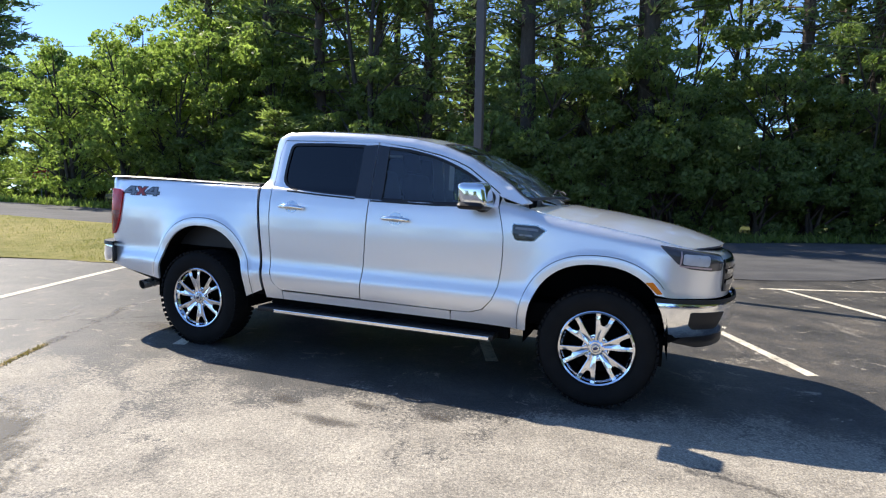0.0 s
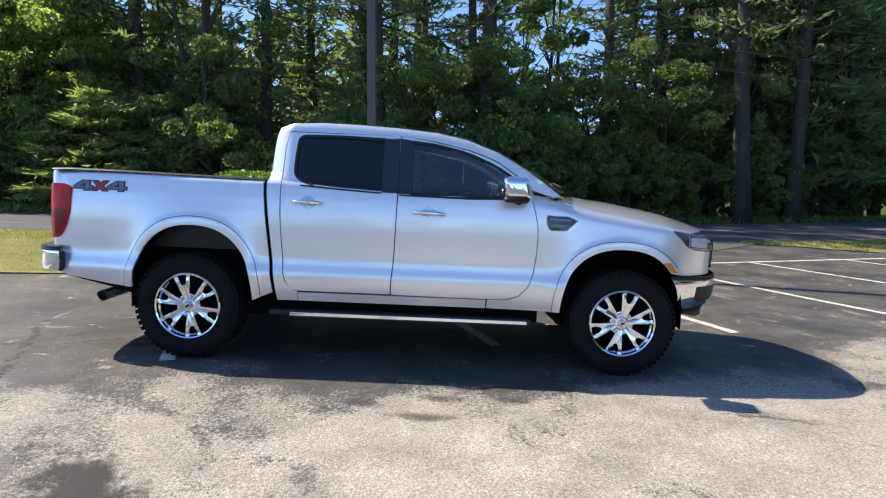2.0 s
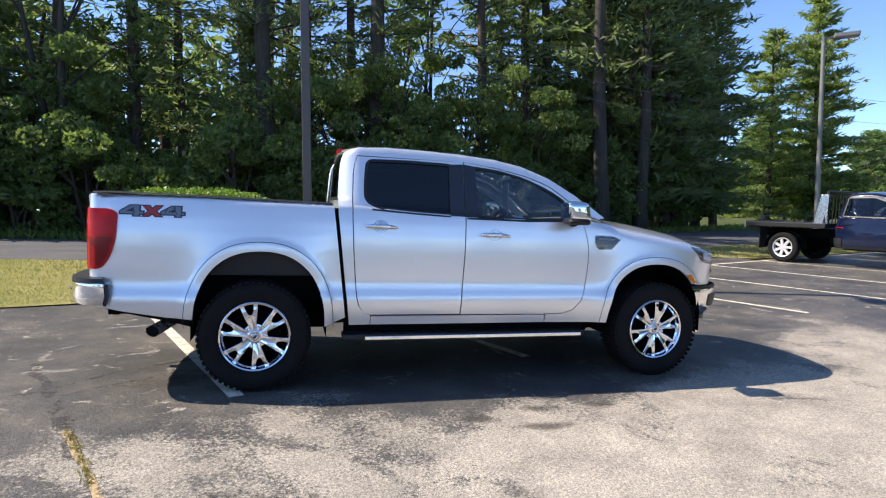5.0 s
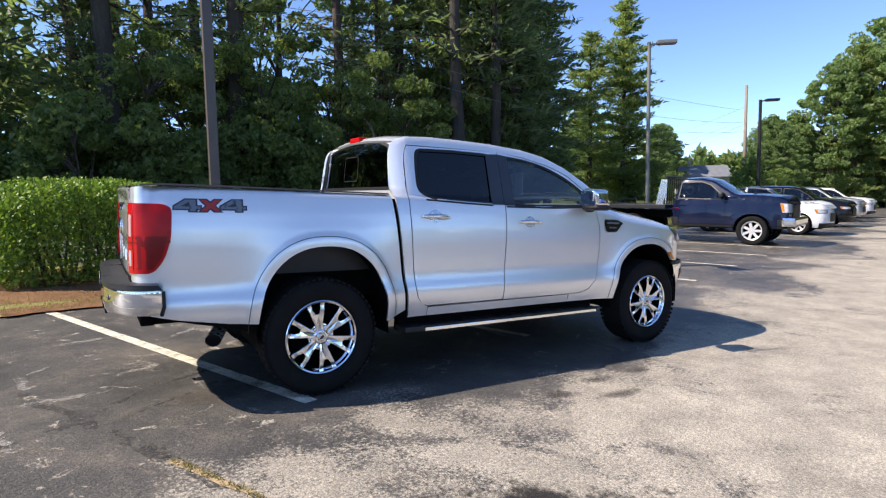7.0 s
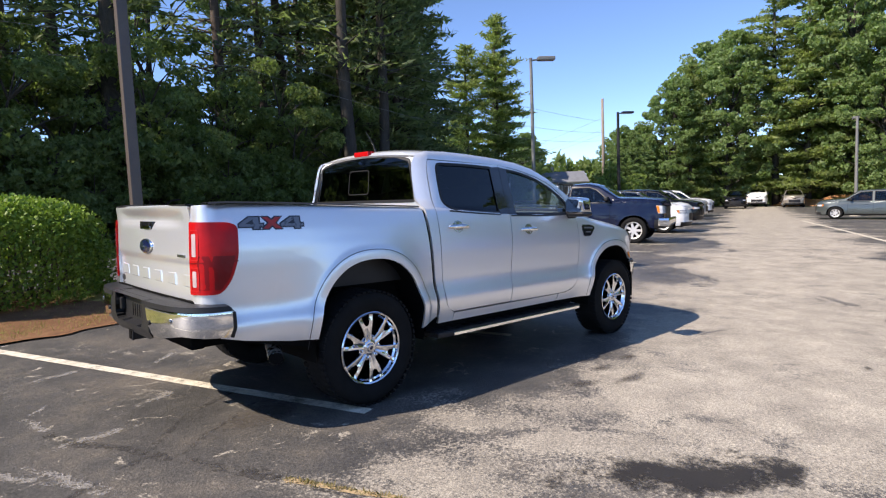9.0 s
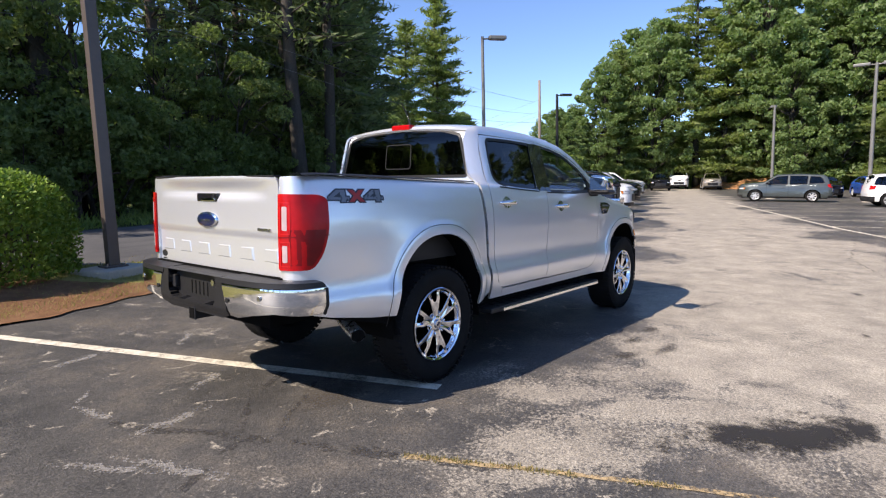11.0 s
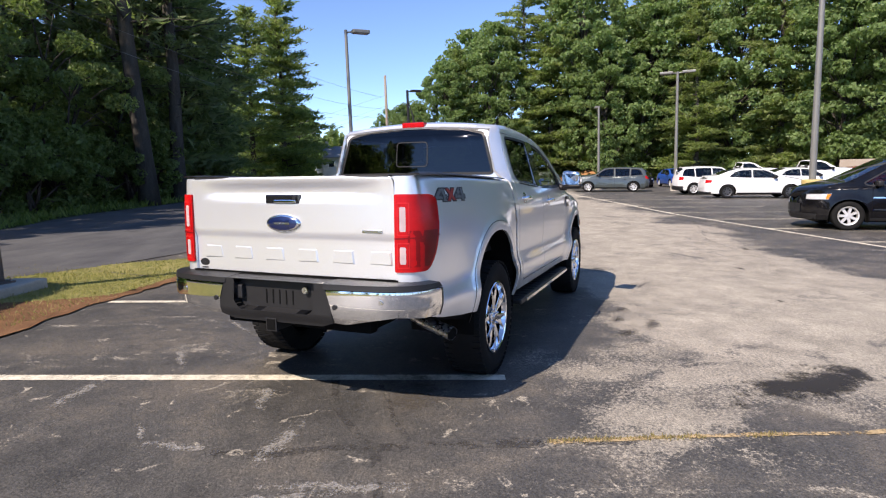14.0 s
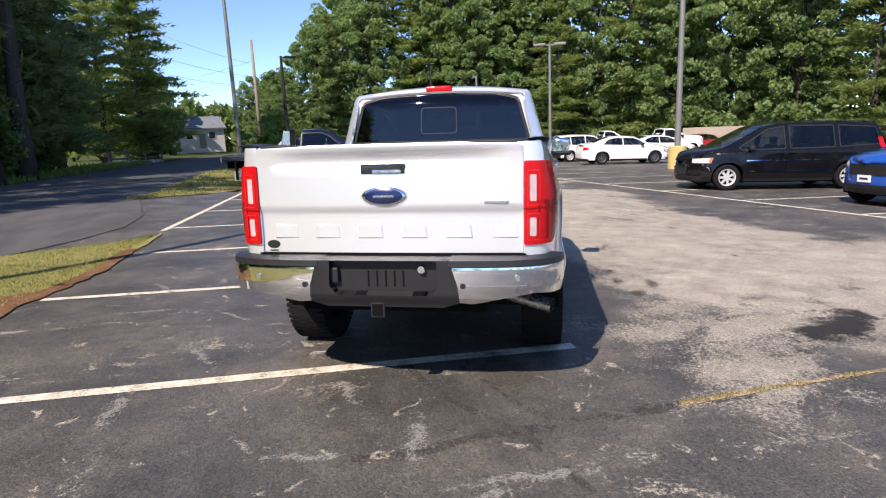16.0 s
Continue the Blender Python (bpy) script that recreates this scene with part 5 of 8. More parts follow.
bump = empty("rear_bumper")
bump.parent = TRUCK
for s in (-1, 1):
    fn = bumper(s)
    a, b = BUMP.p_at_width(0.355, False), BUMP.p(-2.455)
    w = lambda y: BUMP.p_at_width(y, False)
    chrome = [(w(0.345), 0.752), (w(0.375), 0.66), (w(0.375), 0.575), (w(0.45), 0.568), (w(0.60), 0.600), (w(0.74), 0.622), (BUMP.p(-2.66), 0.612), (BUMP.p(-2.530), 0.608), (BUMP.p(-2.512), 0.66), (BUMP.p(-2.515), 0.752)]
    put_mesh("bumper_corner", panel(round_poly(chrome, 0.012), fn, flip=s < 0, da=0.04, db=0.02, flange=0.03), M["chrome"], bump, "chrome bumper corner")
    put_mesh("bumper_end", panel(round_poly([(BUMP.p(-2.525), 0.606), (BUMP.p(-2.508), 0.66), (BUMP.p(-2.511), 0.752), (BUMP.p(-2.495), 0.752), (BUMP.p(-2.49), 0.66), (BUMP.p(-2.505), 0.602)], 0.006), fn, da=0.04, db=0.03, flange=0.03), M["black"], bump, "black end of the bumper")
    cap = [(w(0.33), 0.756), (BUMP.p(-2.505), 0.756), (BUMP.p(-2.53), 0.785), (w(0.33), 0.785)]
    put_mesh("bumper_cap", panel(cap, fn, flip=s < 0, da=0.06, db=0.02, flange=0.01, off=0.004), M["black"], bump, "black plastic top cap")
    bm = bmesh.new()
    row = [(fn(p, 0.785, 0.004), ) for p in steps(w(0.33), BUMP.p(-2.53), 0.06)]
    rows = [[bm.verts.new(q), bm.verts.new((max(q.x, -2.64), q.y * (0.90 if abs(q.y) > 0.7 else 1), 0.792))] for q, in row]
    for r, q in zip(rows, rows[1:]):
        bm.faces.new((r[0], r[1], q[1], q[0]))
    part("bumper_tread", bm, M["black"], bump, "black ribbed bumper top")
    for y, z in ((0.66, 0.70), (0.40, 0.665)):
        q = fn(w(y), z, 0.0)
        part("parking_sensor", tubed([q, q + Vector((-0.006, 0, 0))], 0.014, 14), M["black"] if y < 0.5 else M["satin"], bump, "round parking sensor")
# black middle with the plate recess
mid = [(-0.335, 0.785), (-0.345, 0.745), (-0.375, 0.66), (-0.38, 0.575), (-0.30, 0.548), (0.30, 0.548), (0.38, 0.575), (0.375, 0.66), (0.345, 0.745), (0.335, 0.785)]
middle = lambda y, z, off: Vector((-2.800 - off + 0.03 * smooth(0.62, 0.54, z), y, z))
recess = round_poly([(-0.27, 0.79), (-0.275, 0.655), (-0.235, 0.612), (0.235, 0.612), (0.275, 0.655), (0.27, 0.79)], 0.015)
put_mesh("bumper_middle", panel(mid, middle, [[(y, min(z, 0.784)) for y, z in recess]], flip=True, da=0.06, db=0.03, flange=0.06), M["black"], bump, "black plastic bumper middle")
part("plate_mount", boxed(-2.745, -2.735, -0.28, 0.28, 0.60, 0.775), M["black"], bump, "empty black plate mount")
for k in range(5):
    y = 0.085 - k * 0.045
    part("mount_slot", boxed(-2.7475, -2.744, y - 0.004, y + 0.004, 0.645, 0.725), M["dark"], bump)
part("step_pad", boxed(-2.75, -2.64, -0.34, 0.34, 0.772, 0.786, bevel=0.003), M["black"], bump, "black step pad")
bm = bmesh.new()
lathe(bm, [(0.001, 0.02), (0.018, 0.02), (0.022, 0.0)], 16, Matrix.Translation((-2.75, -0.19, 0.735)) @ turn_back)
part("trailer_socket", bm, M["satin"], bump, "round trailer socket cover")
part("trailer_plug", boxed(-2.775, -2.74, 0.235, 0.285, 0.665, 0.745, bevel=0.01), M["black"], bump, "black trailer plug housing")

# hitch, exhaust, chassis
bm = bmesh.new()
box(bm, -2.775, -2.50, 0.002, 0.068, 0.497, 0.573, bevel=0.006)
hitch = part("hitch_receiver", bm, M["black"], TRUCK, "square black hitch receiver")
part("hitch_rim", boxed(-2.780, -2.768, -0.001, 0.071, 0.494, 0.572, bevel=0.004), M["black"], hitch)
# solid block whose near-black colour is the shade inside the receiver
part("hitch_socket", boxed(-2.783, -2.70, 0.008, 0.062, 0.503, 0.563), M["soot"], hitch)
part("hitch_bar", boxed(-2.60, -2.52, -0.50, 0.50, 0.48, 0.56, bevel=0.01), M["dark"], hitch)
exh = part("exhaust_pipe", tubed([(-1.2, -0.45, 0.50), (-1.8, -0.40, 0.53), (-2.0, -0.42, 0.515), (-2.13, -0.50, 0.485)], 0.028, 14), M["dark"], TRUCK, "exhaust pipe with a bright tip", True)
bm = bmesh.new()
r0 = tube(bm, [(-2.11, -0.47, 0.49), (-2.18, -0.62, 0.462), (-2.255, -0.838, 0.425)], [0.034, 0.038, 0.040], 20, cap=False)
part("exhaust_tip", bm, M["pipe"], exh, "bright exhaust tip", True)
# solid plug inside the tip, coloured as the shade of an open pipe
part("tip_inside", tubed([(-2.225, -0.751, 0.4398), (-2.2543, -0.8360, 0.4253)], 0.0372, 20), M["soot"], exh)
bm = bmesh.new()
for s in (-1, 1):
    box(bm, -2.55, 2.2, s * 0.42 - 0.05, s * 0.42 + 0.05, 0.48, 0.60, bevel=0.01)
box(bm, -1.0, 2.0, -0.72, 0.72, 0.46, 0.62, bevel=0.03)
box(bm, -2.5, -1.05, -0.62, 0.62, 0.60, 0.80)
part("chassis", bm, M["dark"], TRUCK, "dark underbody and frame")
for x in (-1.61, 1.61):
    part("axle", tubed([(x, -0.70, 0.387), (x, -0.1, 0.387), (x, 0.0, 0.387), (x, 0.1, 0.387), (x, 0.70, 0.387)], [0.045, 0.05, 0.14, 0.05, 0.045], 12), M["dark"], TRUCK, "dark axle")
part("mud_guard", boxed(1.98, 2.02, -0.80, -0.40, 0.30, 0.50), M["dark"], TRUCK)

# front bumper, grille
FBUMP = Plan([(1.50, 0.90), (1.62, 0.90), (1.73, 0.90), (1.84, 0.899), (1.95, 0.895), (2.07, 0.868), (2.18, 0.812), (2.28, 0.72), (2.36, 0.58), (2.42, 0.40), (2.455, 0.20), (2.465, 0.0)])
FSEC = soft_table([(0.48, -0.06), (0.54, -0.02), (0.60, 0.0), (0.70, 0.006), (0.745, -0.004)], 0.01)
fb = empty("front_bumper")
fb.parent = TRUCK
for s in (-1, 1):
    def fbm(p, z, off, s=s):
        x, w, nx, ny = FBUMP.at(p)
        d = FSEC(z) + off
        return Vector((x + nx * d, s * (w + ny * d), z))

    q = FBUMP.p
    bar = [(q(1.958), 0.722), (q(1.99), 0.66), (q(2.02), 0.56), (q(2.035), 0.512), (q(2.10), 0.500), (q(2.30), 0.520), (q(2.44), 0.525), (q(2.465), 0.525), (q(2.465), 0.722)]
    put_mesh("bumper_bar", panel(bar, fbm, flip=s < 0, da=0.05, db=0.03, flange=0.03), M["chrome"], fb, "chrome front bumper")
    put_mesh("bumper_seam", panel([(q(1.952), 0.725), (q(2.465), 0.725), (q(2.465), 0.748), (q(1.945), 0.748)], fbm, flip=s < 0, da=0.06, db=0.02, off=0.002, flange=0.01), M["black"], fb, "black strip over the bumper")
    fog = put_mesh("fog_bezel", panel(round_poly([(q(2.15), 0.672), (q(2.145), 0.59), (q(2.17), 0.562), (q(2.29), 0.566), (q(2.325), 0.675)], 0.015), fbm, flip=s < 0, da=0.05, db=0.03, off=0.004, flange=0.02), M["black"], fb, "black fog lamp recess")
    put_mesh("lower_lip", panel([(q(2.03), 0.508), (q(2.465), 0.518), (q(2.465), 0.42), (q(2.25), 0.43), (q(2.10), 0.462)], fbm, flip=s < 0, da=0.06, db=0.03, off=-0.012, flange=0.03), M["black"], fb, "black lower lip")
    fen = body(s, "fender")
    g0, g1 = PLAN.p(2.325), PLAN.p(2.43)
    grille = put_mesh("grille", panel([(g0, 0.79), (g0 - 0.02, 1.0), (g1, 1.02), (g1, 0.78)], fen, flip=s < 0, da=0.05, db=0.05, off=0.012, flange=0.02), M["black_gloss"], TRUCK, "dark grille with bright bars")
    for z in (0.85, 0.92):
        part("grille_bar", line_strip([(g0, z), (g1, z)], fen, 0.03, 0.022), M["chrome"], grille, "chrome grille bar")

# cabin
cabin = empty("interior")
cabin.parent = TRUCK
part("cabin_floor", boxed(-0.98, 1.05, -0.76, 0.76, 0.60, 0.66), M["dark"], cabin)
part("dashboard", boxed(0.72, 1.08, -0.74, 0.74, 0.95, 1.23, bevel=0.06), M["black"], cabin, "black dashboard")
part("rear_trim", boxed(-0.99, -0.97, -0.70, 0.70, 0.66, 1.36), M["dark"], cabin)
part("headliner", boxed(-0.93, 0.35, -0.60, 0.60, 1.69, 1.70), M["seat"], cabin)
for s in (-1, 1):
    seat = part("front_seat", boxed(-0.10, 0.42, s * 0.38 - 0.25, s * 0.38 + 0.25, 0.80, 0.97, bevel=0.05, seg=3), M["seat"], cabin, "dark seat", True)
    lean = Matrix.Translation((-0.10, 0, 0.93)) @ Matrix.Rotation(radians(-14), 4, "Y")
    part("seat_back", boxed(-0.06, 0.07, s * 0.38 - 0.24, s * 0.38 + 0.24, 0.0, 0.58, bevel=0.05, m=lean, seg=3), M["seat"], seat, "", True)
    part("headrest", boxed(-0.04, 0.05, s * 0.38 - 0.13, s * 0.38 + 0.13, 0.61, 0.78, bevel=0.04, m=lean, seg=3), M["seat"], seat, "", True)
part("rear_seat", boxed(-0.90, -0.42, -0.66, 0.66, 0.80, 0.98, bevel=0.05), M["seat"], cabin, "dark rear bench", True)
part("seat_back", boxed(-0.95, -0.82, -0.66, 0.66, 0.95, 1.45, bevel=0.05), M["seat"], cabin, "", True)
part("paper_tag", boxed(0.40, 0.405, -0.47, -0.35, 1.36, 1.56, bevel=0.002), M["paper"], cabin, "white paper tag hanging in the cabin")
bm = bmesh.new()
lathe(bm, [(0.19 + 0.016 * math.cos(a), 0.016 * math.sin(a)) for a in (k / 8 * math.tau for k in range(8))], 32, Matrix.Translation((0.60, 0.38, 1.17)) @ Matrix.Rotation(radians(-65), 4, "Y"), closed=True)
part("steering_wheel", bm, M["black"], cabin, "black steering wheel", True)
part("rear_view_mirror", boxed(0.56, 0.59, -0.12, 0.12, 1.56, 1.62, bevel=0.012), M["black"], cabin, "")

# wheels
for x in (-1.61, 1.61):
    for s in (-1, 1):
        w = empty("wheel", pose(x, s * 0.785, 0.387))
        w.parent = TRUCK
        m = Matrix.Rotation(radians(90 if s < 0 else -90), 4, "X") @ Matrix.Rotation(radians(17 if x > 0 else 41), 4, "Z")
        make_wheel(0.387, 0.255, 0.248, 6, w, m, M["rim_chrome"])

# the overhangs reach a little further than the flanks' base shape
for o in [c for c in TRUCK.children_recursive if c.type == "MESH"]:
    if any(abs(v) > 1e-6 for v in o.matrix_basis.translation) or o.data.users > 1:
        continue
    for v in o.data.vertices:
        if v.co.x < -2.05:
            v.co.x -= 0.05 * smooth(-2.05, -2.45, v.co.x)
        elif v.co.x > 2.05:
            v.co.x += 0.04 * smooth(2.05, 2.35, v.co.x)


# ---------------------------------------------------------------- the other vehicles
def simple_wheel(parent, x, y, r, width, rim_mat, spokes=7, hub=0.66):
    w = empty("wheel", pose(x, y, r))
    w.parent = parent
    s = -1 if y < 0 else 1
    m = Matrix.Rotation(radians(90 if s < 0 else -90), 4, "X")
    rim, h = r * hub, width / 2
    bm = bmesh.new()
    lathe(bm, [(rim - 0.01, h * 0.7), (rim + 0.015, h * 0.96), (r - 0.03, h), (r - 0.006, h * 0.8), (r, h * 0.45), (r, -h * 0.45), (r - 0.006, -h * 0.8), (r - 0.03, -h), (rim, -h * 0.9)], 32)
    t = part("tyre", bm, M["rubber"], w, "", True)
    t.matrix_basis = m
    bm = bmesh.new()
    lathe(bm, [(rim, h * 0.75), (rim - 0.006, h * 0.95), (rim - 0.03, h * 0.85), (rim - 0.04, 0.0)], 32)
    lathe(bm, [(0.001, h * 0.75), (0.05, h * 0.72), (0.06, h * 0.4)], 16)
    for k in range(spokes):
        rot = Matrix.Rotation(k / spokes * math.tau, 4, "Z")
        box(bm, 0.03, rim - 0.015, -rim * 0.13, rim * 0.13, h * 0.35, h * 0.70, m=rot)
    q = part("rim", bm, rim_mat, w)
    q.matrix_basis = m
    # near-black disc closes the wheel; its colour stands for shade behind the spokes
    bm = bmesh.new()
    lathe(bm, [(0.001, 0.0), (rim - 0.035, 0.0)], 24)
    d = part("brake_disc", bm, M["dark"], w)
    d.matrix_basis = m


def make_car(name, label, category, paint, at, spec, rim="wheel_silver", group=""):
    """A road vehicle from its plan, roof line, belt and window outlines; the nose points along +x."""
    car = empty(name, at, label=label, category=category, group=group)
    L0, L1, W = spec["rear"], spec["nose"], spec["width"] / 2
    top, belt, sill, r = soft_table(spec["top"], 0.03), soft_table(spec["belt"], 0.05), spec["sill"], spec["wheel"]
    x0, x1 = spec["axles"]
    k = spec.get("corner", 0.35)
    plan = Plan([(L0, 0.0), (L0 + 0.01, W * 0.45), (L0 + 0.05, W * 0.78), (L0 + 0.16, W * 0.93), (L0 + 0.45, W * 0.985), (L0 + 0.95, W), *[(L0 + 0.95 + (L1 - L0 - 2.2) * i / 6, W) for i in range(1, 6)], (L1 - 1.25, W), (L1 - 0.75, W * 0.985), (L1 - k, W * 0.92), (L1 - k * 0.45, W * 0.76), (L1 - 0.06, W * 0.42), (L1, 0.0)])
    shape = soft_table([(sill - 0.02, -0.06), (sill + 0.10, -0.01), (sill + 0.25, 0.0), (sill + 0.45, -0.005), (spec["shoulder"], -0.03), (spec["shoulder"] + 0.1, -0.06)], 0.02)
    tumble = spec.get("tumble", 0.36)
    arches = [(x0, r - 0.02, r * 1.18, r * 1.20, 2.2), (x1, r - 0.02, r * 1.18, r * 1.20, 2.2)]

    def flank_map(side):
        def place(p, z, off):
            x, w, nx, ny = plan.at(p)
            b = belt(x)
            d = shape(min(z, b))
            if z > b:
                d -= tumble * (z - b) + 0.01
            kk = z - (top(x) - 0.06)
            if kk > 0:
                d -= 0.06 - math.sqrt(max(0, 0.0036 - min(kk, 0.06) ** 2))
            for a in arches:
                q = rho(x, z, a)
                if q < 1.4:
                    d += 0.015 * math.exp(-(((q - 1) / 0.2) ** 2))
            return Vector((x + nx * (d + off), side * (w + ny * (d + off)), z))

        return place

    pp = lambda pts: [(plan.p(q[0]), *q[1:]) for q in pts]
    end0, end1 = plan.s[0], plan.s[-1]
    lo, hi = spec["glass"]
    while hi < L1 - 0.3 and top(hi) > belt(hi) + 0.006:
        hi += 0.02
    while lo > L0 + 0.06 and top(lo) > belt(lo) + 0.006:
        lo -= 0.02
    for side in (-1, 1):
        fn, flip = flank_map(side), side < 0
        tops = [(x, min(top(x), belt(x) + 0.0) if not lo < x < hi else belt(x)) for x in steps(L1 - 0.02, L0 + 0.02, 0.08 * -1 if False else 0.08)]
        tops = [(x, min(top(x), belt(x))) for x in [L1 - 0.02 - (L1 - L0 - 0.04) * i / 60 for i in range(61)]]
        bot = []
        for a in arches:
            bot.append(pp(arch_curve(*a, sill - 0.06, sill - 0.06, 12)))
        poly = [(end0, sill + 0.06)] + pp([(L0 + 0.15, sill + 0.02), (x0, sill), (x1, sill), (L1 - 0.2, sill)]) + [(end1, sill + 0.03), (end1, top(L1))] + pp(tops) + [(end0, min(top(L0), belt(L0)))]
        put_mesh("body_side", panel(poly, fn, bot, flip=flip, da=0.2, db=0.12, flange=0.03), paint, car)
        # glasshouse frame with its panes
        up = [(x, top(x)) for x in [lo + (hi - lo) * i / 40 for i in range(41)]]
        frame_poly = [(lo, belt(lo) - 0.0)] + up + [(hi, belt(hi))] + [(x, belt(x)) for x in [hi - (hi - lo) * i / 12 for i in range(1, 12)]]
        panes = [round_poly([(a, b) for a, b in w], 0.04, 3) for w in spec["windows"]]
        frame_ob = put_mesh("glasshouse", panel(pp(frame_poly), fn, [pp(w) for w in panes], flip=flip, da=0.15, db=0.1, flange=0.02), paint, car)
        for w in panes:
            put_mesh("window_pane", panel(pp(w), fn, flip=flip, off=-0.006, flange=0, da=0.2, db=0.12), M["car_glass"], frame_ob)
            part("window_seal", line_strip(pp(w + w[:1]), fn, 0.03, 0.002), M["black"], frame_ob)
        for x in spec["seams"]:
            part("door_seam", line_strip(pp([(x, sill + 0.12), (x + 0.01, belt(x))]), fn, 0.008, 0.002), M["dark"], car)
        for x in spec["handles"]:
            q = fn(plan.p(x), spec["shoulder"] - 0.02, 0.02)
            part("door_handle", boxed(q.x - 0.09, q.x + 0.09, q.y - 0.012, q.y + 0.012, q.z - 0.014, q.z + 0.014, bevel=0.008), spec.get("handle", paint), car)
        part("sill_trim", line_strip(pp([(x0 + r * 1.25, sill + 0.03), (x1 - r * 1.25, sill + 0.03)]), fn, 0.07, 0.004), M["black"], car)
        if spec.get("trim"):
            for z in spec["trim"]:
                part("side_trim", line_strip(pp([(x0 + r * 1.3, z), (x1 - r * 1.35, z)]), fn, 0.03, 0.006), M["chrome"], car, "bright side moulding")
        # lamps
        hz = spec["lamp_z"]
        a0, a1 = plan.p(L1 - k - spec.get("lamp_back", 0.08)), plan.p(L1 - k * 0.32)
        lh = spec.get("lamp_h", 0.06)
        put_mesh("headlight", panel(round_poly([(a0, hz + lh), (a0 + 0.06, hz - lh), (a1, hz - lh), (a1, hz + lh * 0.7)], 0.03), fn, flip=flip, off=0.006, flange=0.01, da=0.06, db=0.06), M["head_clear"], car, "clear headlight")
        part("lamp_bezel", line_strip([(a0, hz + lh), (a0 + 0.06, hz - lh), (a1, hz - lh), (a1, hz + lh * 0.7), (a0, hz + lh)], fn, 0.014, 0.009), M["bezel"], car)
        put_mesh("turn_lamp", panel(round_poly([(a0 + 0.01, hz + lh * 0.85), (a0 + 0.06, hz - lh * 0.8), (a0 + 0.12, hz - lh * 0.8), (a0 + 0.09, hz + lh * 0.8)], 0.012), fn, flip=flip, off=0.009, flange=0.006, da=0.06, db=0.06), M["amber_lens"], car)
        tz0, tz1 = spec["tail_z"]
        b0, b1 = plan.p_at_width(W * 0.74, False), plan.p(L0 + 0.34)
        put_mesh("tail_lamp", panel(round_poly([(b0, tz0), (b0, tz1), (b1, tz1 - 0.02), (b1 - 0.06, tz0 + 0.02)], 0.03), fn, flip=flip, off=0.006, flange=0.01, da=0.06, db=0.06), M["red_lens"], car, "red tail lamp")
        # mirror
        mx = spec["mirror"]
        q = fn(plan.p(mx), belt(mx) + 0.06, 0.0)
        part("door_mirror", boxed(q.x - 0.06, q.x + 0.07, min(q.y, q.y + side * 0.2), max(q.y, q.y + side * 0.2), q.z - 0.05, q.z + 0.09, bevel=0.035, seg=2), spec.get("mirror_mat", M["black"]), car, "", True)
        # lower bumpers
        for a, b, nm in ((L0 + 0.3, L0 + 0.02, "rear_bumper"), (L1 - 0.35, L1 - 0.02, "front_bumper")):
            e = end0 if nm == "rear_bumper" else end1
            s0, s1 = sorted((plan.p(a), e))
            put_mesh(nm, panel([(s0, sill), (s1, sill), (s1, sill + spec.get("bump", 0.10)), (s0, sill + spec.get("bump", 0.10))], fn, flip=flip, off=0.012, flange=0.01, da=0.08, db=0.06), spec.get("bump_mat", M["black"]), car)
        for x in (x0, x1):
            bm = bmesh.new()
            ring = arch_curve(x, r - 0.02, r * 1.2, r * 1.22, 2.2, sill - 0.05, sill - 0.05, 14)
            rows = [[bm.verts.new((a, side * y, z)) for a, z in ring] for y in (W - 0.03, W - 0.35)]
            for i in range(len(ring) - 1):
                bm.faces.new((rows[0][i], rows[0][i + 1], rows[1][i + 1], rows[1][i]))
            bm.faces.new(rows[1])
            part("wheel_well", bm, M["dark"], car)
            simple_wheel(car, x, side * (W - 0.12), r, 0.22, M[rim], spec.get("spokes", 7))

    def over_map(x, v, off):
        e = flank_map(1)(plan.p(x), top(x) - 0.001, 0)
        c = 0.05 if lo < x < hi else 0.06
        swell = spec.get("swell", 0.14) * smooth(hi - 1.1, hi, x)
        return Vector((e.x + swell * (1 - v * v), v * e.y, e.z + c * (1 - v * v) + off))

    g0, g1 = spec["screen"]
    r0, r1 = spec["back"]
    put_mesh("roof", panel([(r1, -1), (g0, -1), (g0, 1), (r1, 1)], over_map, da=0.15, db=0.25, flange=0.0), paint, car)
    put_mesh("windscreen", panel(round_poly([(g0, -0.96), (g1, -0.96), (g1, 0.96), (g0, 0.96)], 0.05), over_map, da=0.1, db=0.2, flange=0), M["car_glass"], car, "sloping windscreen")
    for v0, v1 in ((-1, -0.95), (0.95, 1)):
        put_mesh("screen_post", panel([(g0, v0), (g1, v0), (g1, v1), (g0, v1)], over_map, da=0.1, db=0.1, flange=0, off=0.004), paint, car)
    put_mesh("bonnet", panel([(g1, -1), (L1 - 0.02, -1), (L1 - 0.02, 1), (g1, 1)], over_map, da=0.1, db=0.2, flange=0), paint, car)
    if r1 > r0 + 0.02:
        put_mesh("rear_window", panel(round_poly([(r0, -0.9), (r1, -0.9), (r1, 0.9), (r0, 0.9)], 0.04), over_map, da=0.08, db=0.2, flange=0, off=0.003), M["car_glass"], car)
        for v0, v1 in ((-1, -0.88), (0.88, 1)):
            put_mesh("rear_post", panel([(r0, v0), (r1, v0), (r1, v1), (r0, v1)], over_map, da=0.08, db=0.1, flange=0), paint, car)
    put_mesh("rear_deck", panel([(L0 + 0.02, -1), (r0, -1), (r0, 1), (L0 + 0.02, 1)], over_map, da=0.08, db=0.2, flange=0), paint, car)
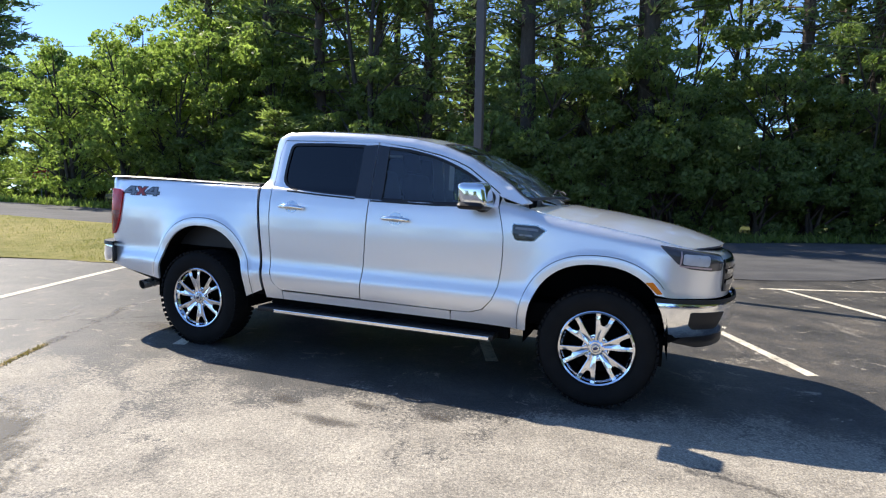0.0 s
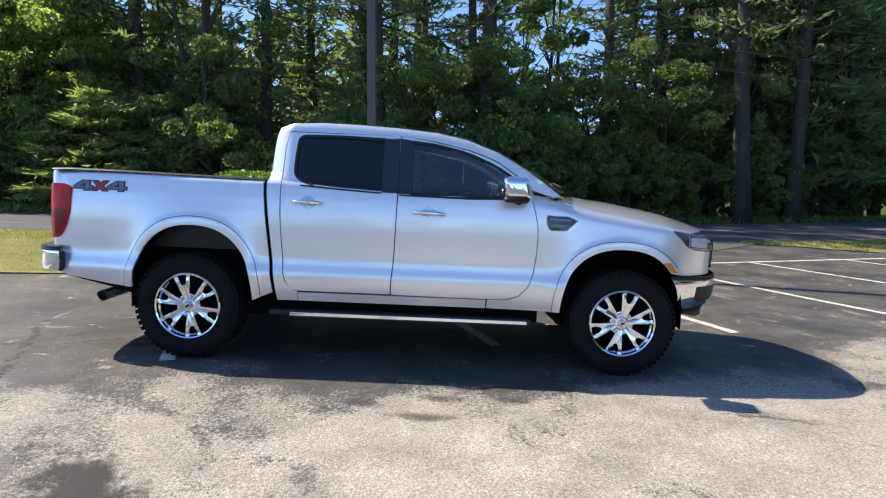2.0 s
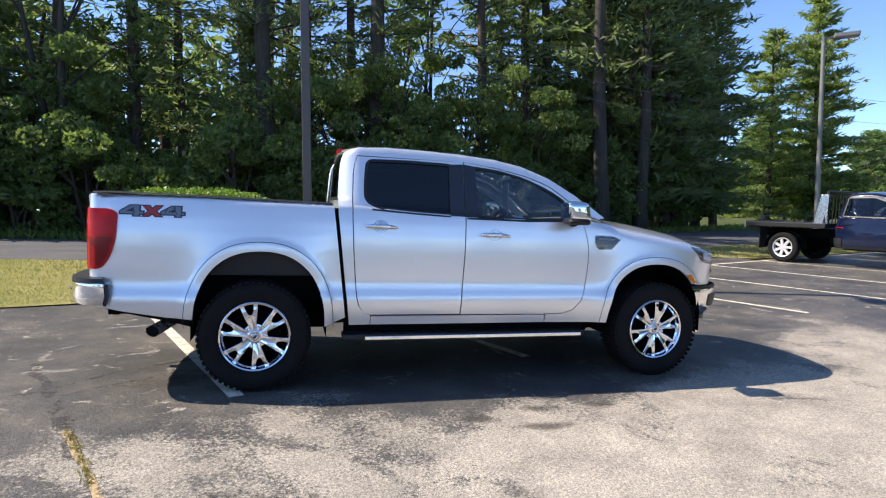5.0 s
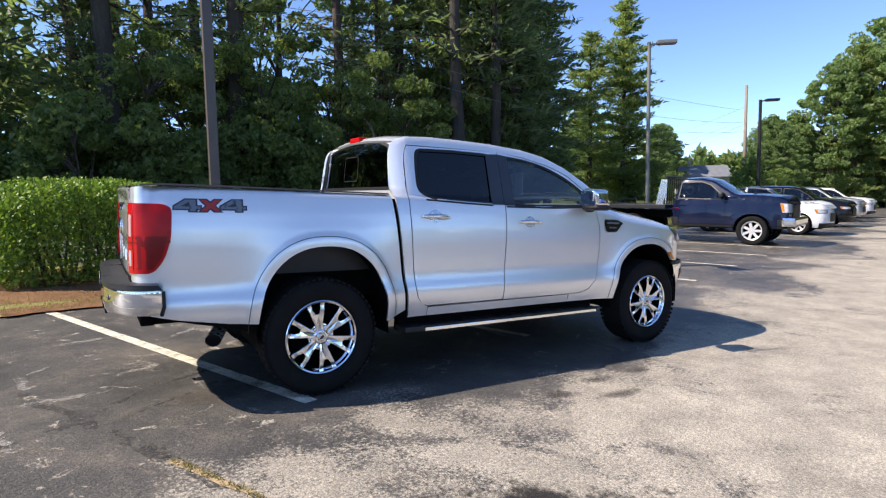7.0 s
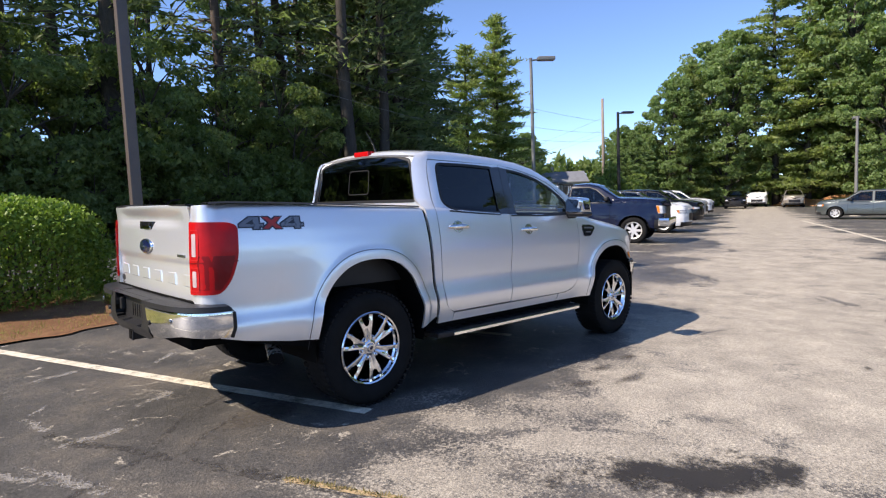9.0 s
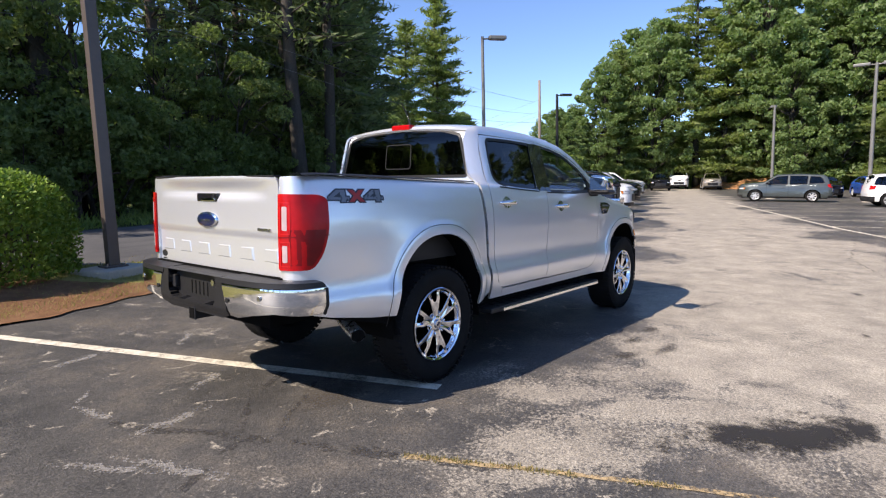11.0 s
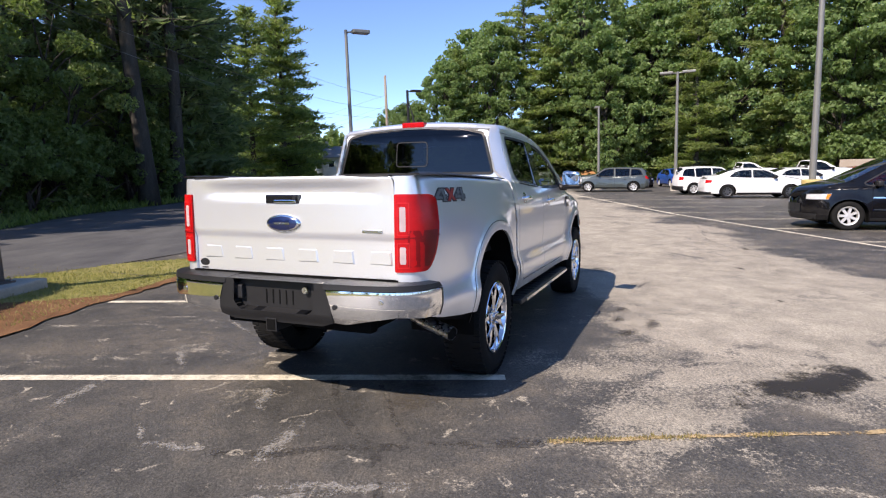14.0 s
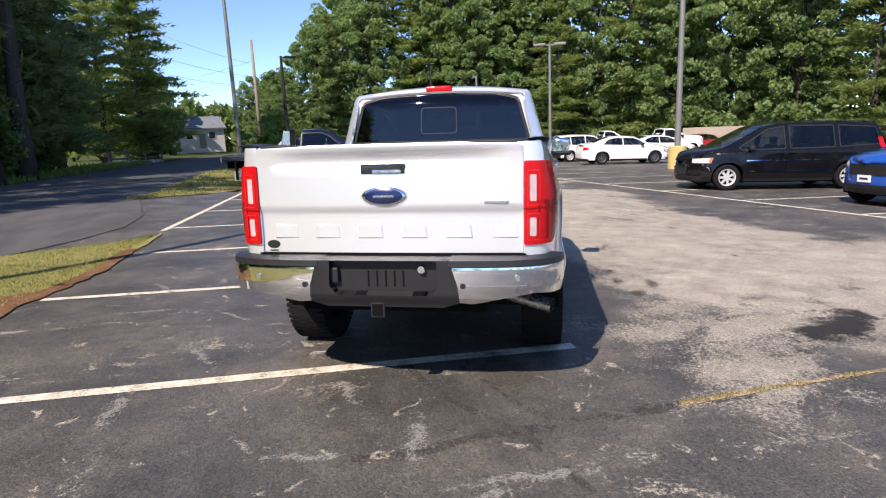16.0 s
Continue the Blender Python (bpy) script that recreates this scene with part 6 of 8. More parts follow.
    # grille and plate area
    gz0, gz1 = spec["grille"]
    bm = bmesh.new()
    gw = W * 0.52
    rows = [[bm.verts.new((plan.at(plan.p_at_width(abs(y), True))[0] + 0.012, y, z)) for y in (-gw, -gw * 0.5, 0, gw * 0.5, gw)] for z in (gz0, gz1)]
    for i in range(4):
        bm.faces.new((rows[0][i], rows[0][i + 1], rows[1][i + 1], rows[1][i]))
    part("grille", bm, M["black"], car, "dark grille")
    for row_x in spec.get("rows", ((lo + hi) * 0.5 + 0.1, (lo + hi) * 0.5 - 0.85)):
        for y in (-W * 0.42, W * 0.42):
            bm = bmesh.new()
            z0 = sill + 0.25
            box(bm, row_x - 0.05, row_x + 0.45, y - 0.24, y + 0.24, z0 - 0.05, z0 + 0.18, bevel=0.05)
            box(bm, row_x - 0.20, row_x, y - 0.24, y + 0.24, z0 + 0.05, z0 + 0.68, bevel=0.06)
            box(bm, row_x - 0.22, row_x - 0.10, y - 0.13, y + 0.13, z0 + 0.70, z0 + 0.88, bevel=0.04)
            part("seat", bm, M["seat"], car)
    part("dashboard", boxed(spec["screen"][0] + 0.25, spec["screen"][1] + 0.05, -W + 0.25, W - 0.25, belt(0) - 0.3, belt(0) - 0.02, bevel=0.06), M["black"], car)
    part("underbody", boxed(L0 + 0.3, L1 - 0.3, -W + 0.2, W - 0.2, sill - 0.04, sill + 0.25), M["dark"], car)
    return car


def ground_pose(x, y, heading):
    """Stands on the land, tilted with it along its length."""
    d = Vector((math.cos(radians(heading)), math.sin(radians(heading))))
    z = land(x, y)
    rise = math.degrees(math.atan((land(x + d.x * 1.4, y + d.y * 1.4) - land(x - d.x * 1.4, y - d.y * 1.4)) / 2.8))
    lean = math.degrees(math.atan((land(x - d.y, y + d.x) - land(x + d.y, y - d.x)) / 2.0))
    return Matrix.Translation((x, y, z)) @ Matrix.Rotation(radians(heading), 4, "Z") @ Matrix.Rotation(radians(-rise), 4, "Y") @ Matrix.Rotation(radians(lean), 4, "X")


SEDAN = dict(rear=-2.43, nose=2.43, width=1.84, axles=(-1.38, 1.45), wheel=0.33, sill=0.22, shoulder=0.80, top=[(-2.43, 0.96), (-2.30, 1.06), (-1.85, 1.10), (-1.30, 1.32), (-0.75, 1.43), (0.0, 1.44), (0.45, 1.38), (1.25, 1.02), (1.9, 0.90), (2.3, 0.78), (2.43, 0.68)], belt=[(-2.43, 0.95), (-1.9, 1.02), (0, 0.96), (1.3, 0.94), (2.43, 0.9)], glass=(-1.95, 1.25), windows=[[(-1.30, 1.05), (-1.05, 1.26), (-0.75, 1.35), (-0.30, 1.37), (-0.30, 1.01)], [(-0.22, 1.01), (-0.22, 1.37), (0.30, 1.34), (0.55, 1.25), (0.92, 1.05), (0.85, 1.0)]], seams=(-1.0, -0.26, 0.85), handles=(-0.75, 0.12), lamp_z=0.68, tail_z=(0.74, 0.92), mirror=0.72, screen=(0.42, 1.22), back=(-1.80, -1.0), grille=(0.34, 0.56), corner=0.45)
SUV = dict(rear=-2.45, nose=2.45, width=1.95, axles=(-1.48, 1.48), wheel=0.37, sill=0.27, shoulder=0.92, top=[(-2.45, 1.00), (-2.40, 1.25), (-2.25, 1.60), (-2.05, 1.70), (-1.0, 1.76), (0.0, 1.74), (0.42, 1.69), (1.05, 1.24), (1.9, 1.15), (2.3, 1.06), (2.45, 0.86)], belt=[(-2.45, 1.10), (-1.5, 1.10), (0, 1.06), (1.05, 1.12), (2.45, 1.08)], glass=(-2.40, 1.06), windows=[[(-2.10, 1.20), (-1.98, 1.50), (-1.85, 1.60), (-1.35, 1.64), (-1.30, 1.14)], [(-1.22, 1.13), (-1.25, 1.65), (-0.30, 1.67), (-0.30, 1.10)], [(-0.20, 1.10), (-0.20, 1.67), (0.35, 1.62), (0.60, 1.48), (1.0, 1.18), (0.95, 1.11)]], seams=(-1.26, -0.25, 0.92), handles=(-0.95, 0.05), lamp_z=0.84, tail_z=(0.92, 1.15), mirror=0.80, screen=(0.42, 1.24), back=(-2.41, -2.12), grille=(0.48, 0.78), corner=0.42, bump=0.16)
VAN = dict(rear=-2.57, nose=2.57, width=2.0, axles=(-1.50, 1.58), wheel=0.345, sill=0.24, shoulder=0.98, top=[(-2.57, 0.95), (-2.53, 1.30), (-2.42, 1.64), (-2.2, 1.73), (-1.0, 1.76), (0.2, 1.74), (0.65, 1.66), (1.60, 1.15), (2.1, 1.05), (2.42, 0.95), (2.53, 0.82), (2.57, 0.64)], belt=[(-2.57, 1.06), (0, 1.05), (1.4, 1.02), (2.57, 0.96)], glass=(-2.50, 1.66), windows=[[(-2.30, 1.16), (-2.22, 1.60), (-1.25, 1.66), (-1.25, 1.11)], [(-1.12, 1.10), (-1.12, 1.66), (0.0, 1.67), (0.0, 1.08)], [(0.12, 1.08), (0.12, 1.66), (0.55, 1.58), (1.30, 1.12), (1.22, 1.06)]], seams=(-1.18, 0.06, 1.12), handles=(-0.05, 0.28), lamp_z=0.80, lamp_h=0.075, lamp_back=0.12, tail_z=(0.95, 1.35), mirror=1.02, screen=(0.62, 1.58), back=(-2.53, -2.36), grille=(0.42, 0.62), corner=0.5, bump=0.14, trim=(0.50, 0.78))
COMPACT = dict(rear=-2.03, nose=2.03, width=1.80, axles=(-1.28, 1.30), wheel=0.33, sill=0.25, shoulder=0.86, top=[(-2.03, 0.95), (-1.98, 1.25), (-1.85, 1.48), (-1.6, 1.55), (-0.4, 1.57), (0.3, 1.52), (0.55, 1.44), (1.0, 1.12), (1.5, 1.03), (1.85, 0.95), (2.03, 0.78)], belt=[(-2.03, 1.05), (0, 1.0), (1.1, 1.0), (2.03, 0.95)], glass=(-1.95, 1.05), windows=[[(-1.75, 1.10), (-1.68, 1.42), (-1.0, 1.46), (-0.98, 1.06)], [(-0.90, 1.05), (-0.90, 1.46), (-0.10, 1.47), (-0.10, 1.03)], [(0.0, 1.03), (0.0, 1.46), (0.35, 1.42), (0.75, 1.13), (0.70, 1.04)]], seams=(-0.94, -0.05, 0.75), handles=(-0.6, 0.2), lamp_z=0.84, tail_z=(0.82, 1.05), mirror=0.62, screen=(0.50, 1.0), back=(-1.98, -1.72), grille=(0.62, 0.84), corner=0.38, bump=0.18)
CAB = dict(rear=-0.55, nose=2.75, width=2.0, axles=(-1.70, 1.78), wheel=0.41, sill=0.48, shoulder=1.12, top=[(-0.55, 1.30), (-0.52, 1.55), (-0.42, 1.80), (-0.25, 1.88), (0.3, 1.90), (0.65, 1.82), (1.30, 1.42), (2.0, 1.40), (2.5, 1.35), (2.69, 1.26), (2.75, 1.0)], belt=[(-0.55, 1.30), (0.5, 1.28), (1.3, 1.36), (2.75, 1.36)], glass=(-0.52, 1.36), windows=[[(-0.30, 1.30), (-0.28, 1.78), (0.35, 1.79), (0.60, 1.70), (1.05, 1.32), (1.0, 1.28)]], seams=(-0.35, 1.05), handles=(-0.12,), lamp_z=1.06, lamp_h=0.13, lamp_back=0.14, rows=(-0.2,), tail_z=(1.0, 1.02), mirror=0.95, screen=(0.62, 1.28), back=(-0.51, -0.38), grille=(0.78, 1.14), corner=0.17, bump=0.26)

P_NAVY = car_paint("navy_paint", (0.005, 0.009, 0.030), 0.0, 0.22, 0.55)
P_WHITE = car_paint("white_paint", (0.80, 0.80, 0.79), 0.0, 0.35)
P_BLACK = car_paint("black_paint", (0.005, 0.005, 0.006), 0.0, 0.18, 0.55)
P_GREY = car_paint("grey_green_paint", (0.075, 0.090, 0.088), 0.4, 0.3)
P_TAN = car_paint("tan_paint", (0.30, 0.27, 0.23), 0.5, 0.35)
P_BLUE = car_paint("blue_paint", (0.010, 0.085, 0.42), 0.2, 0.3)
P_RED = car_paint("red_paint", (0.35, 0.012, 0.015), 0.1, 0.3)
P_SILVER = car_paint("pale_silver_paint", (0.55, 0.56, 0.57), 0.5, 0.35)


def pickup(name, label, paint, at, tray, **change):
    """A single-cab pickup: the shared cab with either a box or a flat deck behind it."""
    spec = dict(CAB, **change)
    car = make_car(name, label, "pickup truck", paint, at, spec, "wheel_silver")
    if tray == "flat":
        deck = part("flat_deck", boxed(-2.74, -0.62, -1.05, 1.05, 0.98, 1.10, bevel=0.01), M["black"], car, "black steel flat deck")
        part("deck_edge", boxed(-2.76, -2.72, -1.06, 1.06, 0.92, 1.12), M["pole_grey"], deck)
        bm = bmesh.new()
        for y in (-0.95, 0.95):
            tube(bm, [(-0.68, y, 1.10), (-0.66, y * 0.9, 1.95)], 0.045, 8)
        tube(bm, [(-0.66, -0.86, 1.93), (-0.66, 0.86, 1.93)], 0.04, 8)
        part("rack_frame", bm, M["black"], deck, "black headache rack")
        for k in range(9):
            y = -0.75 + k * 0.1875
            part("rack_bar", tubed([(-0.67, y, 1.10), (-0.66, y, 1.92)], 0.014, 6), M["black"], deck)
        for y in (-0.35, 0.35):
            part("frame_rail", boxed(-2.7, 0.2, y - 0.05, y + 0.05, 0.70, 0.92), M["dark"], deck)
        for y in (-0.97, 0.93):
            bm = boxed(-0.95, -0.62, y, y + 0.04, 1.10, 1.86, bevel=0.01)
            for v in bm.verts:
                v.co.x += 0.20 * (v.co.z - 1.10) * (1 if v.co.x < -0.8 else 0.1)
            part("rack_plate", bm, M["satin"], deck, "bright aluminium side plate of the rack")
        part("mud_flap", boxed(-2.35, -2.33, -1.0, -0.62, 0.35, 0.95), M["black"], deck)
        part("mud_flap", boxed(-2.35, -2.33, 0.62, 1.0, 0.35, 0.95), M["black"], deck)
        part("front_guard", boxed(2.50, 2.84, -1.01, 1.01, 0.54, 0.80, bevel=0.07), M["chrome"], car, "chrome front bumper")
    else:
        for s in (-1, 1):
            y0, y1 = sorted((s * 0.86, s * 0.98))
            bm = bmesh.new()
            box(bm, -2.80, -0.60, y0, y1, 0.92, 1.28, bevel=0.03)
            box(bm, -2.80, -2.18, y0, y1, 0.55, 0.95, bevel=0.03)
            box(bm, -1.22, -0.60, y0, y1, 0.55, 0.95, bevel=0.03)
            part("box_side", bm, paint, car)
        part("box_floor", boxed(-2.75, -0.62, -0.88, 0.88, 0.80, 0.86), M["dark"], car)
        gt = part("tailgate", boxed(-2.84, -2.78, -0.92, 0.92, 0.72, 1.27, bevel=0.02), paint, car)
        for s in (-1, 1):
            part("tail_lamp", boxed(-2.86, -2.80, s * 0.93 - 0.05, s * 0.93 + 0.05, 0.86, 1.16, bevel=0.01), M["red_lens"], car)
        part("rear_bumper", boxed(-2.98, -2.82, -0.95, 0.95, 0.55, 0.70, bevel=0.03), M["chrome"], car)
    return car


pickup("pickup_truck", "navy blue flatbed pickup truck with chrome bumper and black deck", P_NAVY, ground_pose(13.3, 6.75, -72), "flat")
ROW = "vehicles parked along the bays"
make_car("car", "white car with dark windows parked beside a dark SUV", "car", P_WHITE, ground_pose(18.6, 7.9, -72), dict(SUV, top=[(a, b - 0.12 if b > 1.2 else b) for a, b in SUV["top"]]), group=ROW)
make_car("suv", "black SUV with dark windows parked in the row", "SUV", P_BLACK, ground_pose(24.6, 9.8, -72), SUV, group=ROW)
make_car("suv", "pale silver SUV parked in the row", "SUV", P_SILVER, ground_pose(30.3, 11.8, -72), dict(SUV, bump_mat=M["satin"]), group=ROW)
make_car("suv", "white SUV with bright wheels parked in the row", "SUV", P_WHITE, ground_pose(35.7, 13.5, -72), SUV, group=ROW)
make_car("suv", "dark SUV facing the lot before the trees", "SUV", P_BLACK, ground_pose(57.6, 17.0, 198), SUV)
make_car("van", "white van with a roof rack facing the lot", "van", P_WHITE, ground_pose(66.0, 17.7, 198) @ Matrix.Diagonal((1.0, 1.05, 1.32, 1.0)), dict(VAN, trim=None))
make_car("suv", "tan SUV facing the lot before a dirt bank", "SUV", P_TAN, ground_pose(64.0, 13.6, 198), SUV)
make_car("suv", "grey-green crossover SUV with silver wheels", "SUV", P_GREY, ground_pose(34.6, 2.35, 98) @ Matrix.Diagonal((0.94, 0.95, 0.90, 1)), dict(SUV, rear=-2.58, nose=2.58, axles=(-1.5, 1.52)))
make_car("suv", "white SUV with dark lower trim", "SUV", P_WHITE, ground_pose(31.2, -3.6, -74) @ Matrix.Diagonal((0.88, 0.92, 0.89, 1)), dict(SUV, rear=-2.31, nose=2.31, axles=(-1.36, 1.36), bump=0.28))
make_car("sedan", "white sedan with dark alloy wheels", "sedan", P_WHITE, ground_pose(27.35, -5.3, -78), SEDAN, "dark_wheel")
make_car("minivan", "black minivan with bright side mouldings", "minivan", P_BLACK, ground_pose(12.01, -7.22, 95), VAN, "wheel_silver")
mini = make_car("compact_car", "bright blue compact car with a plain front plate", "compact car", P_BLUE, ground_pose(7.82, -9.15, 106), COMPACT, "wheel_silver")
part("number_plate", boxed(2.03, 2.045, -0.16, 0.16, 0.48, 0.62, bevel=0.004), M["paper"], mini, "plain white front plate")
part("plate_bar", boxed(2.044, 2.048, -0.10, 0.10, 0.53, 0.57), M["badge_blue"], mini)
pickup("pickup_truck", "white pickup truck with a box behind the cab", P_WHITE, ground_pose(38.6, -9.6, -72), "box")
pickup("pickup_truck", "white pickup truck parked before green brush", P_WHITE, ground_pose(48.5, -6.6, -72), "box")
make_car("car", "white sedan behind the light pole", "car", P_WHITE, ground_pose(33.2, -8.2, -72), SEDAN)
make_car("car", "red car before the tan wall", "car", P_RED, ground_pose(42.0, -13.2, 198), SEDAN)
make_car("car", "black car before the tan wall", "car", P_BLACK, ground_pose(43.5, -10.9, 198), SEDAN)
make_car("car", "dark car parked beyond the crossover", "car", P_BLACK, ground_pose(44.0, 1.4, 198), SEDAN)
make_car("car", "blue car parked beyond the crossover", "car", P_BLUE, ground_pose(44.5, -1.6, 198), SEDAN)


# ---------------------------------------------------------------- trees, hedge, grass
RNG = np.random.default_rng(5)


def leaf_mesh(name, centres, sizes, mat, along=None, slim=1.0, bend=0.25, up=0.0, corners=3):
    """Many small leaves at the given centres; along gives them a main direction."""
    n = len(centres)
    c = np.asarray(centres, float)
    d = RNG.normal(size=(n, 3))
    if along is not None:
        d = d * 0.55 + np.asarray(along, float)
    d /= np.linalg.norm(d, axis=1)[:, None] + 1e-9
    e = RNG.normal(size=(n, 3))
    e[:, 2] *= 1 - up
    e -= (e * d).sum(1)[:, None] * d
    e /= np.linalg.norm(e, axis=1)[:, None] + 1e-9
    nn = np.cross(d, e)
    s = np.asarray(sizes, float)[:, None]
    a, b = d * s, e * s * slim
    if corners == 4:
        v = np.stack([c - a, c + b + nn * s * bend * 0.3, c + a, c - b + nn * s * bend * 0.3], 1)
    else:
        v = np.stack([c - a + b * 0.7, c + a + nn * s * bend * 0.3, c - a * 0.35 - b], 1)
    v = v.reshape(-1, 3)
    me = bpy.data.meshes.new(name)
    k = corners
    me.vertices.add(k * n)
    me.vertices.foreach_set("co", v.ravel())
    me.loops.add(k * n)
    me.loops.foreach_set("vertex_index", np.arange(k * n, dtype=np.int32))
    me.polygons.add(n)
    me.polygons.foreach_set("loop_start", np.arange(0, k * n, k, dtype=np.int32))
    me.update(calc_edges=True)
    me.materials.append(mat)
    return me


def pine(height, bare, spread, mat, bark, label, dense=1.0, leaf=0.24, whorl_gap=0.62, tufts=16):
    """A white pine: straight trunk, whorls of level limbs with plates of needle tufts."""
    tree = empty("pine_tree", label=label, category="tree")
    bm = bmesh.new()
    r0 = height * 0.0125 + 0.03
    lean = RNG.normal(size=2) * 0.012
    trunk_pts = [(lean[0] * z + 0.05 * math.sin(z * 0.7), lean[1] * z + 0.05 * math.cos(z * 0.5), z) for z in np.linspace(0, height, 12)]
    tube(bm, trunk_pts, [max(0.02, r0 * (1 - z / height) ** 0.8 + 0.015) * (1.25 if z == 0 else 1) for z in np.linspace(0, height, 12)], 9)
    cs, ss, al = [], [], []
    z = bare
    while z < height - 0.3:
        f = (z - bare) / (height - bare)
        reach = spread * (0.55 + 0.45 * math.sin(min(1, f * 2.2 + 0.25) * math.pi / 2)) * (1 - f) ** 0.75 + 0.35
        for k in range(int(RNG.integers(4, 7))):
            a = RNG.uniform(0, math.tau)
            L = reach * RNG.uniform(0.55, 1.15)
            rise = RNG.uniform(-0.10, 0.22) + 0.35 * f
            base = Vector((lean[0] * z, lean[1] * z, z + RNG.uniform(-0.2, 0.2)))
            way = Vector((math.cos(a), math.sin(a), rise))
            tip = base + way * L - Vector((0, 0, 0.06 * L * L / max(1, spread)))
            tube(bm, [base, base.lerp(tip, 0.5) + Vector((0, 0, 0.04 * L)), tip], [0.02 + 0.012 * L, 0.014 + 0.005 * L, 0.006], 4, cap=False)
            m = max(3, int(L / 0.30 * dense))
            for q in range(m):
                t = 0.25 + 0.8 * (q + RNG.uniform(0, 1)) / m
                p = base.lerp(tip, t) + Vector((0, 0, 0.04 * L * (1 - abs(2 * t - 1))))
                w = 0.13 + 0.10 * L * (1 - abs(t - 0.55))
                for _ in range(int(tufts * dense)):
                    o = RNG.normal(size=3) * (w, w, 0.07)
                    cs.append((p.x + o[0], p.y + o[1], p.z + o[2]))
                    ss.append(leaf * RNG.uniform(0.6, 1.25))
                    al.append((way.x * 0.8 + o[0] * 1.5, way.y * 0.8 + o[1] * 1.5, 0.25))
        z += whorl_gap * RNG.uniform(0.7, 1.3)
    for k in range(int(bare / 0.9)):
        a, zz = RNG.uniform(0, math.tau), RNG.uniform(1.5, max(1.6, bare))
        L = RNG.uniform(0.4, 1.5)
        tube(bm, [(0, 0, zz), (math.cos(a) * L, math.sin(a) * L, zz + RNG.uniform(-0.2, 0.1))], [0.022, 0.006], 4, cap=False)
    part("trunk", bm, bark, tree, "", True)
    crown = new("crown", leaf_mesh("crown", cs, ss, mat, al, 0.30, 0.6))
    crown.parent = tree
    return tree


def broadleaf(height, bare, spread, mat, bark, label, blobs=46, per=95, leaf=0.17, stems=1, clump=0.16):
    """A leafy tree: trunk, forking limbs and a crown of many leaf clumps."""
    tree = empty("broadleaf_tree", label=label, category="tree")
    bm = bmesh.new()
    cs, ss, al = [], [], []
    for s in range(stems):
        lean = RNG.normal(size=2) * (0.05 if stems == 1 else 0.16)
        top = height * RNG.uniform(0.85, 1.0)
        r0 = height * 0.011 + 0.03
        pts = [(lean[0] * z + 0.12 * math.sin(z * 0.6 + s), lean[1] * z + 0.12 * math.cos(z * 0.45 + s), z) for z in np.linspace(0, top * 0.92, 9)]
        tube(bm, pts, [max(0.015, r0 * (1 - i / 8.6)) for i in range(9)], 8)
        for b in range(blobs // stems):
            f = RNG.uniform(0, 1) ** 0.85
            z = bare + (top - bare) * f
            i = min(7, int(z / (top * 0.92) * 8))
            base = Vector(pts[max(0, i - 1)])
            a = RNG.uniform(0, math.tau)
            env = spread * (math.sin(math.pi * (0.12 + 0.83 * f)) ** 0.7)
            R = env * RNG.uniform(0.25, 1.0)
            c = Vector((pts[i][0] + math.cos(a) * R, pts[i][1] + math.sin(a) * R, z + RNG.uniform(-0.3, 0.4)))
            if b % 2 == 0:
                tube(bm, [base, base.lerp(c, 0.55) + Vector((0, 0, 0.25)), c], [0.05, 0.03, 0.008], 5, cap=False)
            rr = RNG.uniform(0.45, 1.0) * (0.35 + clump * spread)
            m = int(per * RNG.uniform(0.7, 1.3))
            o = RNG.normal(size=(m, 3))
            o *= (rr * RNG.uniform(0.5, 1.0, size=(m, 1)) ** 0.4) / (np.linalg.norm(o, axis=1)[:, None] + 1e-9)
            o[:, 2] *= 0.62
            for q in o:
                cs.append((c.x + q[0], c.y + q[1], c.z + q[2]))
                ss.append(leaf * RNG.uniform(0.55, 1.3))
                al.append((q[0] * 0.5, q[1] * 0.5, -0.35))
    part("trunk", bm, bark, tree, "", True)
    crown = new("crown", leaf_mesh("crown", cs, ss, mat, al, 0.85, 0.35))
    crown.parent = tree
    return tree


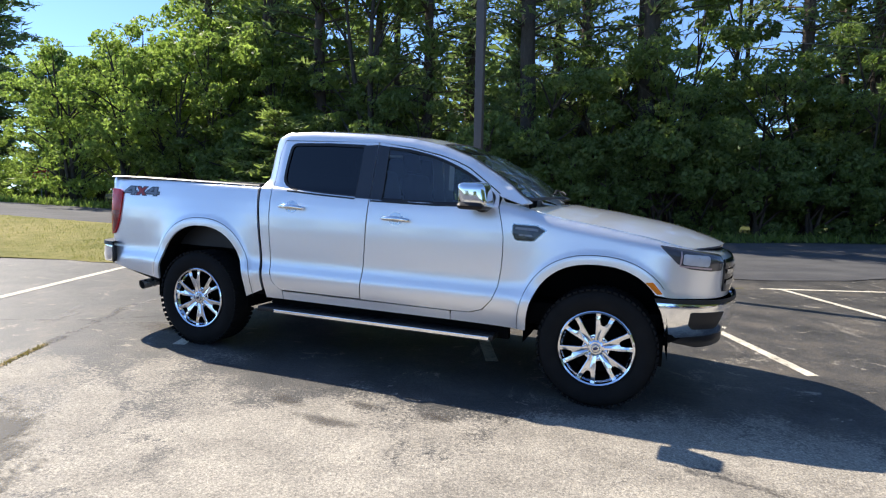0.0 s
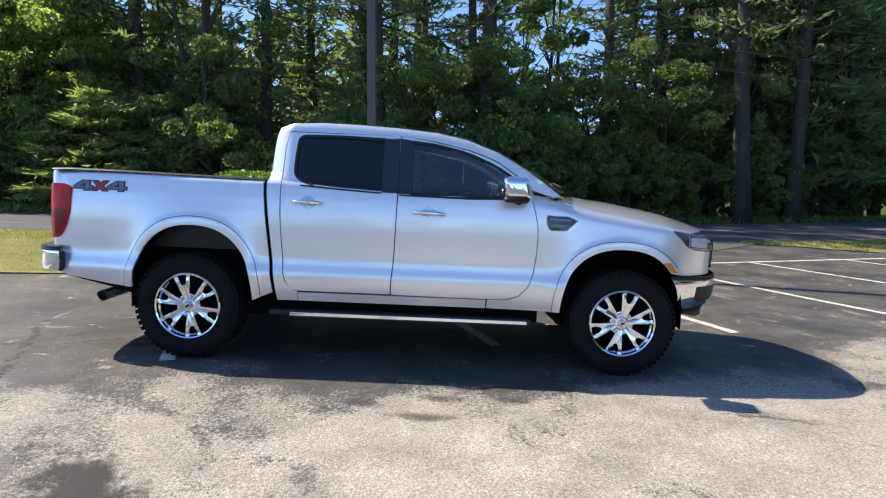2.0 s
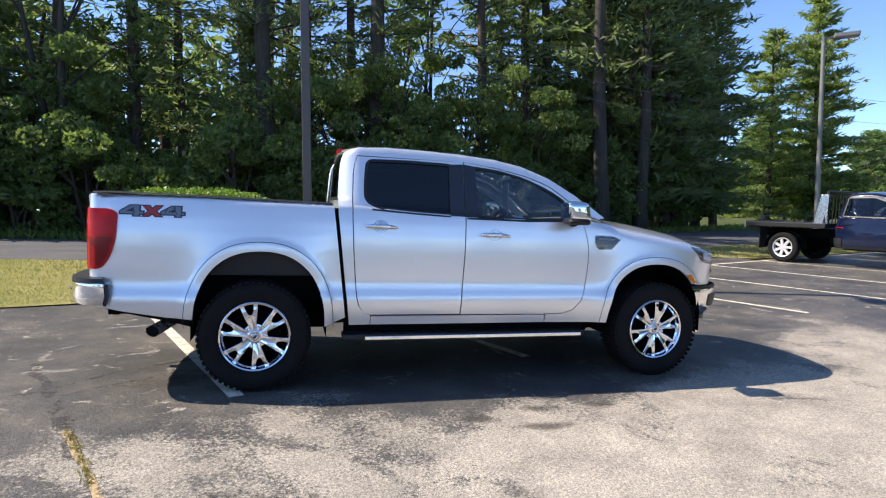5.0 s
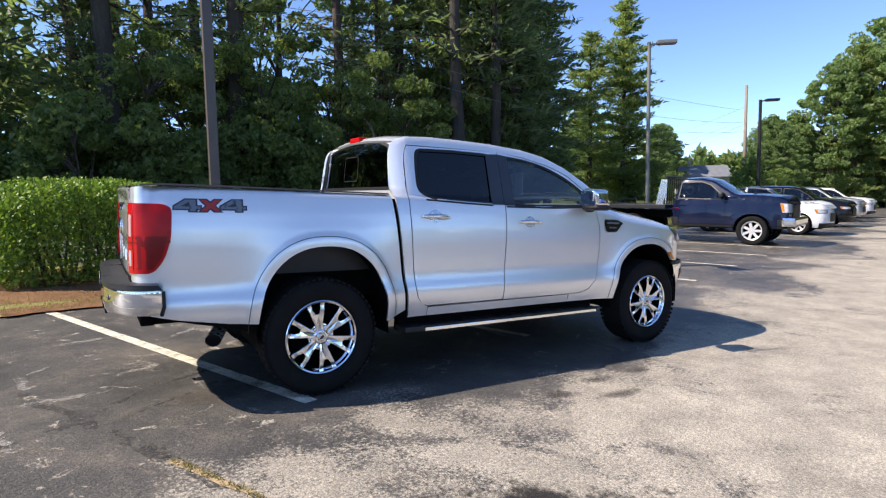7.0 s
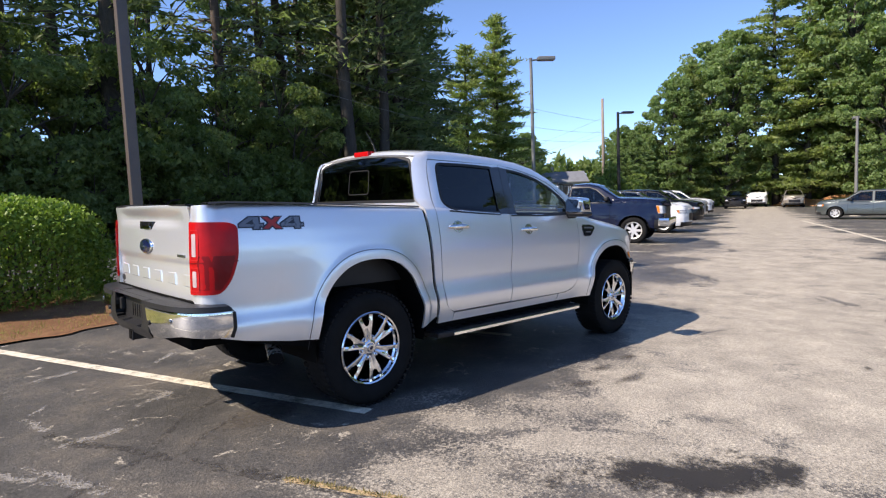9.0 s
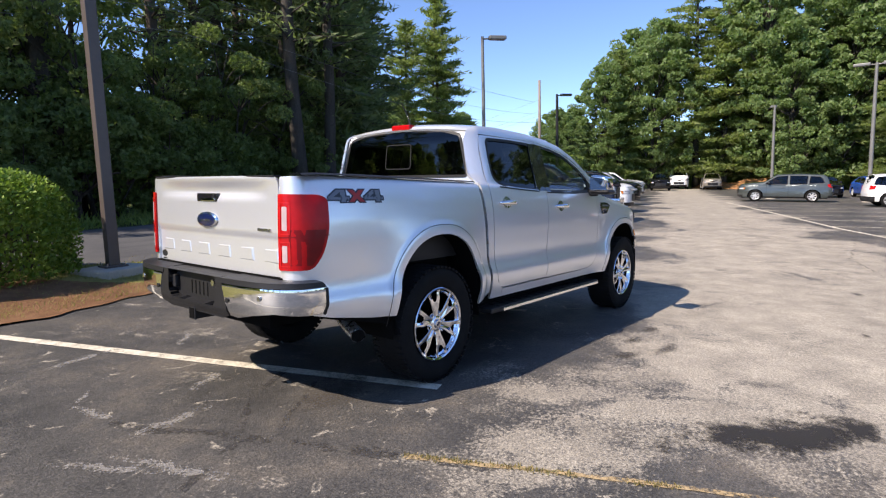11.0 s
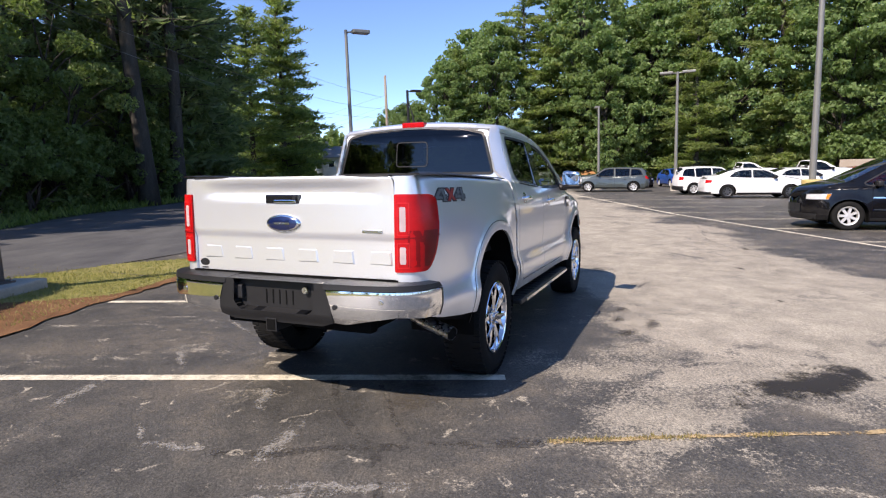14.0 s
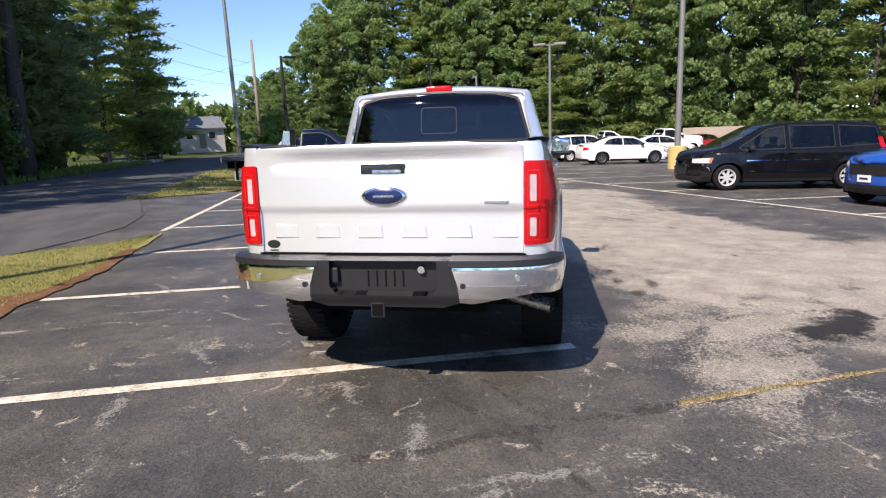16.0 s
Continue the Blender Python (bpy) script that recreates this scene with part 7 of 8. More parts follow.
KINDS = {
    "pine_a": pine(21, 4.5, 3.0, M["pine"], M["bark"], "tall dark green white pine in the woods", 0.50, 0.26, 0.76),
    "pine_b": pine(19, 3.2, 2.7, M["pine"], M["bark"], "tall slim white pine with open limbs", 0.50, 0.26, 0.74),
    "pine_c": pine(23, 7.0, 3.0, M["pine"], M["bark_grey"], "tall pine with a bare grey trunk", 0.50, 0.26, 0.8),
    "young": pine(7.0, 0.5, 2.3, M["pine_light"], M["bark"], "young light green pine at the wood's edge", 1.1, 0.20, 0.45),
    "fir": pine(13, 1.2, 2.9, M["pine"], M["bark"], "dark pine with limbs down to the ground", 0.75, 0.25, 0.62),
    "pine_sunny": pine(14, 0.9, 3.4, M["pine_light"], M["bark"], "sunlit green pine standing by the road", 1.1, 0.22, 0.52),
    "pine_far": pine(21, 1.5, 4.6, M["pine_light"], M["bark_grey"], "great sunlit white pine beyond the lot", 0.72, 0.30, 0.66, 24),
    "leafy_a": broadleaf(15, 3.5, 3.4, M["leaf"], M["bark_grey"], "thin green broadleaf tree in the woods", 48, 130, 0.125, 2, 0.12),
    "leafy_b": broadleaf(9, 0.8, 2.8, M["leaf"], M["bark_grey"], "green broadleaf tree at the wood's edge", 50, 170, 0.095, 2),
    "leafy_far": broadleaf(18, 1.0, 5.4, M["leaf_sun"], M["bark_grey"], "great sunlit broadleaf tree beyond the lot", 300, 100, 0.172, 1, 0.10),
    "leafy_low": broadleaf(12, 0.6, 4.6, M["leaf"], M["bark_grey"], "broadleaf tree added behind the viewer, out of view", 70, 50, 0.42, 2),
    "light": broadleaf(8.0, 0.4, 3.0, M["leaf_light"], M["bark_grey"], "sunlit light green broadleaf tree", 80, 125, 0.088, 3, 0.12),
    "brush": broadleaf(4.2, 0.1, 3.0, M["leaf_light"], M["bark"], "light green brush at the foot of the trees", 40, 85, 0.155, 3),
    "shrub": broadleaf(3.6, 0.1, 1.9, M["leaf"], M["bark"], "dense green shrub at the wood's edge", 34, 190, 0.080, 3),
}
USED = set()


def plant(kind, x, y, scale=1.0, turn=None, tall=1.0):
    turn = RNG.uniform(0, 360) if turn is None else turn
    m = Matrix.Translation((x, y, land(x, y) - 0.08)) @ Matrix.Rotation(radians(turn), 4, "Z") @ Matrix.Diagonal((scale, scale, scale * tall, 1))
    if kind not in USED:
        USED.add(kind)
        KINDS[kind].matrix_basis = m
        return KINDS[kind]
    root = KINDS[kind]
    twin = new(root.name.split(".")[0])
    twin.empty_display_size = 0.2
    tagged(twin, root["label"], root["category"])
    twin.matrix_basis = m
    for o in root.children:
        c = o.copy()
        scene.collection.objects.link(c)
        c.parent = twin
    return twin


def plant_uv(kind, u, v, *a, **k):
    x, y = to_xy(u, v)
    return plant(kind, x, y, *a, **k)


def wood_line(u):
    return max(road_mid(u) + 5.2, 14.4)


# single trunks that stand out at the wood's edge
plant("pine_c", -2.15, 15.7, 1.0, 20)
plant("pine_c", 1.60, 16.6, 1.05, 130)
plant("pine_c", 11.9, 18.0, 1.05, 250)
plant("pine_c", 14.7, 19.2, 0.95, 60)
plant("leafy_a", -8.5, 16.0, 0.9, 40)
plant("young", -10.9, 13.1, 0.92, 0, 0.62)
plant("young", -13.0, 15.2, 0.65, 90)
# woods beyond the road: open crowns on many thin trunks, through which the sky shows
for row, (dv, gap, lo_u, kinds) in enumerate(((1.6, 2.6, -9, ("leafy_b", "fir", "leafy_b", "pine_b")), (4.0, 2.9, -12.5, ("pine_a", "pine_b", "leafy_a", "pine_b")), (7.0, 3.8, -14, ("pine_a", "leafy_a", "pine_b")), (11.0, 4.8, -15, ("pine_a", "pine_b")))):
    u = lo_u + 0.7 * row
    while u < 33.2:
        if (row > 0 and u > 29) or row > 1 and (u > 22 or (u > 6 and RNG.uniform() < 0.5)):
            u += gap
            continue
        k = kinds[int(RNG.integers(0, len(kinds)))]
        plant_uv(k, u + RNG.uniform(-0.8, 0.8), wood_line(u) + dv + RNG.uniform(-1.0, 1.0), RNG.uniform(0.75, 1.1) * (0.72 if row == 0 else 1.0), tall=RNG.uniform(0.9, 1.1))
        u += gap * RNG.uniform(0.6, 1.5)
# a denser, darker stand at the end of the woods
for i in range(5):
    u = 17.5 + 12.0 * i / 5 + RNG.uniform(-0.6, 0.6)
    plant_uv(("fir", "pine_b", "leafy_a")[i % 3], u, wood_line(u) + 5.0 + RNG.uniform(-0.8, 0.8), RNG.uniform(1.05, 1.3), tall=RNG.uniform(1.0, 1.2))
for u, v, s in ((20.0, 16.2, 1.15), (21.6, 15.6, 1.25), (23.2, 16.2, 1.35), (24.9, 16.0, 1.3), (26.6, 16.6, 1.2), (28.4, 17.4, 1.2), (30.6, 18.0, 1.3), (33.0, 18.4, 1.15)):
    plant_uv("fir", u, v, s, tall=1.2)
# sunlit leafy growth by the side road, low enough to show the sky
for u, v, s in ((-13.2, 18.4, 0.95), (-15.8, 19.0, 0.9), (-11.2, 18.4, 0.85), (-18.0, 21.5, 0.85), (-20.0, 19.5, 0.5), (-13.8, 22.5, 1.15), (-9.2, 18.6, 0.95), (-18.8, 25.5, 0.95), (-23.5, 22.0, 0.5), (-16.5, 27, 1.1), (-7.8, 19.6, 1.1), (-10.4, 21.5, 1.25), (-6.6, 18.7, 0.8), (-12.4, 25, 1.4), (-9.0, 25, 1.5)):
    plant_uv("light", u, v, s * 0.93)
for u, v, k, s in ((-22, 36, "leafy_far", 0.62), (-28, 41, "leafy_far", 0.66), (-17, 38, "leafy_far", 0.75), (-34, 46, "leafy_far", 0.7), (-41, 40, "fir", 1.1), (-12, 33, "leafy_far", 0.85)):
    plant_uv(k, u, v, s * (0.95 if k == "leafy_far" else 1.0))
for i, (x, y) in enumerate(((-47.0, 26.0), (-49.5, 28.0), (-46.0, 24.2), (-52.0, 29.5), (-44.5, 25.2), (-50.0, 25.0))):
    plant(("pine_a", "fir", "pine_b")[i % 3], x, y, (1.15, 1.45, 1.2)[i % 3], 67 * i)
plant("young", -28.6, 17.6, 0.80, 40, 1.15)
for x, y, s in ((-31.5, 18.2, 0.50), (-33.5, 17.2, 0.55), (-32.5, 20.4, 0.65), (-29.6, 20.4, 0.45)):
    plant("brush", x, y, s)
# low leafy trees close along the road's far side, whose shade lies on it
for i in range(4, 17):
    u = -5.0 + 2.0 * i + 0.7 * math.sin(i * 2.4)
    plant_uv("leafy_b", u, wood_line(u) + 0.9 + 0.8 * math.sin(i * 1.7), 0.78 + 0.16 * math.sin(i * 3.1), 51 * i)
# shrubs along the wood's edge
u = -12.0
while u < 27:
    plant_uv("shrub", u, wood_line(u) + RNG.uniform(-0.6, 0.8), RNG.uniform(0.65, 1.15))
    u += RNG.uniform(1.5, 2.3)
# tall sunlit pines past the woods, lower growth round the house
plant("pine_sunny", 31.2, 28.9, 1.02, 30, 0.95)
plant("pine_sunny", 34.4, 28.3, 1.15, 80, 1.02)
plant("pine_sunny", 37.0, 30.5, 0.95, 200, 1.0)
for x, y, k, s in ((37, 34, "leafy_far", 0.5), (43, 42, "leafy_far", 0.52), (36, 29.5, "brush", 0.9), (60, 46, "leafy_far", 0.55), (68, 50, "leafy_far", 0.6), (74, 55, "leafy_far", 0.6), (64, 31, "leafy_far", 0.50), (58, 27.5, "leafy_far", 0.50), (50, 24.5, "leafy_far", 0.44), (46, 21.5, "leafy_far", 0.40), (70, 37, "leafy_far", 0.55), (84, 42, "leafy_far", 0.62), (33.5, 17.6, "brush", 0.8), (41, 20.0, "leafy_far", 0.28), (90, 34, "leafy_far", 0.6)):
    plant(k, x, y, s)
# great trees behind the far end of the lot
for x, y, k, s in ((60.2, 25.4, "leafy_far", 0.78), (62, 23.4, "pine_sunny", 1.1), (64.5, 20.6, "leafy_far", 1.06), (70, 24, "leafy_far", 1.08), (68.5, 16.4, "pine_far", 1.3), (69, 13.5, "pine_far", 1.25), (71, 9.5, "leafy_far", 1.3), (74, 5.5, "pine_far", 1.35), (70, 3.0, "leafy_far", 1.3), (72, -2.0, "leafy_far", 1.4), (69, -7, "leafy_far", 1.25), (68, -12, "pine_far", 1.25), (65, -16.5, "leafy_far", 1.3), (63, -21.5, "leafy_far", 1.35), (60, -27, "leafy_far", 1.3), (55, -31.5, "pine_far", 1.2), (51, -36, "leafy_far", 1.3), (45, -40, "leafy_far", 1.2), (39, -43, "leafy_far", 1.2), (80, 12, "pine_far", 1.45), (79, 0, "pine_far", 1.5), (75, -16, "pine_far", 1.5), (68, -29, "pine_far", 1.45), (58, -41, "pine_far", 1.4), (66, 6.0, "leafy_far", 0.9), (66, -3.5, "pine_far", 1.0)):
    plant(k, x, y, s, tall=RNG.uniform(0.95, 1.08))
for i in range(24):
    a = i / 23
    plant("brush", 71.5 - 10 * a * a - 14 * max(0, a - 0.5) + RNG.uniform(-1.5, 1.5), 22 - 60 * a + RNG.uniform(-1, 1), RNG.uniform(0.7, 1.25))
# added trees far behind the viewer, out of view: they shape reflections and horizon light
for i in range(22):
    a = radians(160 + 160 * i / 21)
    plant("leafy_low", 60 * math.cos(a), 60 * math.sin(a), RNG.uniform(0.40, 0.65))


def far_woods(name, count, spot, size, mat, label):
    """A deep stand of foliage far behind, too thick to pick trees apart."""
    cs = []
    while len(cs) < count:
        u, v, z = spot()
        x, y = to_xy(u, v)
        cs.append((x, y, land(x, y) + z))
    ob = new(name, leaf_mesh(name, cs, size * RNG.uniform(0.5, 1.4, size=len(cs)), mat, RNG.normal(size=(len(cs), 3)), 0.6, 0.4))
    return tagged(ob, label, "woods", kind="stuff")


def deep_spot():
    u = RNG.uniform(-14, 26)
    top = 10.0 + 4.0 * noise.noise((u * 0.25, 3, 0)) + 2.5 * noise.noise((u * 1.1, 5, 0)) - 6.5 * smooth(3, 13, u)
    return u, wood_line(u) + RNG.uniform(14, 20), RNG.uniform(0, 1) ** 1.2 * top


def ring_spot():
    a = RNG.uniform(radians(-44), radians(75))
    r = RNG.uniform(96, 108)
    top = (7.5 if a > 0.2 else 15) + 4 * noise.noise((a * 9, 1, 0)) + 3 * noise.noise((a * 30, 2, 0))
    x, y = r * math.cos(a), r * math.sin(a)
    return (*to_uv(x, y), RNG.uniform(0, 1) * max(3, top))


far_woods("far_woods", 13000, deep_spot, 0.50, M["pine"], "dark thick woods behind the front trees")
far_woods("far_woods", 34000, ring_spot, 0.8, M["leaf"], "green woods behind the far end of the lot")


def scatter(name, count, spot, size, mat, label, lift=0.0, slim=0.12, up=0.8):
    """Blades or leaves strewn over an area: one object that nobody could count."""
    cs, ss, al = [], [], []
    while len(cs) < count:
        q = spot()
        if q is None:
            continue
        x, y = q
        s = size * RNG.uniform(0.5, 1.4)
        cs.append((x, y, land(x, y) + s * 0.6 + lift))
        ss.append(s)
        al.append((RNG.normal() * 0.5, RNG.normal() * 0.5, 1.6))
    ob = new(name, leaf_mesh(name, cs, ss, mat, al, slim * 1.3, 0.4))
    return tagged(ob, label, "grass", kind="stuff")


def in_verge():
    u = RNG.uniform(-26, 5.0) if RNG.uniform() < 0.6 else RNG.uniform(-7, 5.0)
    lo, hi = verge_edge(u) + 0.08, verge_top(u) - 0.03
    if hi <= lo:
        return None
    v = RNG.uniform(lo, hi)
    if RNG.uniform() < 0.55 and noise.noise((u * 0.5, v * 0.5, 9)) < 0.0:
        return None
    return to_xy(u, v)


def in_far_verge():
    u = RNG.uniform(-30, 40)
    return to_xy(u, road_mid(u) + 2.95 + abs(RNG.normal()) * 1.6)


def in_strip():
    u = RNG.uniform(10.4, 45)
    return to_xy(u, RNG.uniform(island_lo(u) + 0.05, max(island_lo(u) + 0.1, road_mid(u) - 3.0)))


VERGE_U = steps(-40, 2.0, 0.5) + steps(2.0, 5.0, 0.25)[1:]


def verge_top(u):
    """The road side of the verge; its end narrows to a point."""
    return max(verge_edge(u) + 0.02, road_mid(u) - 2.85 - 1.15 * smooth(2.8, 5.0, u))


sheet("verge", VERGE_U, [lambda u: verge_edge(u) - 0.02, lambda u: verge_edge(u) + 0.3 * (verge_top(u) - verge_edge(u)), lambda u: verge_edge(u) + 0.65 * (verge_top(u) - verge_edge(u)), verge_top], 0.014, M["turf"], label="dry yellow-green grass verge between lot and road", category="grass", rough=0.012)


def island_lo(u):
    """The near edge of the grass island between bays and road; its tip slants back to the road."""
    return max(4.6, 6.75 - 0.56 * (u - 10.3)) + 0.10 * noise.noise((u, 0, 0))


sheet("verge_far", steps(10.3, 60, 0.6), [island_lo, lambda u: 0.5 * (island_lo(u) + road_mid(u) - 2.9), lambda u: max(island_lo(u) + 0.05, road_mid(u) - 2.88)], 0.02, M["turf"], label="grass strip between bays and road", category="grass", rough=0.02)
sheet("wood_edge", steps(-60, 60, 1.5), [lambda u: road_mid(u) + 2.88, lambda u: road_mid(u) + 4.5, lambda u: wood_line(u) + 1.0], 0.005, M["ground"], label="rough grass and leaf litter along the wood's edge", category="ground", rough=0.05)
sheet("planting_bed", steps(-2.6, 3.4, 0.12), [lambda u: verge_edge(u) - 0.06 + 0.10 * noise.noise((u * 3, 3, 0)), lambda u: verge_edge(u) + 0.10 + 0.5 * smooth(1.0, -0.6, u) + 0.05 * noise.noise((u * 4, 8, 0)), lambda u: verge_edge(u) + 0.14 + 2.3 * smooth(0.9, -0.8, u) + 0.08 * noise.noise((u * 4, 6, 0))], 0.020, M["mulch"], label="bare mulch bed under the hedge", category="planting bed", rough=0.014)
scatter("grass", 60000, in_verge, 0.030, M["grass"], "short dry grass of the verge")
scatter("weeds", 9000, in_far_verge, 0.16, M["leaf_light"], "green weeds along the far road edge", slim=0.2)
scatter("grass", 9000, in_strip, 0.06, M["grass"], "short grass strip beside the bays")


def in_litter():
    u, v = RNG.uniform(-3.0, 2.6), RNG.uniform(4.1, 6.6)
    return to_xy(u, v)


scatter("leaf_litter", 2500, in_litter, 0.022, M["weed"], "dry leaves and clippings on the bed", -0.01, 0.5)

# clipped hedge beside the lamp post
hedge = empty("hedge", label="rounded bright green clipped hedge beside the lamp post", category="hedge")
cs, ss, al = [], [], []
h0, h1 = Vector((-3.75, 5.22)), Vector((-1.90, 6.15))
hd = (h1 - h0).normalized()
hn = Vector((-hd.y, hd.x))
hl = (h1 - h0).length
for _ in range(62000):
    a, b, c = RNG.uniform(-0.5, hl + 0.5), RNG.uniform(-1, 1), RNG.uniform(0, 1)
    wob = 0.10 * noise.noise((a * 1.6, b * 2, c * 3))
    q = ((abs(a - hl / 2) / (hl / 2 + 0.5)) ** 3 + abs(b) ** 3 + max(0, (c - 0.2) / 0.8) ** 3) ** (1 / 3)
    if q > 1 + wob or q < 0.82 - 0.2 * RNG.uniform():
        continue
    p = h0 + hd * a + hn * (b * 0.80)
    cs.append((p.x, p.y, land(p.x, p.y) + 0.08 + c * 1.38 + RNG.normal() * 0.02))
    ss.append(0.031 * RNG.uniform(0.6, 1.3))
    al.append((hn.x * b * 0.7, hn.y * b * 0.7, 0.5))
ob = new("leaves", leaf_mesh("leaves", cs, ss, M["hedge"], al, 0.6, 0.4, corners=4))
ob.parent = hedge
for k in range(16):
    bm = bmesh.new()
    p = h0 + hd * (hl * (k + 0.5) / 16)
    for j in range(3):
        d = Vector((RNG.normal() * 0.25, RNG.normal() * 0.25, 1.1))
        tube(bm, [(p.x, p.y, land(p.x, p.y) - 0.05), Vector((p.x, p.y, land(p.x, p.y))) + d * 0.6, Vector((p.x, p.y, land(p.x, p.y))) + d], [0.018, 0.012, 0.005], 5, cap=False)
    part("stem", bm, M["bark"], hedge, "thin brown stem")


# ---------------------------------------------------------------- poles, signs, house, marks on the ground
def lamp_post(x, y, height, radius, mat, head, base_h=0.35, heads=1, face=0.0, label="", square=False):
    post = empty("lamp_post", Matrix.Translation((x, y, land(x, y))), label=label, category="lamp post")
    bm = bmesh.new()
    if square:
        box(bm, -radius, radius, -radius, radius, base_h, height, bevel=0.012)
    else:
        tube(bm, [(0, 0, base_h), (0, 0, height)], [radius * 1.15, radius * 0.8], 14)
    part("pole", bm, mat, post)
    bm = bmesh.new()
    if square:
        box(bm, -0.40, 0.40, -0.36, 0.36, -0.15, base_h, bevel=0.03, m=Matrix.Rotation(0.35, 4, "Z"))
    else:
        lathe(bm, [(0.001, base_h), (0.28, base_h), (0.30, base_h - 0.04), (0.31, -0.1)], 24)
    part("footing", bm, M["concrete"], post, "low concrete slab footing" if square else "round concrete footing", False)
    part("base_plate", boxed(-radius * 2, radius * 2, -radius * 2, radius * 2, base_h, base_h + 0.025), mat, post)
    for k in range(4):
        a = k / 4 * math.tau + 0.78
        part("anchor_bolt", tubed([(radius * 2.2 * math.cos(a), radius * 2.2 * math.sin(a), base_h), (radius * 2.2 * math.cos(a), radius * 2.2 * math.sin(a), base_h + 0.07)], 0.012, 6), M["satin"], post)
    for k in range(heads):
        a = radians(face + 180 * k)
        d = Vector((math.cos(a), math.sin(a), 0))
        arm = part("arm", tubed([(0, 0, height - 0.1), d * 0.35 + Vector((0, 0, height - 0.06))], 0.035, 8), mat, post)
        m = Matrix.Translation((0, 0, height - 0.05)) @ Matrix.Rotation(a, 4, "Z")
        hd_ = part("lamp_head", boxed(0.28, 0.28 + head, -0.16, 0.16, -0.06, 0.09, bevel=0.035, m=m), mat, post, "shoebox lamp head")
        part("lens", boxed(0.34, 0.22 + head, -0.12, 0.12, -0.068, -0.058, m=m), M["clear_lens"], hd_)
    return post


lamp_post(-1.07, 5.58, 9.0, 0.075, M["bronze"], 0.6, 0.11, 1, 250, "brown square lamp post on a concrete footing", True)
lamp_post(15.89, 10.72, 7.20, 0.075, M["pole_grey"], 0.72, 0.4, 1, -40, "grey lamp post with a box lamp head")
lamp_post(33.13, 16.29, 7.20, 0.11, M["black"], 0.80, 0.4, 1, -40, "dark lamp post with a box lamp head")
lamp_post(38.63, 3.62, 6.0, 0.09, M["pole_grey"], 0.5, 0.5, 1, 20, "grey lamp post at the lot's end")
lamp_post(36.02, -1.66, 7.65, 0.10, M["pole_grey"], 0.80, 0.5, 2, -90, "grey lamp post with two lamp heads")
tall = lamp_post(21.75, -6.89, 9.5, 0.12, M["pole_grey"], 0.6, 0.1, 2, -90, "tall grey lamp post on a yellowed concrete base")
bm = bmesh.new()
lathe(bm, [(0.001, 1.0), (0.36, 1.0), (0.38, 0.97), (0.39, -0.1)], 24)
part("concrete_base", bm, plain("yellowed_concrete", (0.52, 0.40, 0.16), 0.9, 0, 0.2, 6), tall, "yellowed concrete base")


def utility_pole(x, y, height, label):
    pole = empty("utility_pole", Matrix.Translation((x, y, land(x, y))), label=label, category="utility pole")
    part("post", tubed([(0, 0, -0.2), (0, 0, height)], [0.17, 0.11], 12), M["wood_pole"], pole, "", True)
    for z0 in (0.15, 1.0):
        part("insulator", tubed([(0.08, 0, height - z0 - 0.1), (0.2, 0, height - z0)], 0.03, 8), M["pole_grey"], pole)
    return pole


utility_pole(43.05, 23.22, 9.9, "weathered wooden utility pole by the road")
utility_pole(-31.5, 16.5, 9.0, "grey wooden utility pole by the side road")


def wire(a, b, sag, label="thin overhead wire between poles"):
    a, b = Vector(a), Vector(b)
    pts = [a.lerp(b, i / 16) - Vector((0, 0, sag * 4 * (i / 16) * (1 - i / 16))) for i in range(17)]
    return tagged(obj("overhead_wire", tubed(pts, 0.009, 5), M["wire"]), label, "wire")


for k, (dy, z, s) in enumerate(((0.5, 8.1, 0.5), (0.0, 7.0, 0.9), (0.0, 6.3, 1.1))):
    ends = [(x, y + dy, z + SLOPE_X * x + SLOPE_Y * y + up) for x, y, up in ((-31.5, 16.5, 0), (6.0, 16.5, 0.35), (43.05, 23.22, 1.2))]
    wire(ends[0], ends[1], s)
    wire(ends[1], ends[2], s * 0.9)

for z, drop in ((8.3, 0.3), (7.3, 0.5), (6.9, 0.5)):
    wire((43.05, 23.22, z), (77.4, 71.2, z - 0.6), drop, "thin overhead wire crossing the road")

# stop sign by the side road
sx, sy = -26.5, 15.8
sign = empty("stop_sign", Matrix.Translation((sx, sy, land(sx, sy) - 0.1)) @ Matrix.Rotation(radians(-34), 4, "Z"), label="red octagonal stop sign on a thin post in weeds", category="stop sign")
part("post", tubed([(0, 0, 0), (0, 0, 1.58)], 0.03, 8), M["pole_grey"], sign)
bm = bmesh.new()
ring = [[bm.verts.new((y, 0.38 * math.cos(a), 1.25 + 0.38 * math.sin(a))) for a in ((k + 0.5) / 8 * math.tau for k in range(8))] for y in (0.035, 0.045)]
bm.faces.new(ring[0][::-1])
bm.faces.new(ring[1])
for i in range(8):
    bm.faces.new((ring[0][i], ring[0][(i + 1) % 8], ring[1][(i + 1) % 8], ring[1][i]))
part("plate", bm, plain("sign_red", (0.42, 0.03, 0.03), 0.5), sign, "red sign plate")
me = text_mesh("STOP", 0.26, 0.001)
tx = put_mesh("lettering", me, M["paper"], sign)
tx.matrix_basis = Matrix.Translation((0.048, 0, 1.25)) @ Matrix.Rotation(radians(90), 4, "Z") @ Matrix.Rotation(radians(90), 4, "X")

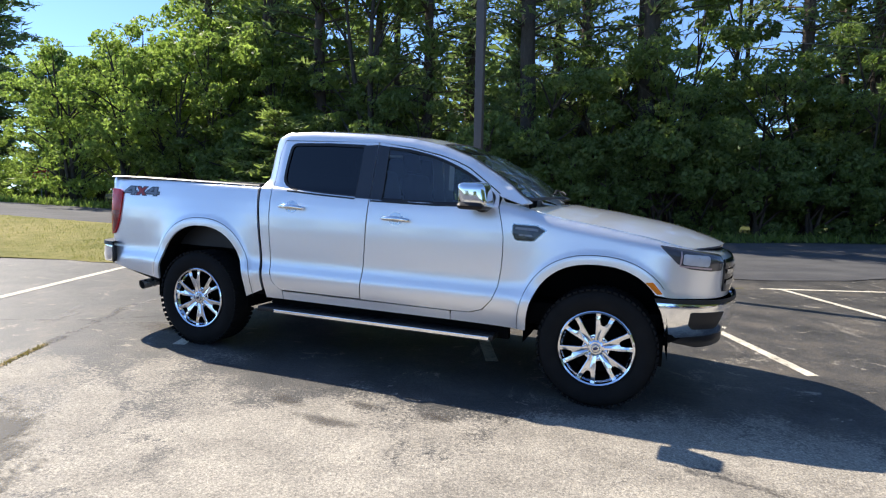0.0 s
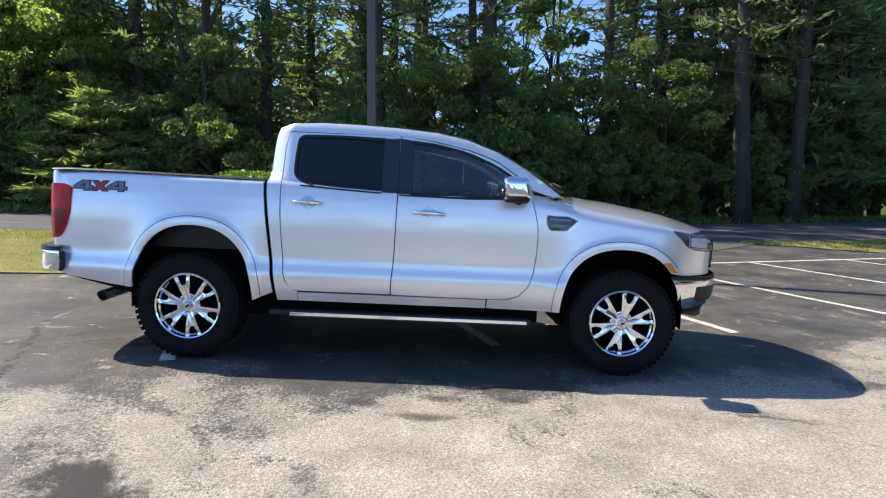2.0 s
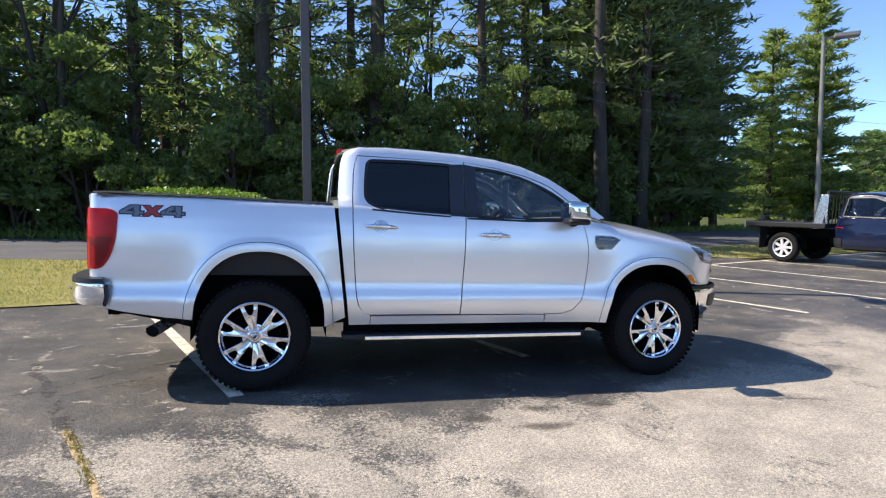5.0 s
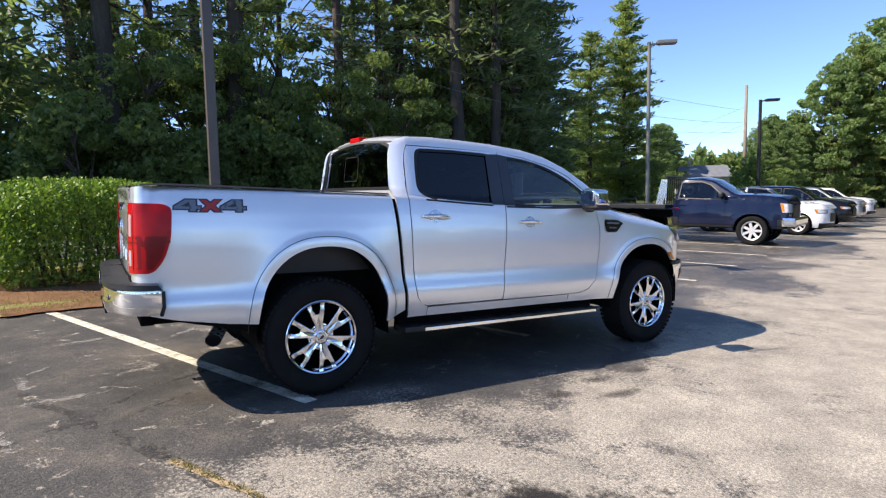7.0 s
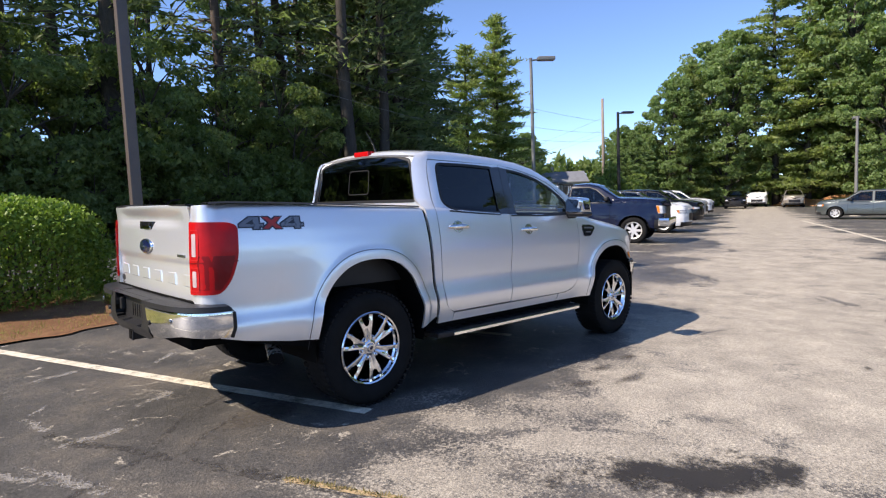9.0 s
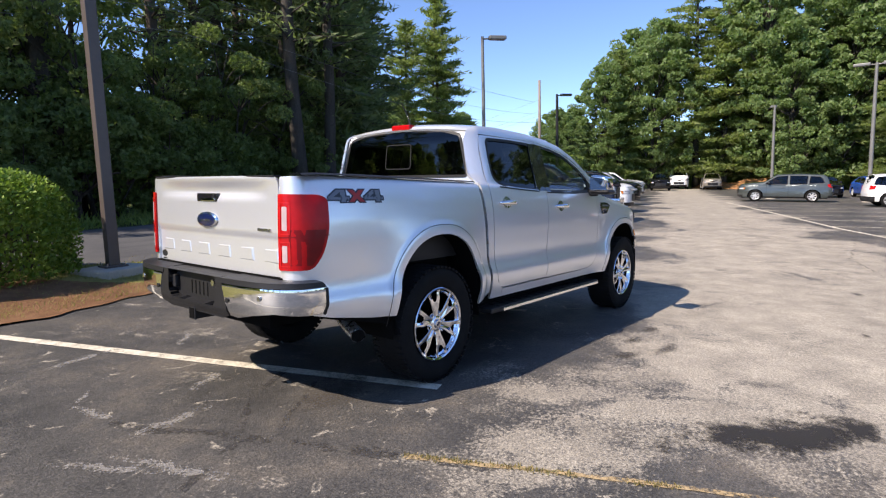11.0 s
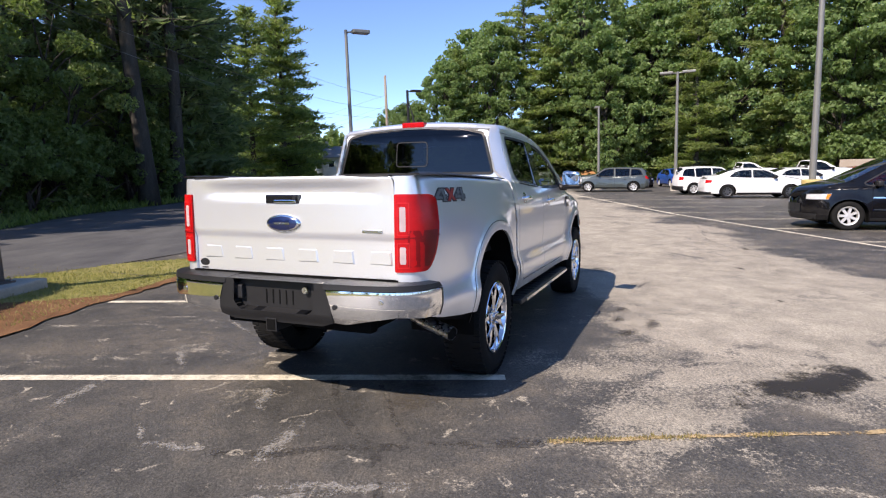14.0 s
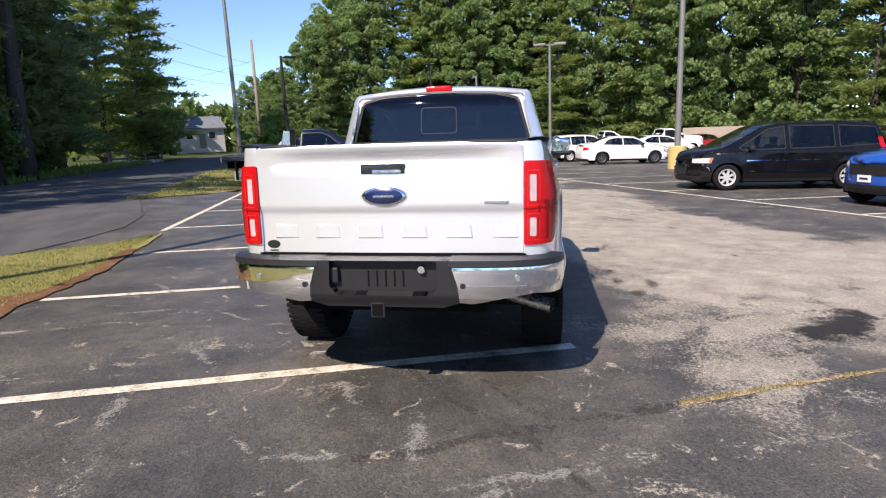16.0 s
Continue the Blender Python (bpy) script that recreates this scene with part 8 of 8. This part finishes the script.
# low rail fence and stones at the foot of the roadside pines
fence = empty("rail_fence", label="low weathered wooden rail fence before the roadside pines", category="fence")
FENCE = [(29.4 + 1.75 * k, 27.4 - 0.08 * k) for k in range(4)]
for x, y in FENCE:
    z = land(x, y)
    part("post", boxed(x - 0.06, x + 0.06, y - 0.06, y + 0.06, z - 0.2, z + 0.95, bevel=0.012), M["wood_pole"], fence)
for (x0, y0), (x1, y1) in zip(FENCE, FENCE[1:]):
    for h in (0.42, 0.78):
        part("rail", tubed([(x0, y0, land(x0, y0) + h), (0.5 * (x0 + x1), 0.5 * (y0 + y1), land(x0, y0) + h - 0.02), (x1, y1, land(x1, y1) + h)], 0.045, 8), M["wood_pole"], fence)
SR = random.Random(4)
for k in range(14):
    x, y = 28.2 + 0.42 * k + SR.uniform(-0.1, 0.1), 26.7 + SR.uniform(-0.3, 0.3)
    bm = bmesh.new()
    bmesh.ops.create_icosphere(bm, subdivisions=2, radius=SR.uniform(0.17, 0.32))
    for v in bm.verts:
        v.co *= 1 + 0.22 * noise.noise(v.co * 5 + Vector((k, 0, 0)))
        v.co.z *= 0.7
    bmesh.ops.translate(bm, vec=(x, y, land(x, y) + 0.08), verts=bm.verts)
    tagged(obj("stone", bm, M["concrete"]), "pale rough field stone beside the road", "stone", group="stones along the rail fence")

# small grey house down the road
M["siding"] = plain("pale_siding", (0.55, 0.54, 0.51), 0.7, 0, 0.1, 3)
M["shingle"] = plain("grey_shingle", (0.17, 0.18, 0.20), 0.85, 0, 0.2, 6)
hx, hy = 74.3, 48.6
house = empty("house", Matrix.Translation((hx, hy, land(hx, hy) + 1.6)) @ Matrix.Rotation(radians(-40), 4, "Z"), label="small pale house with a grey gable roof", category="house")
bm = boxed(-3.2, 3.2, -2.2, 2.2, -1.6, 2.0)
part("wall", bm, M["siding"], house)
bm = bmesh.new()
prof = [(-2.55, 1.9), (0, 3.6), (2.55, 1.9), (2.55, 1.75), (0, 3.42), (-2.55, 1.75)]
ends = [[bm.verts.new((x, a, b)) for a, b in prof] for x in (-3.5, 3.5)]
for i in range(6):
    bm.faces.new((ends[0][i], ends[0][(i + 1) % 6], ends[1][(i + 1) % 6], ends[1][i]))
bm.faces.new(ends[0][::-1])
bm.faces.new(ends[1])
part("roof", bm, M["shingle"], house, "grey shingle roof")
bm = bmesh.new()
for x in (-3.19, 3.17):
    tri = [[bm.verts.new((x + dx, a, b)) for a, b in ((-2.2, 1.95), (0, 3.42), (2.2, 1.95))] for dx in (0, 0.02)]
    bm.faces.new(tri[0])
    bm.faces.new(tri[1][::-1])
part("gable", bm, M["siding"], house)
part("chimney", boxed(-1.9, -1.5, -0.2, 0.2, 2.8, 4.4), M["concrete"], house)
for y in (-1.1, 1.0):
    win = part("window", boxed(-3.26, -3.19, y - 0.45, y + 0.45, 0.3, 1.4), M["paper"], house, "white window frame")
    part("pane", boxed(-3.275, -3.255, y - 0.37, y + 0.37, 0.38, 1.32), M["far_glass"], win)
for x in (-1.8, 1.4):
    win = part("window", boxed(x - 0.5, x + 0.5, -2.26, -2.19, 0.3, 1.4), M["paper"], house, "white window frame")
    part("pane", boxed(x - 0.42, x + 0.42, -2.275, -2.255, 0.38, 1.32), M["far_glass"], win)
part("door", boxed(-0.45, 0.45, -2.25, -2.19, -1.0, 1.1), M["wood_pole"], house)

# tan wall and dirt bank behind the far cars
M["tan_wall"] = plain("tan_wall", (0.40, 0.33, 0.26), 0.9, 0, 0.12, 2, bump=0.3)
bm = bmesh.new()
a, b = Vector((53.0, -14.4)), Vector((45.5, -21.0))
d = (b - a).normalized()
n = Vector((-d.y, d.x))
L = (b - a).length
box(bm, 0, L, -0.12, 0.12, -0.6, 2.05, bevel=0.02, m=Matrix.Translation((a.x, a.y, land(a.x, a.y))) @ Matrix.Rotation(math.atan2(d.y, d.x), 4, "Z"))
tagged(obj("wall_east", bm, M["tan_wall"]), "long low tan retaining wall before the trees", "wall", kind="structure")
bm = bmesh.new()
rows = []
for i in range(30):
    row = []
    for j in range(9):
        f, g = i / 29, j / 8
        x, y = 67.0 + 4 * g, 17 - 15 * f
        hgt = 1.55 * math.sin(math.pi * f) ** 0.6 * math.sin(math.pi * g) * (0.8 + 0.5 * noise.noise((x * 0.5, y * 0.5, 2)))
        row.append(bm.verts.new((x, y, land(x, y) - 0.05 + max(0, hgt))))
    rows.append(row)
for r, s in zip(rows, rows[1:]):
    for j in range(8):
        bm.faces.new((r[j], r[j + 1], s[j + 1], s[j]))
tagged(obj("dirt_bank", bm, M["dirt"], smoothed=True), "low bank of bare orange dirt", "dirt", kind="structure")

# cracks, tar and stains of the lot
def uvs(*pts):
    return [to_uv(*p) for p in pts]


MARK = dict(category="crack", kind="structure")
SEAM_LINE = ((-2.92, -0.72), (-2.88, -0.82), (-2.58, -1.48), (-2.23, -2.23), (-1.82, -3.12), (-1.30, -4.3), (-0.6, -5.9), (0.2, -7.8))
strip_along("crack", uvs(*SEAM_LINE), 0.024, M["tar"], 0.003, 0.03, "dark ragged crack across the lot", **MARK)
strip_along("crack", uvs(*SEAM_LINE[2:]), 0.040, M["crack_dirt"], 0.0045, 0.04, "crack filled with tan dirt and dry weeds", **MARK)
strip_along("crack", uvs((-3.30, 0.05), (-3.17, -0.28), (-2.90, -0.80), (-2.60, -1.42), (-2.42, -1.90)), 0.085, M["tar"], 0.0035, 0.06, "wide dark tar-sealed crack", **MARK)
strip_along("crack", uvs((-5.2, -1.75), (-4.2, -1.38), (-3.45, -1.00), (-3.0, -0.68), (-2.5, -0.15), (-2.1, 0.12)), 0.045, M["tar"], 0.0032, 0.05, "dark tar-sealed crack", **MARK)
strip_along("crack", uvs((-2.85, -0.82), (-2.5, -0.52), (-2.15, -0.30)), 0.03, M["tar"], 0.003, 0.05, "thin dark sealed crack", **MARK)
for i, pts in enumerate((((3.2, 5.2), (4.6, 3.2), (6.4, 2.4), (10, 1.2)), ((5.0, -3.4), (8.0, -2.6), (13.0, -2.4)))):
    strip_along("crack", uvs(*pts), 0.022, M["tar"], 0.003, 0.05, "thin dark crack in the lane", **MARK)


def along_seam():
    k = int(RNG.integers(2, len(SEAM_LINE) - 1))
    f = RNG.uniform()
    a, b = SEAM_LINE[k], SEAM_LINE[k + 1]
    x, y = a[0] + (b[0] - a[0]) * f, a[1] + (b[1] - a[1]) * f
    if noise.noise((x * 2.3, y * 2.3, 4)) < 0.08:
        return None
    return x + RNG.normal() * 0.012, y + RNG.normal() * 0.012


scatter("weeds", 1000, along_seam, 0.015, M["weed"], "dry yellow-green weeds in the crack", -0.006, 0.25)


def mark(name, x, y, l, w, mat, turn, label):
    ob = blob(name, 0, 0, l, w, mat, 0, 0.0, 0.0, 0.0, label, flat=True)
    ob.matrix_basis = Matrix.Translation((x, y, land(x, y) + 0.0045)) @ LEAN @ Matrix.Rotation(turn, 4, "Z")


mark("oil_stain", -1.12, -2.88, 0.98, 0.36, M["stain"], -0.62, "large dark frayed oil stain on the asphalt")
for x, y, l, w, a in ((0.27, -1.53, 0.22, 0.11, 0.1), (0.78, -1.51, 0.20, 0.11, 0.1), (-0.20, -1.66, 0.28, 0.13, -0.2), (0.20, -1.85, 0.40, 0.12, 0.1), (1.77, -3.10, 0.14, 0.06, 0.4), (4.2, -2.9, 0.25, 0.10, 0.5), (6.6, -3.2, 0.3, 0.12, 0.2), (-2.2, -0.55, 0.6, 0.35, 0.5)):
    mark("oil_stain", x, y, l, w, M["faint_stain"], a, "faint dark stain on the asphalt")
for x, y, l, w, a in ((-3.26, 0.58, 0.16, 0.05, 1.0), (-3.32, 0.25, 0.30, 0.08, -1.35), (-3.35, -0.75, 0.50, 0.10, -1.2), (-3.55, -0.5, 0.40, 0.08, -1.0), (-1.20, 1.76, 0.45, 0.06, 1.05), (-2.15, 1.47, 0.40, 0.08, 0.9), (-2.97, 1.47, 0.40, 0.12, 0.4), (-0.3, 3.0, 0.6, 0.08, 0.9), (-3.1, -0.2, 0.35, 0.12, 0.2), (-2.6, 0.3, 0.3, 0.1, 0.6)):
    mark("scuff_mark", x, y, l * 0.9, w * 0.62, M["pale_scuff"], a, "pale scuffed streak on the asphalt")
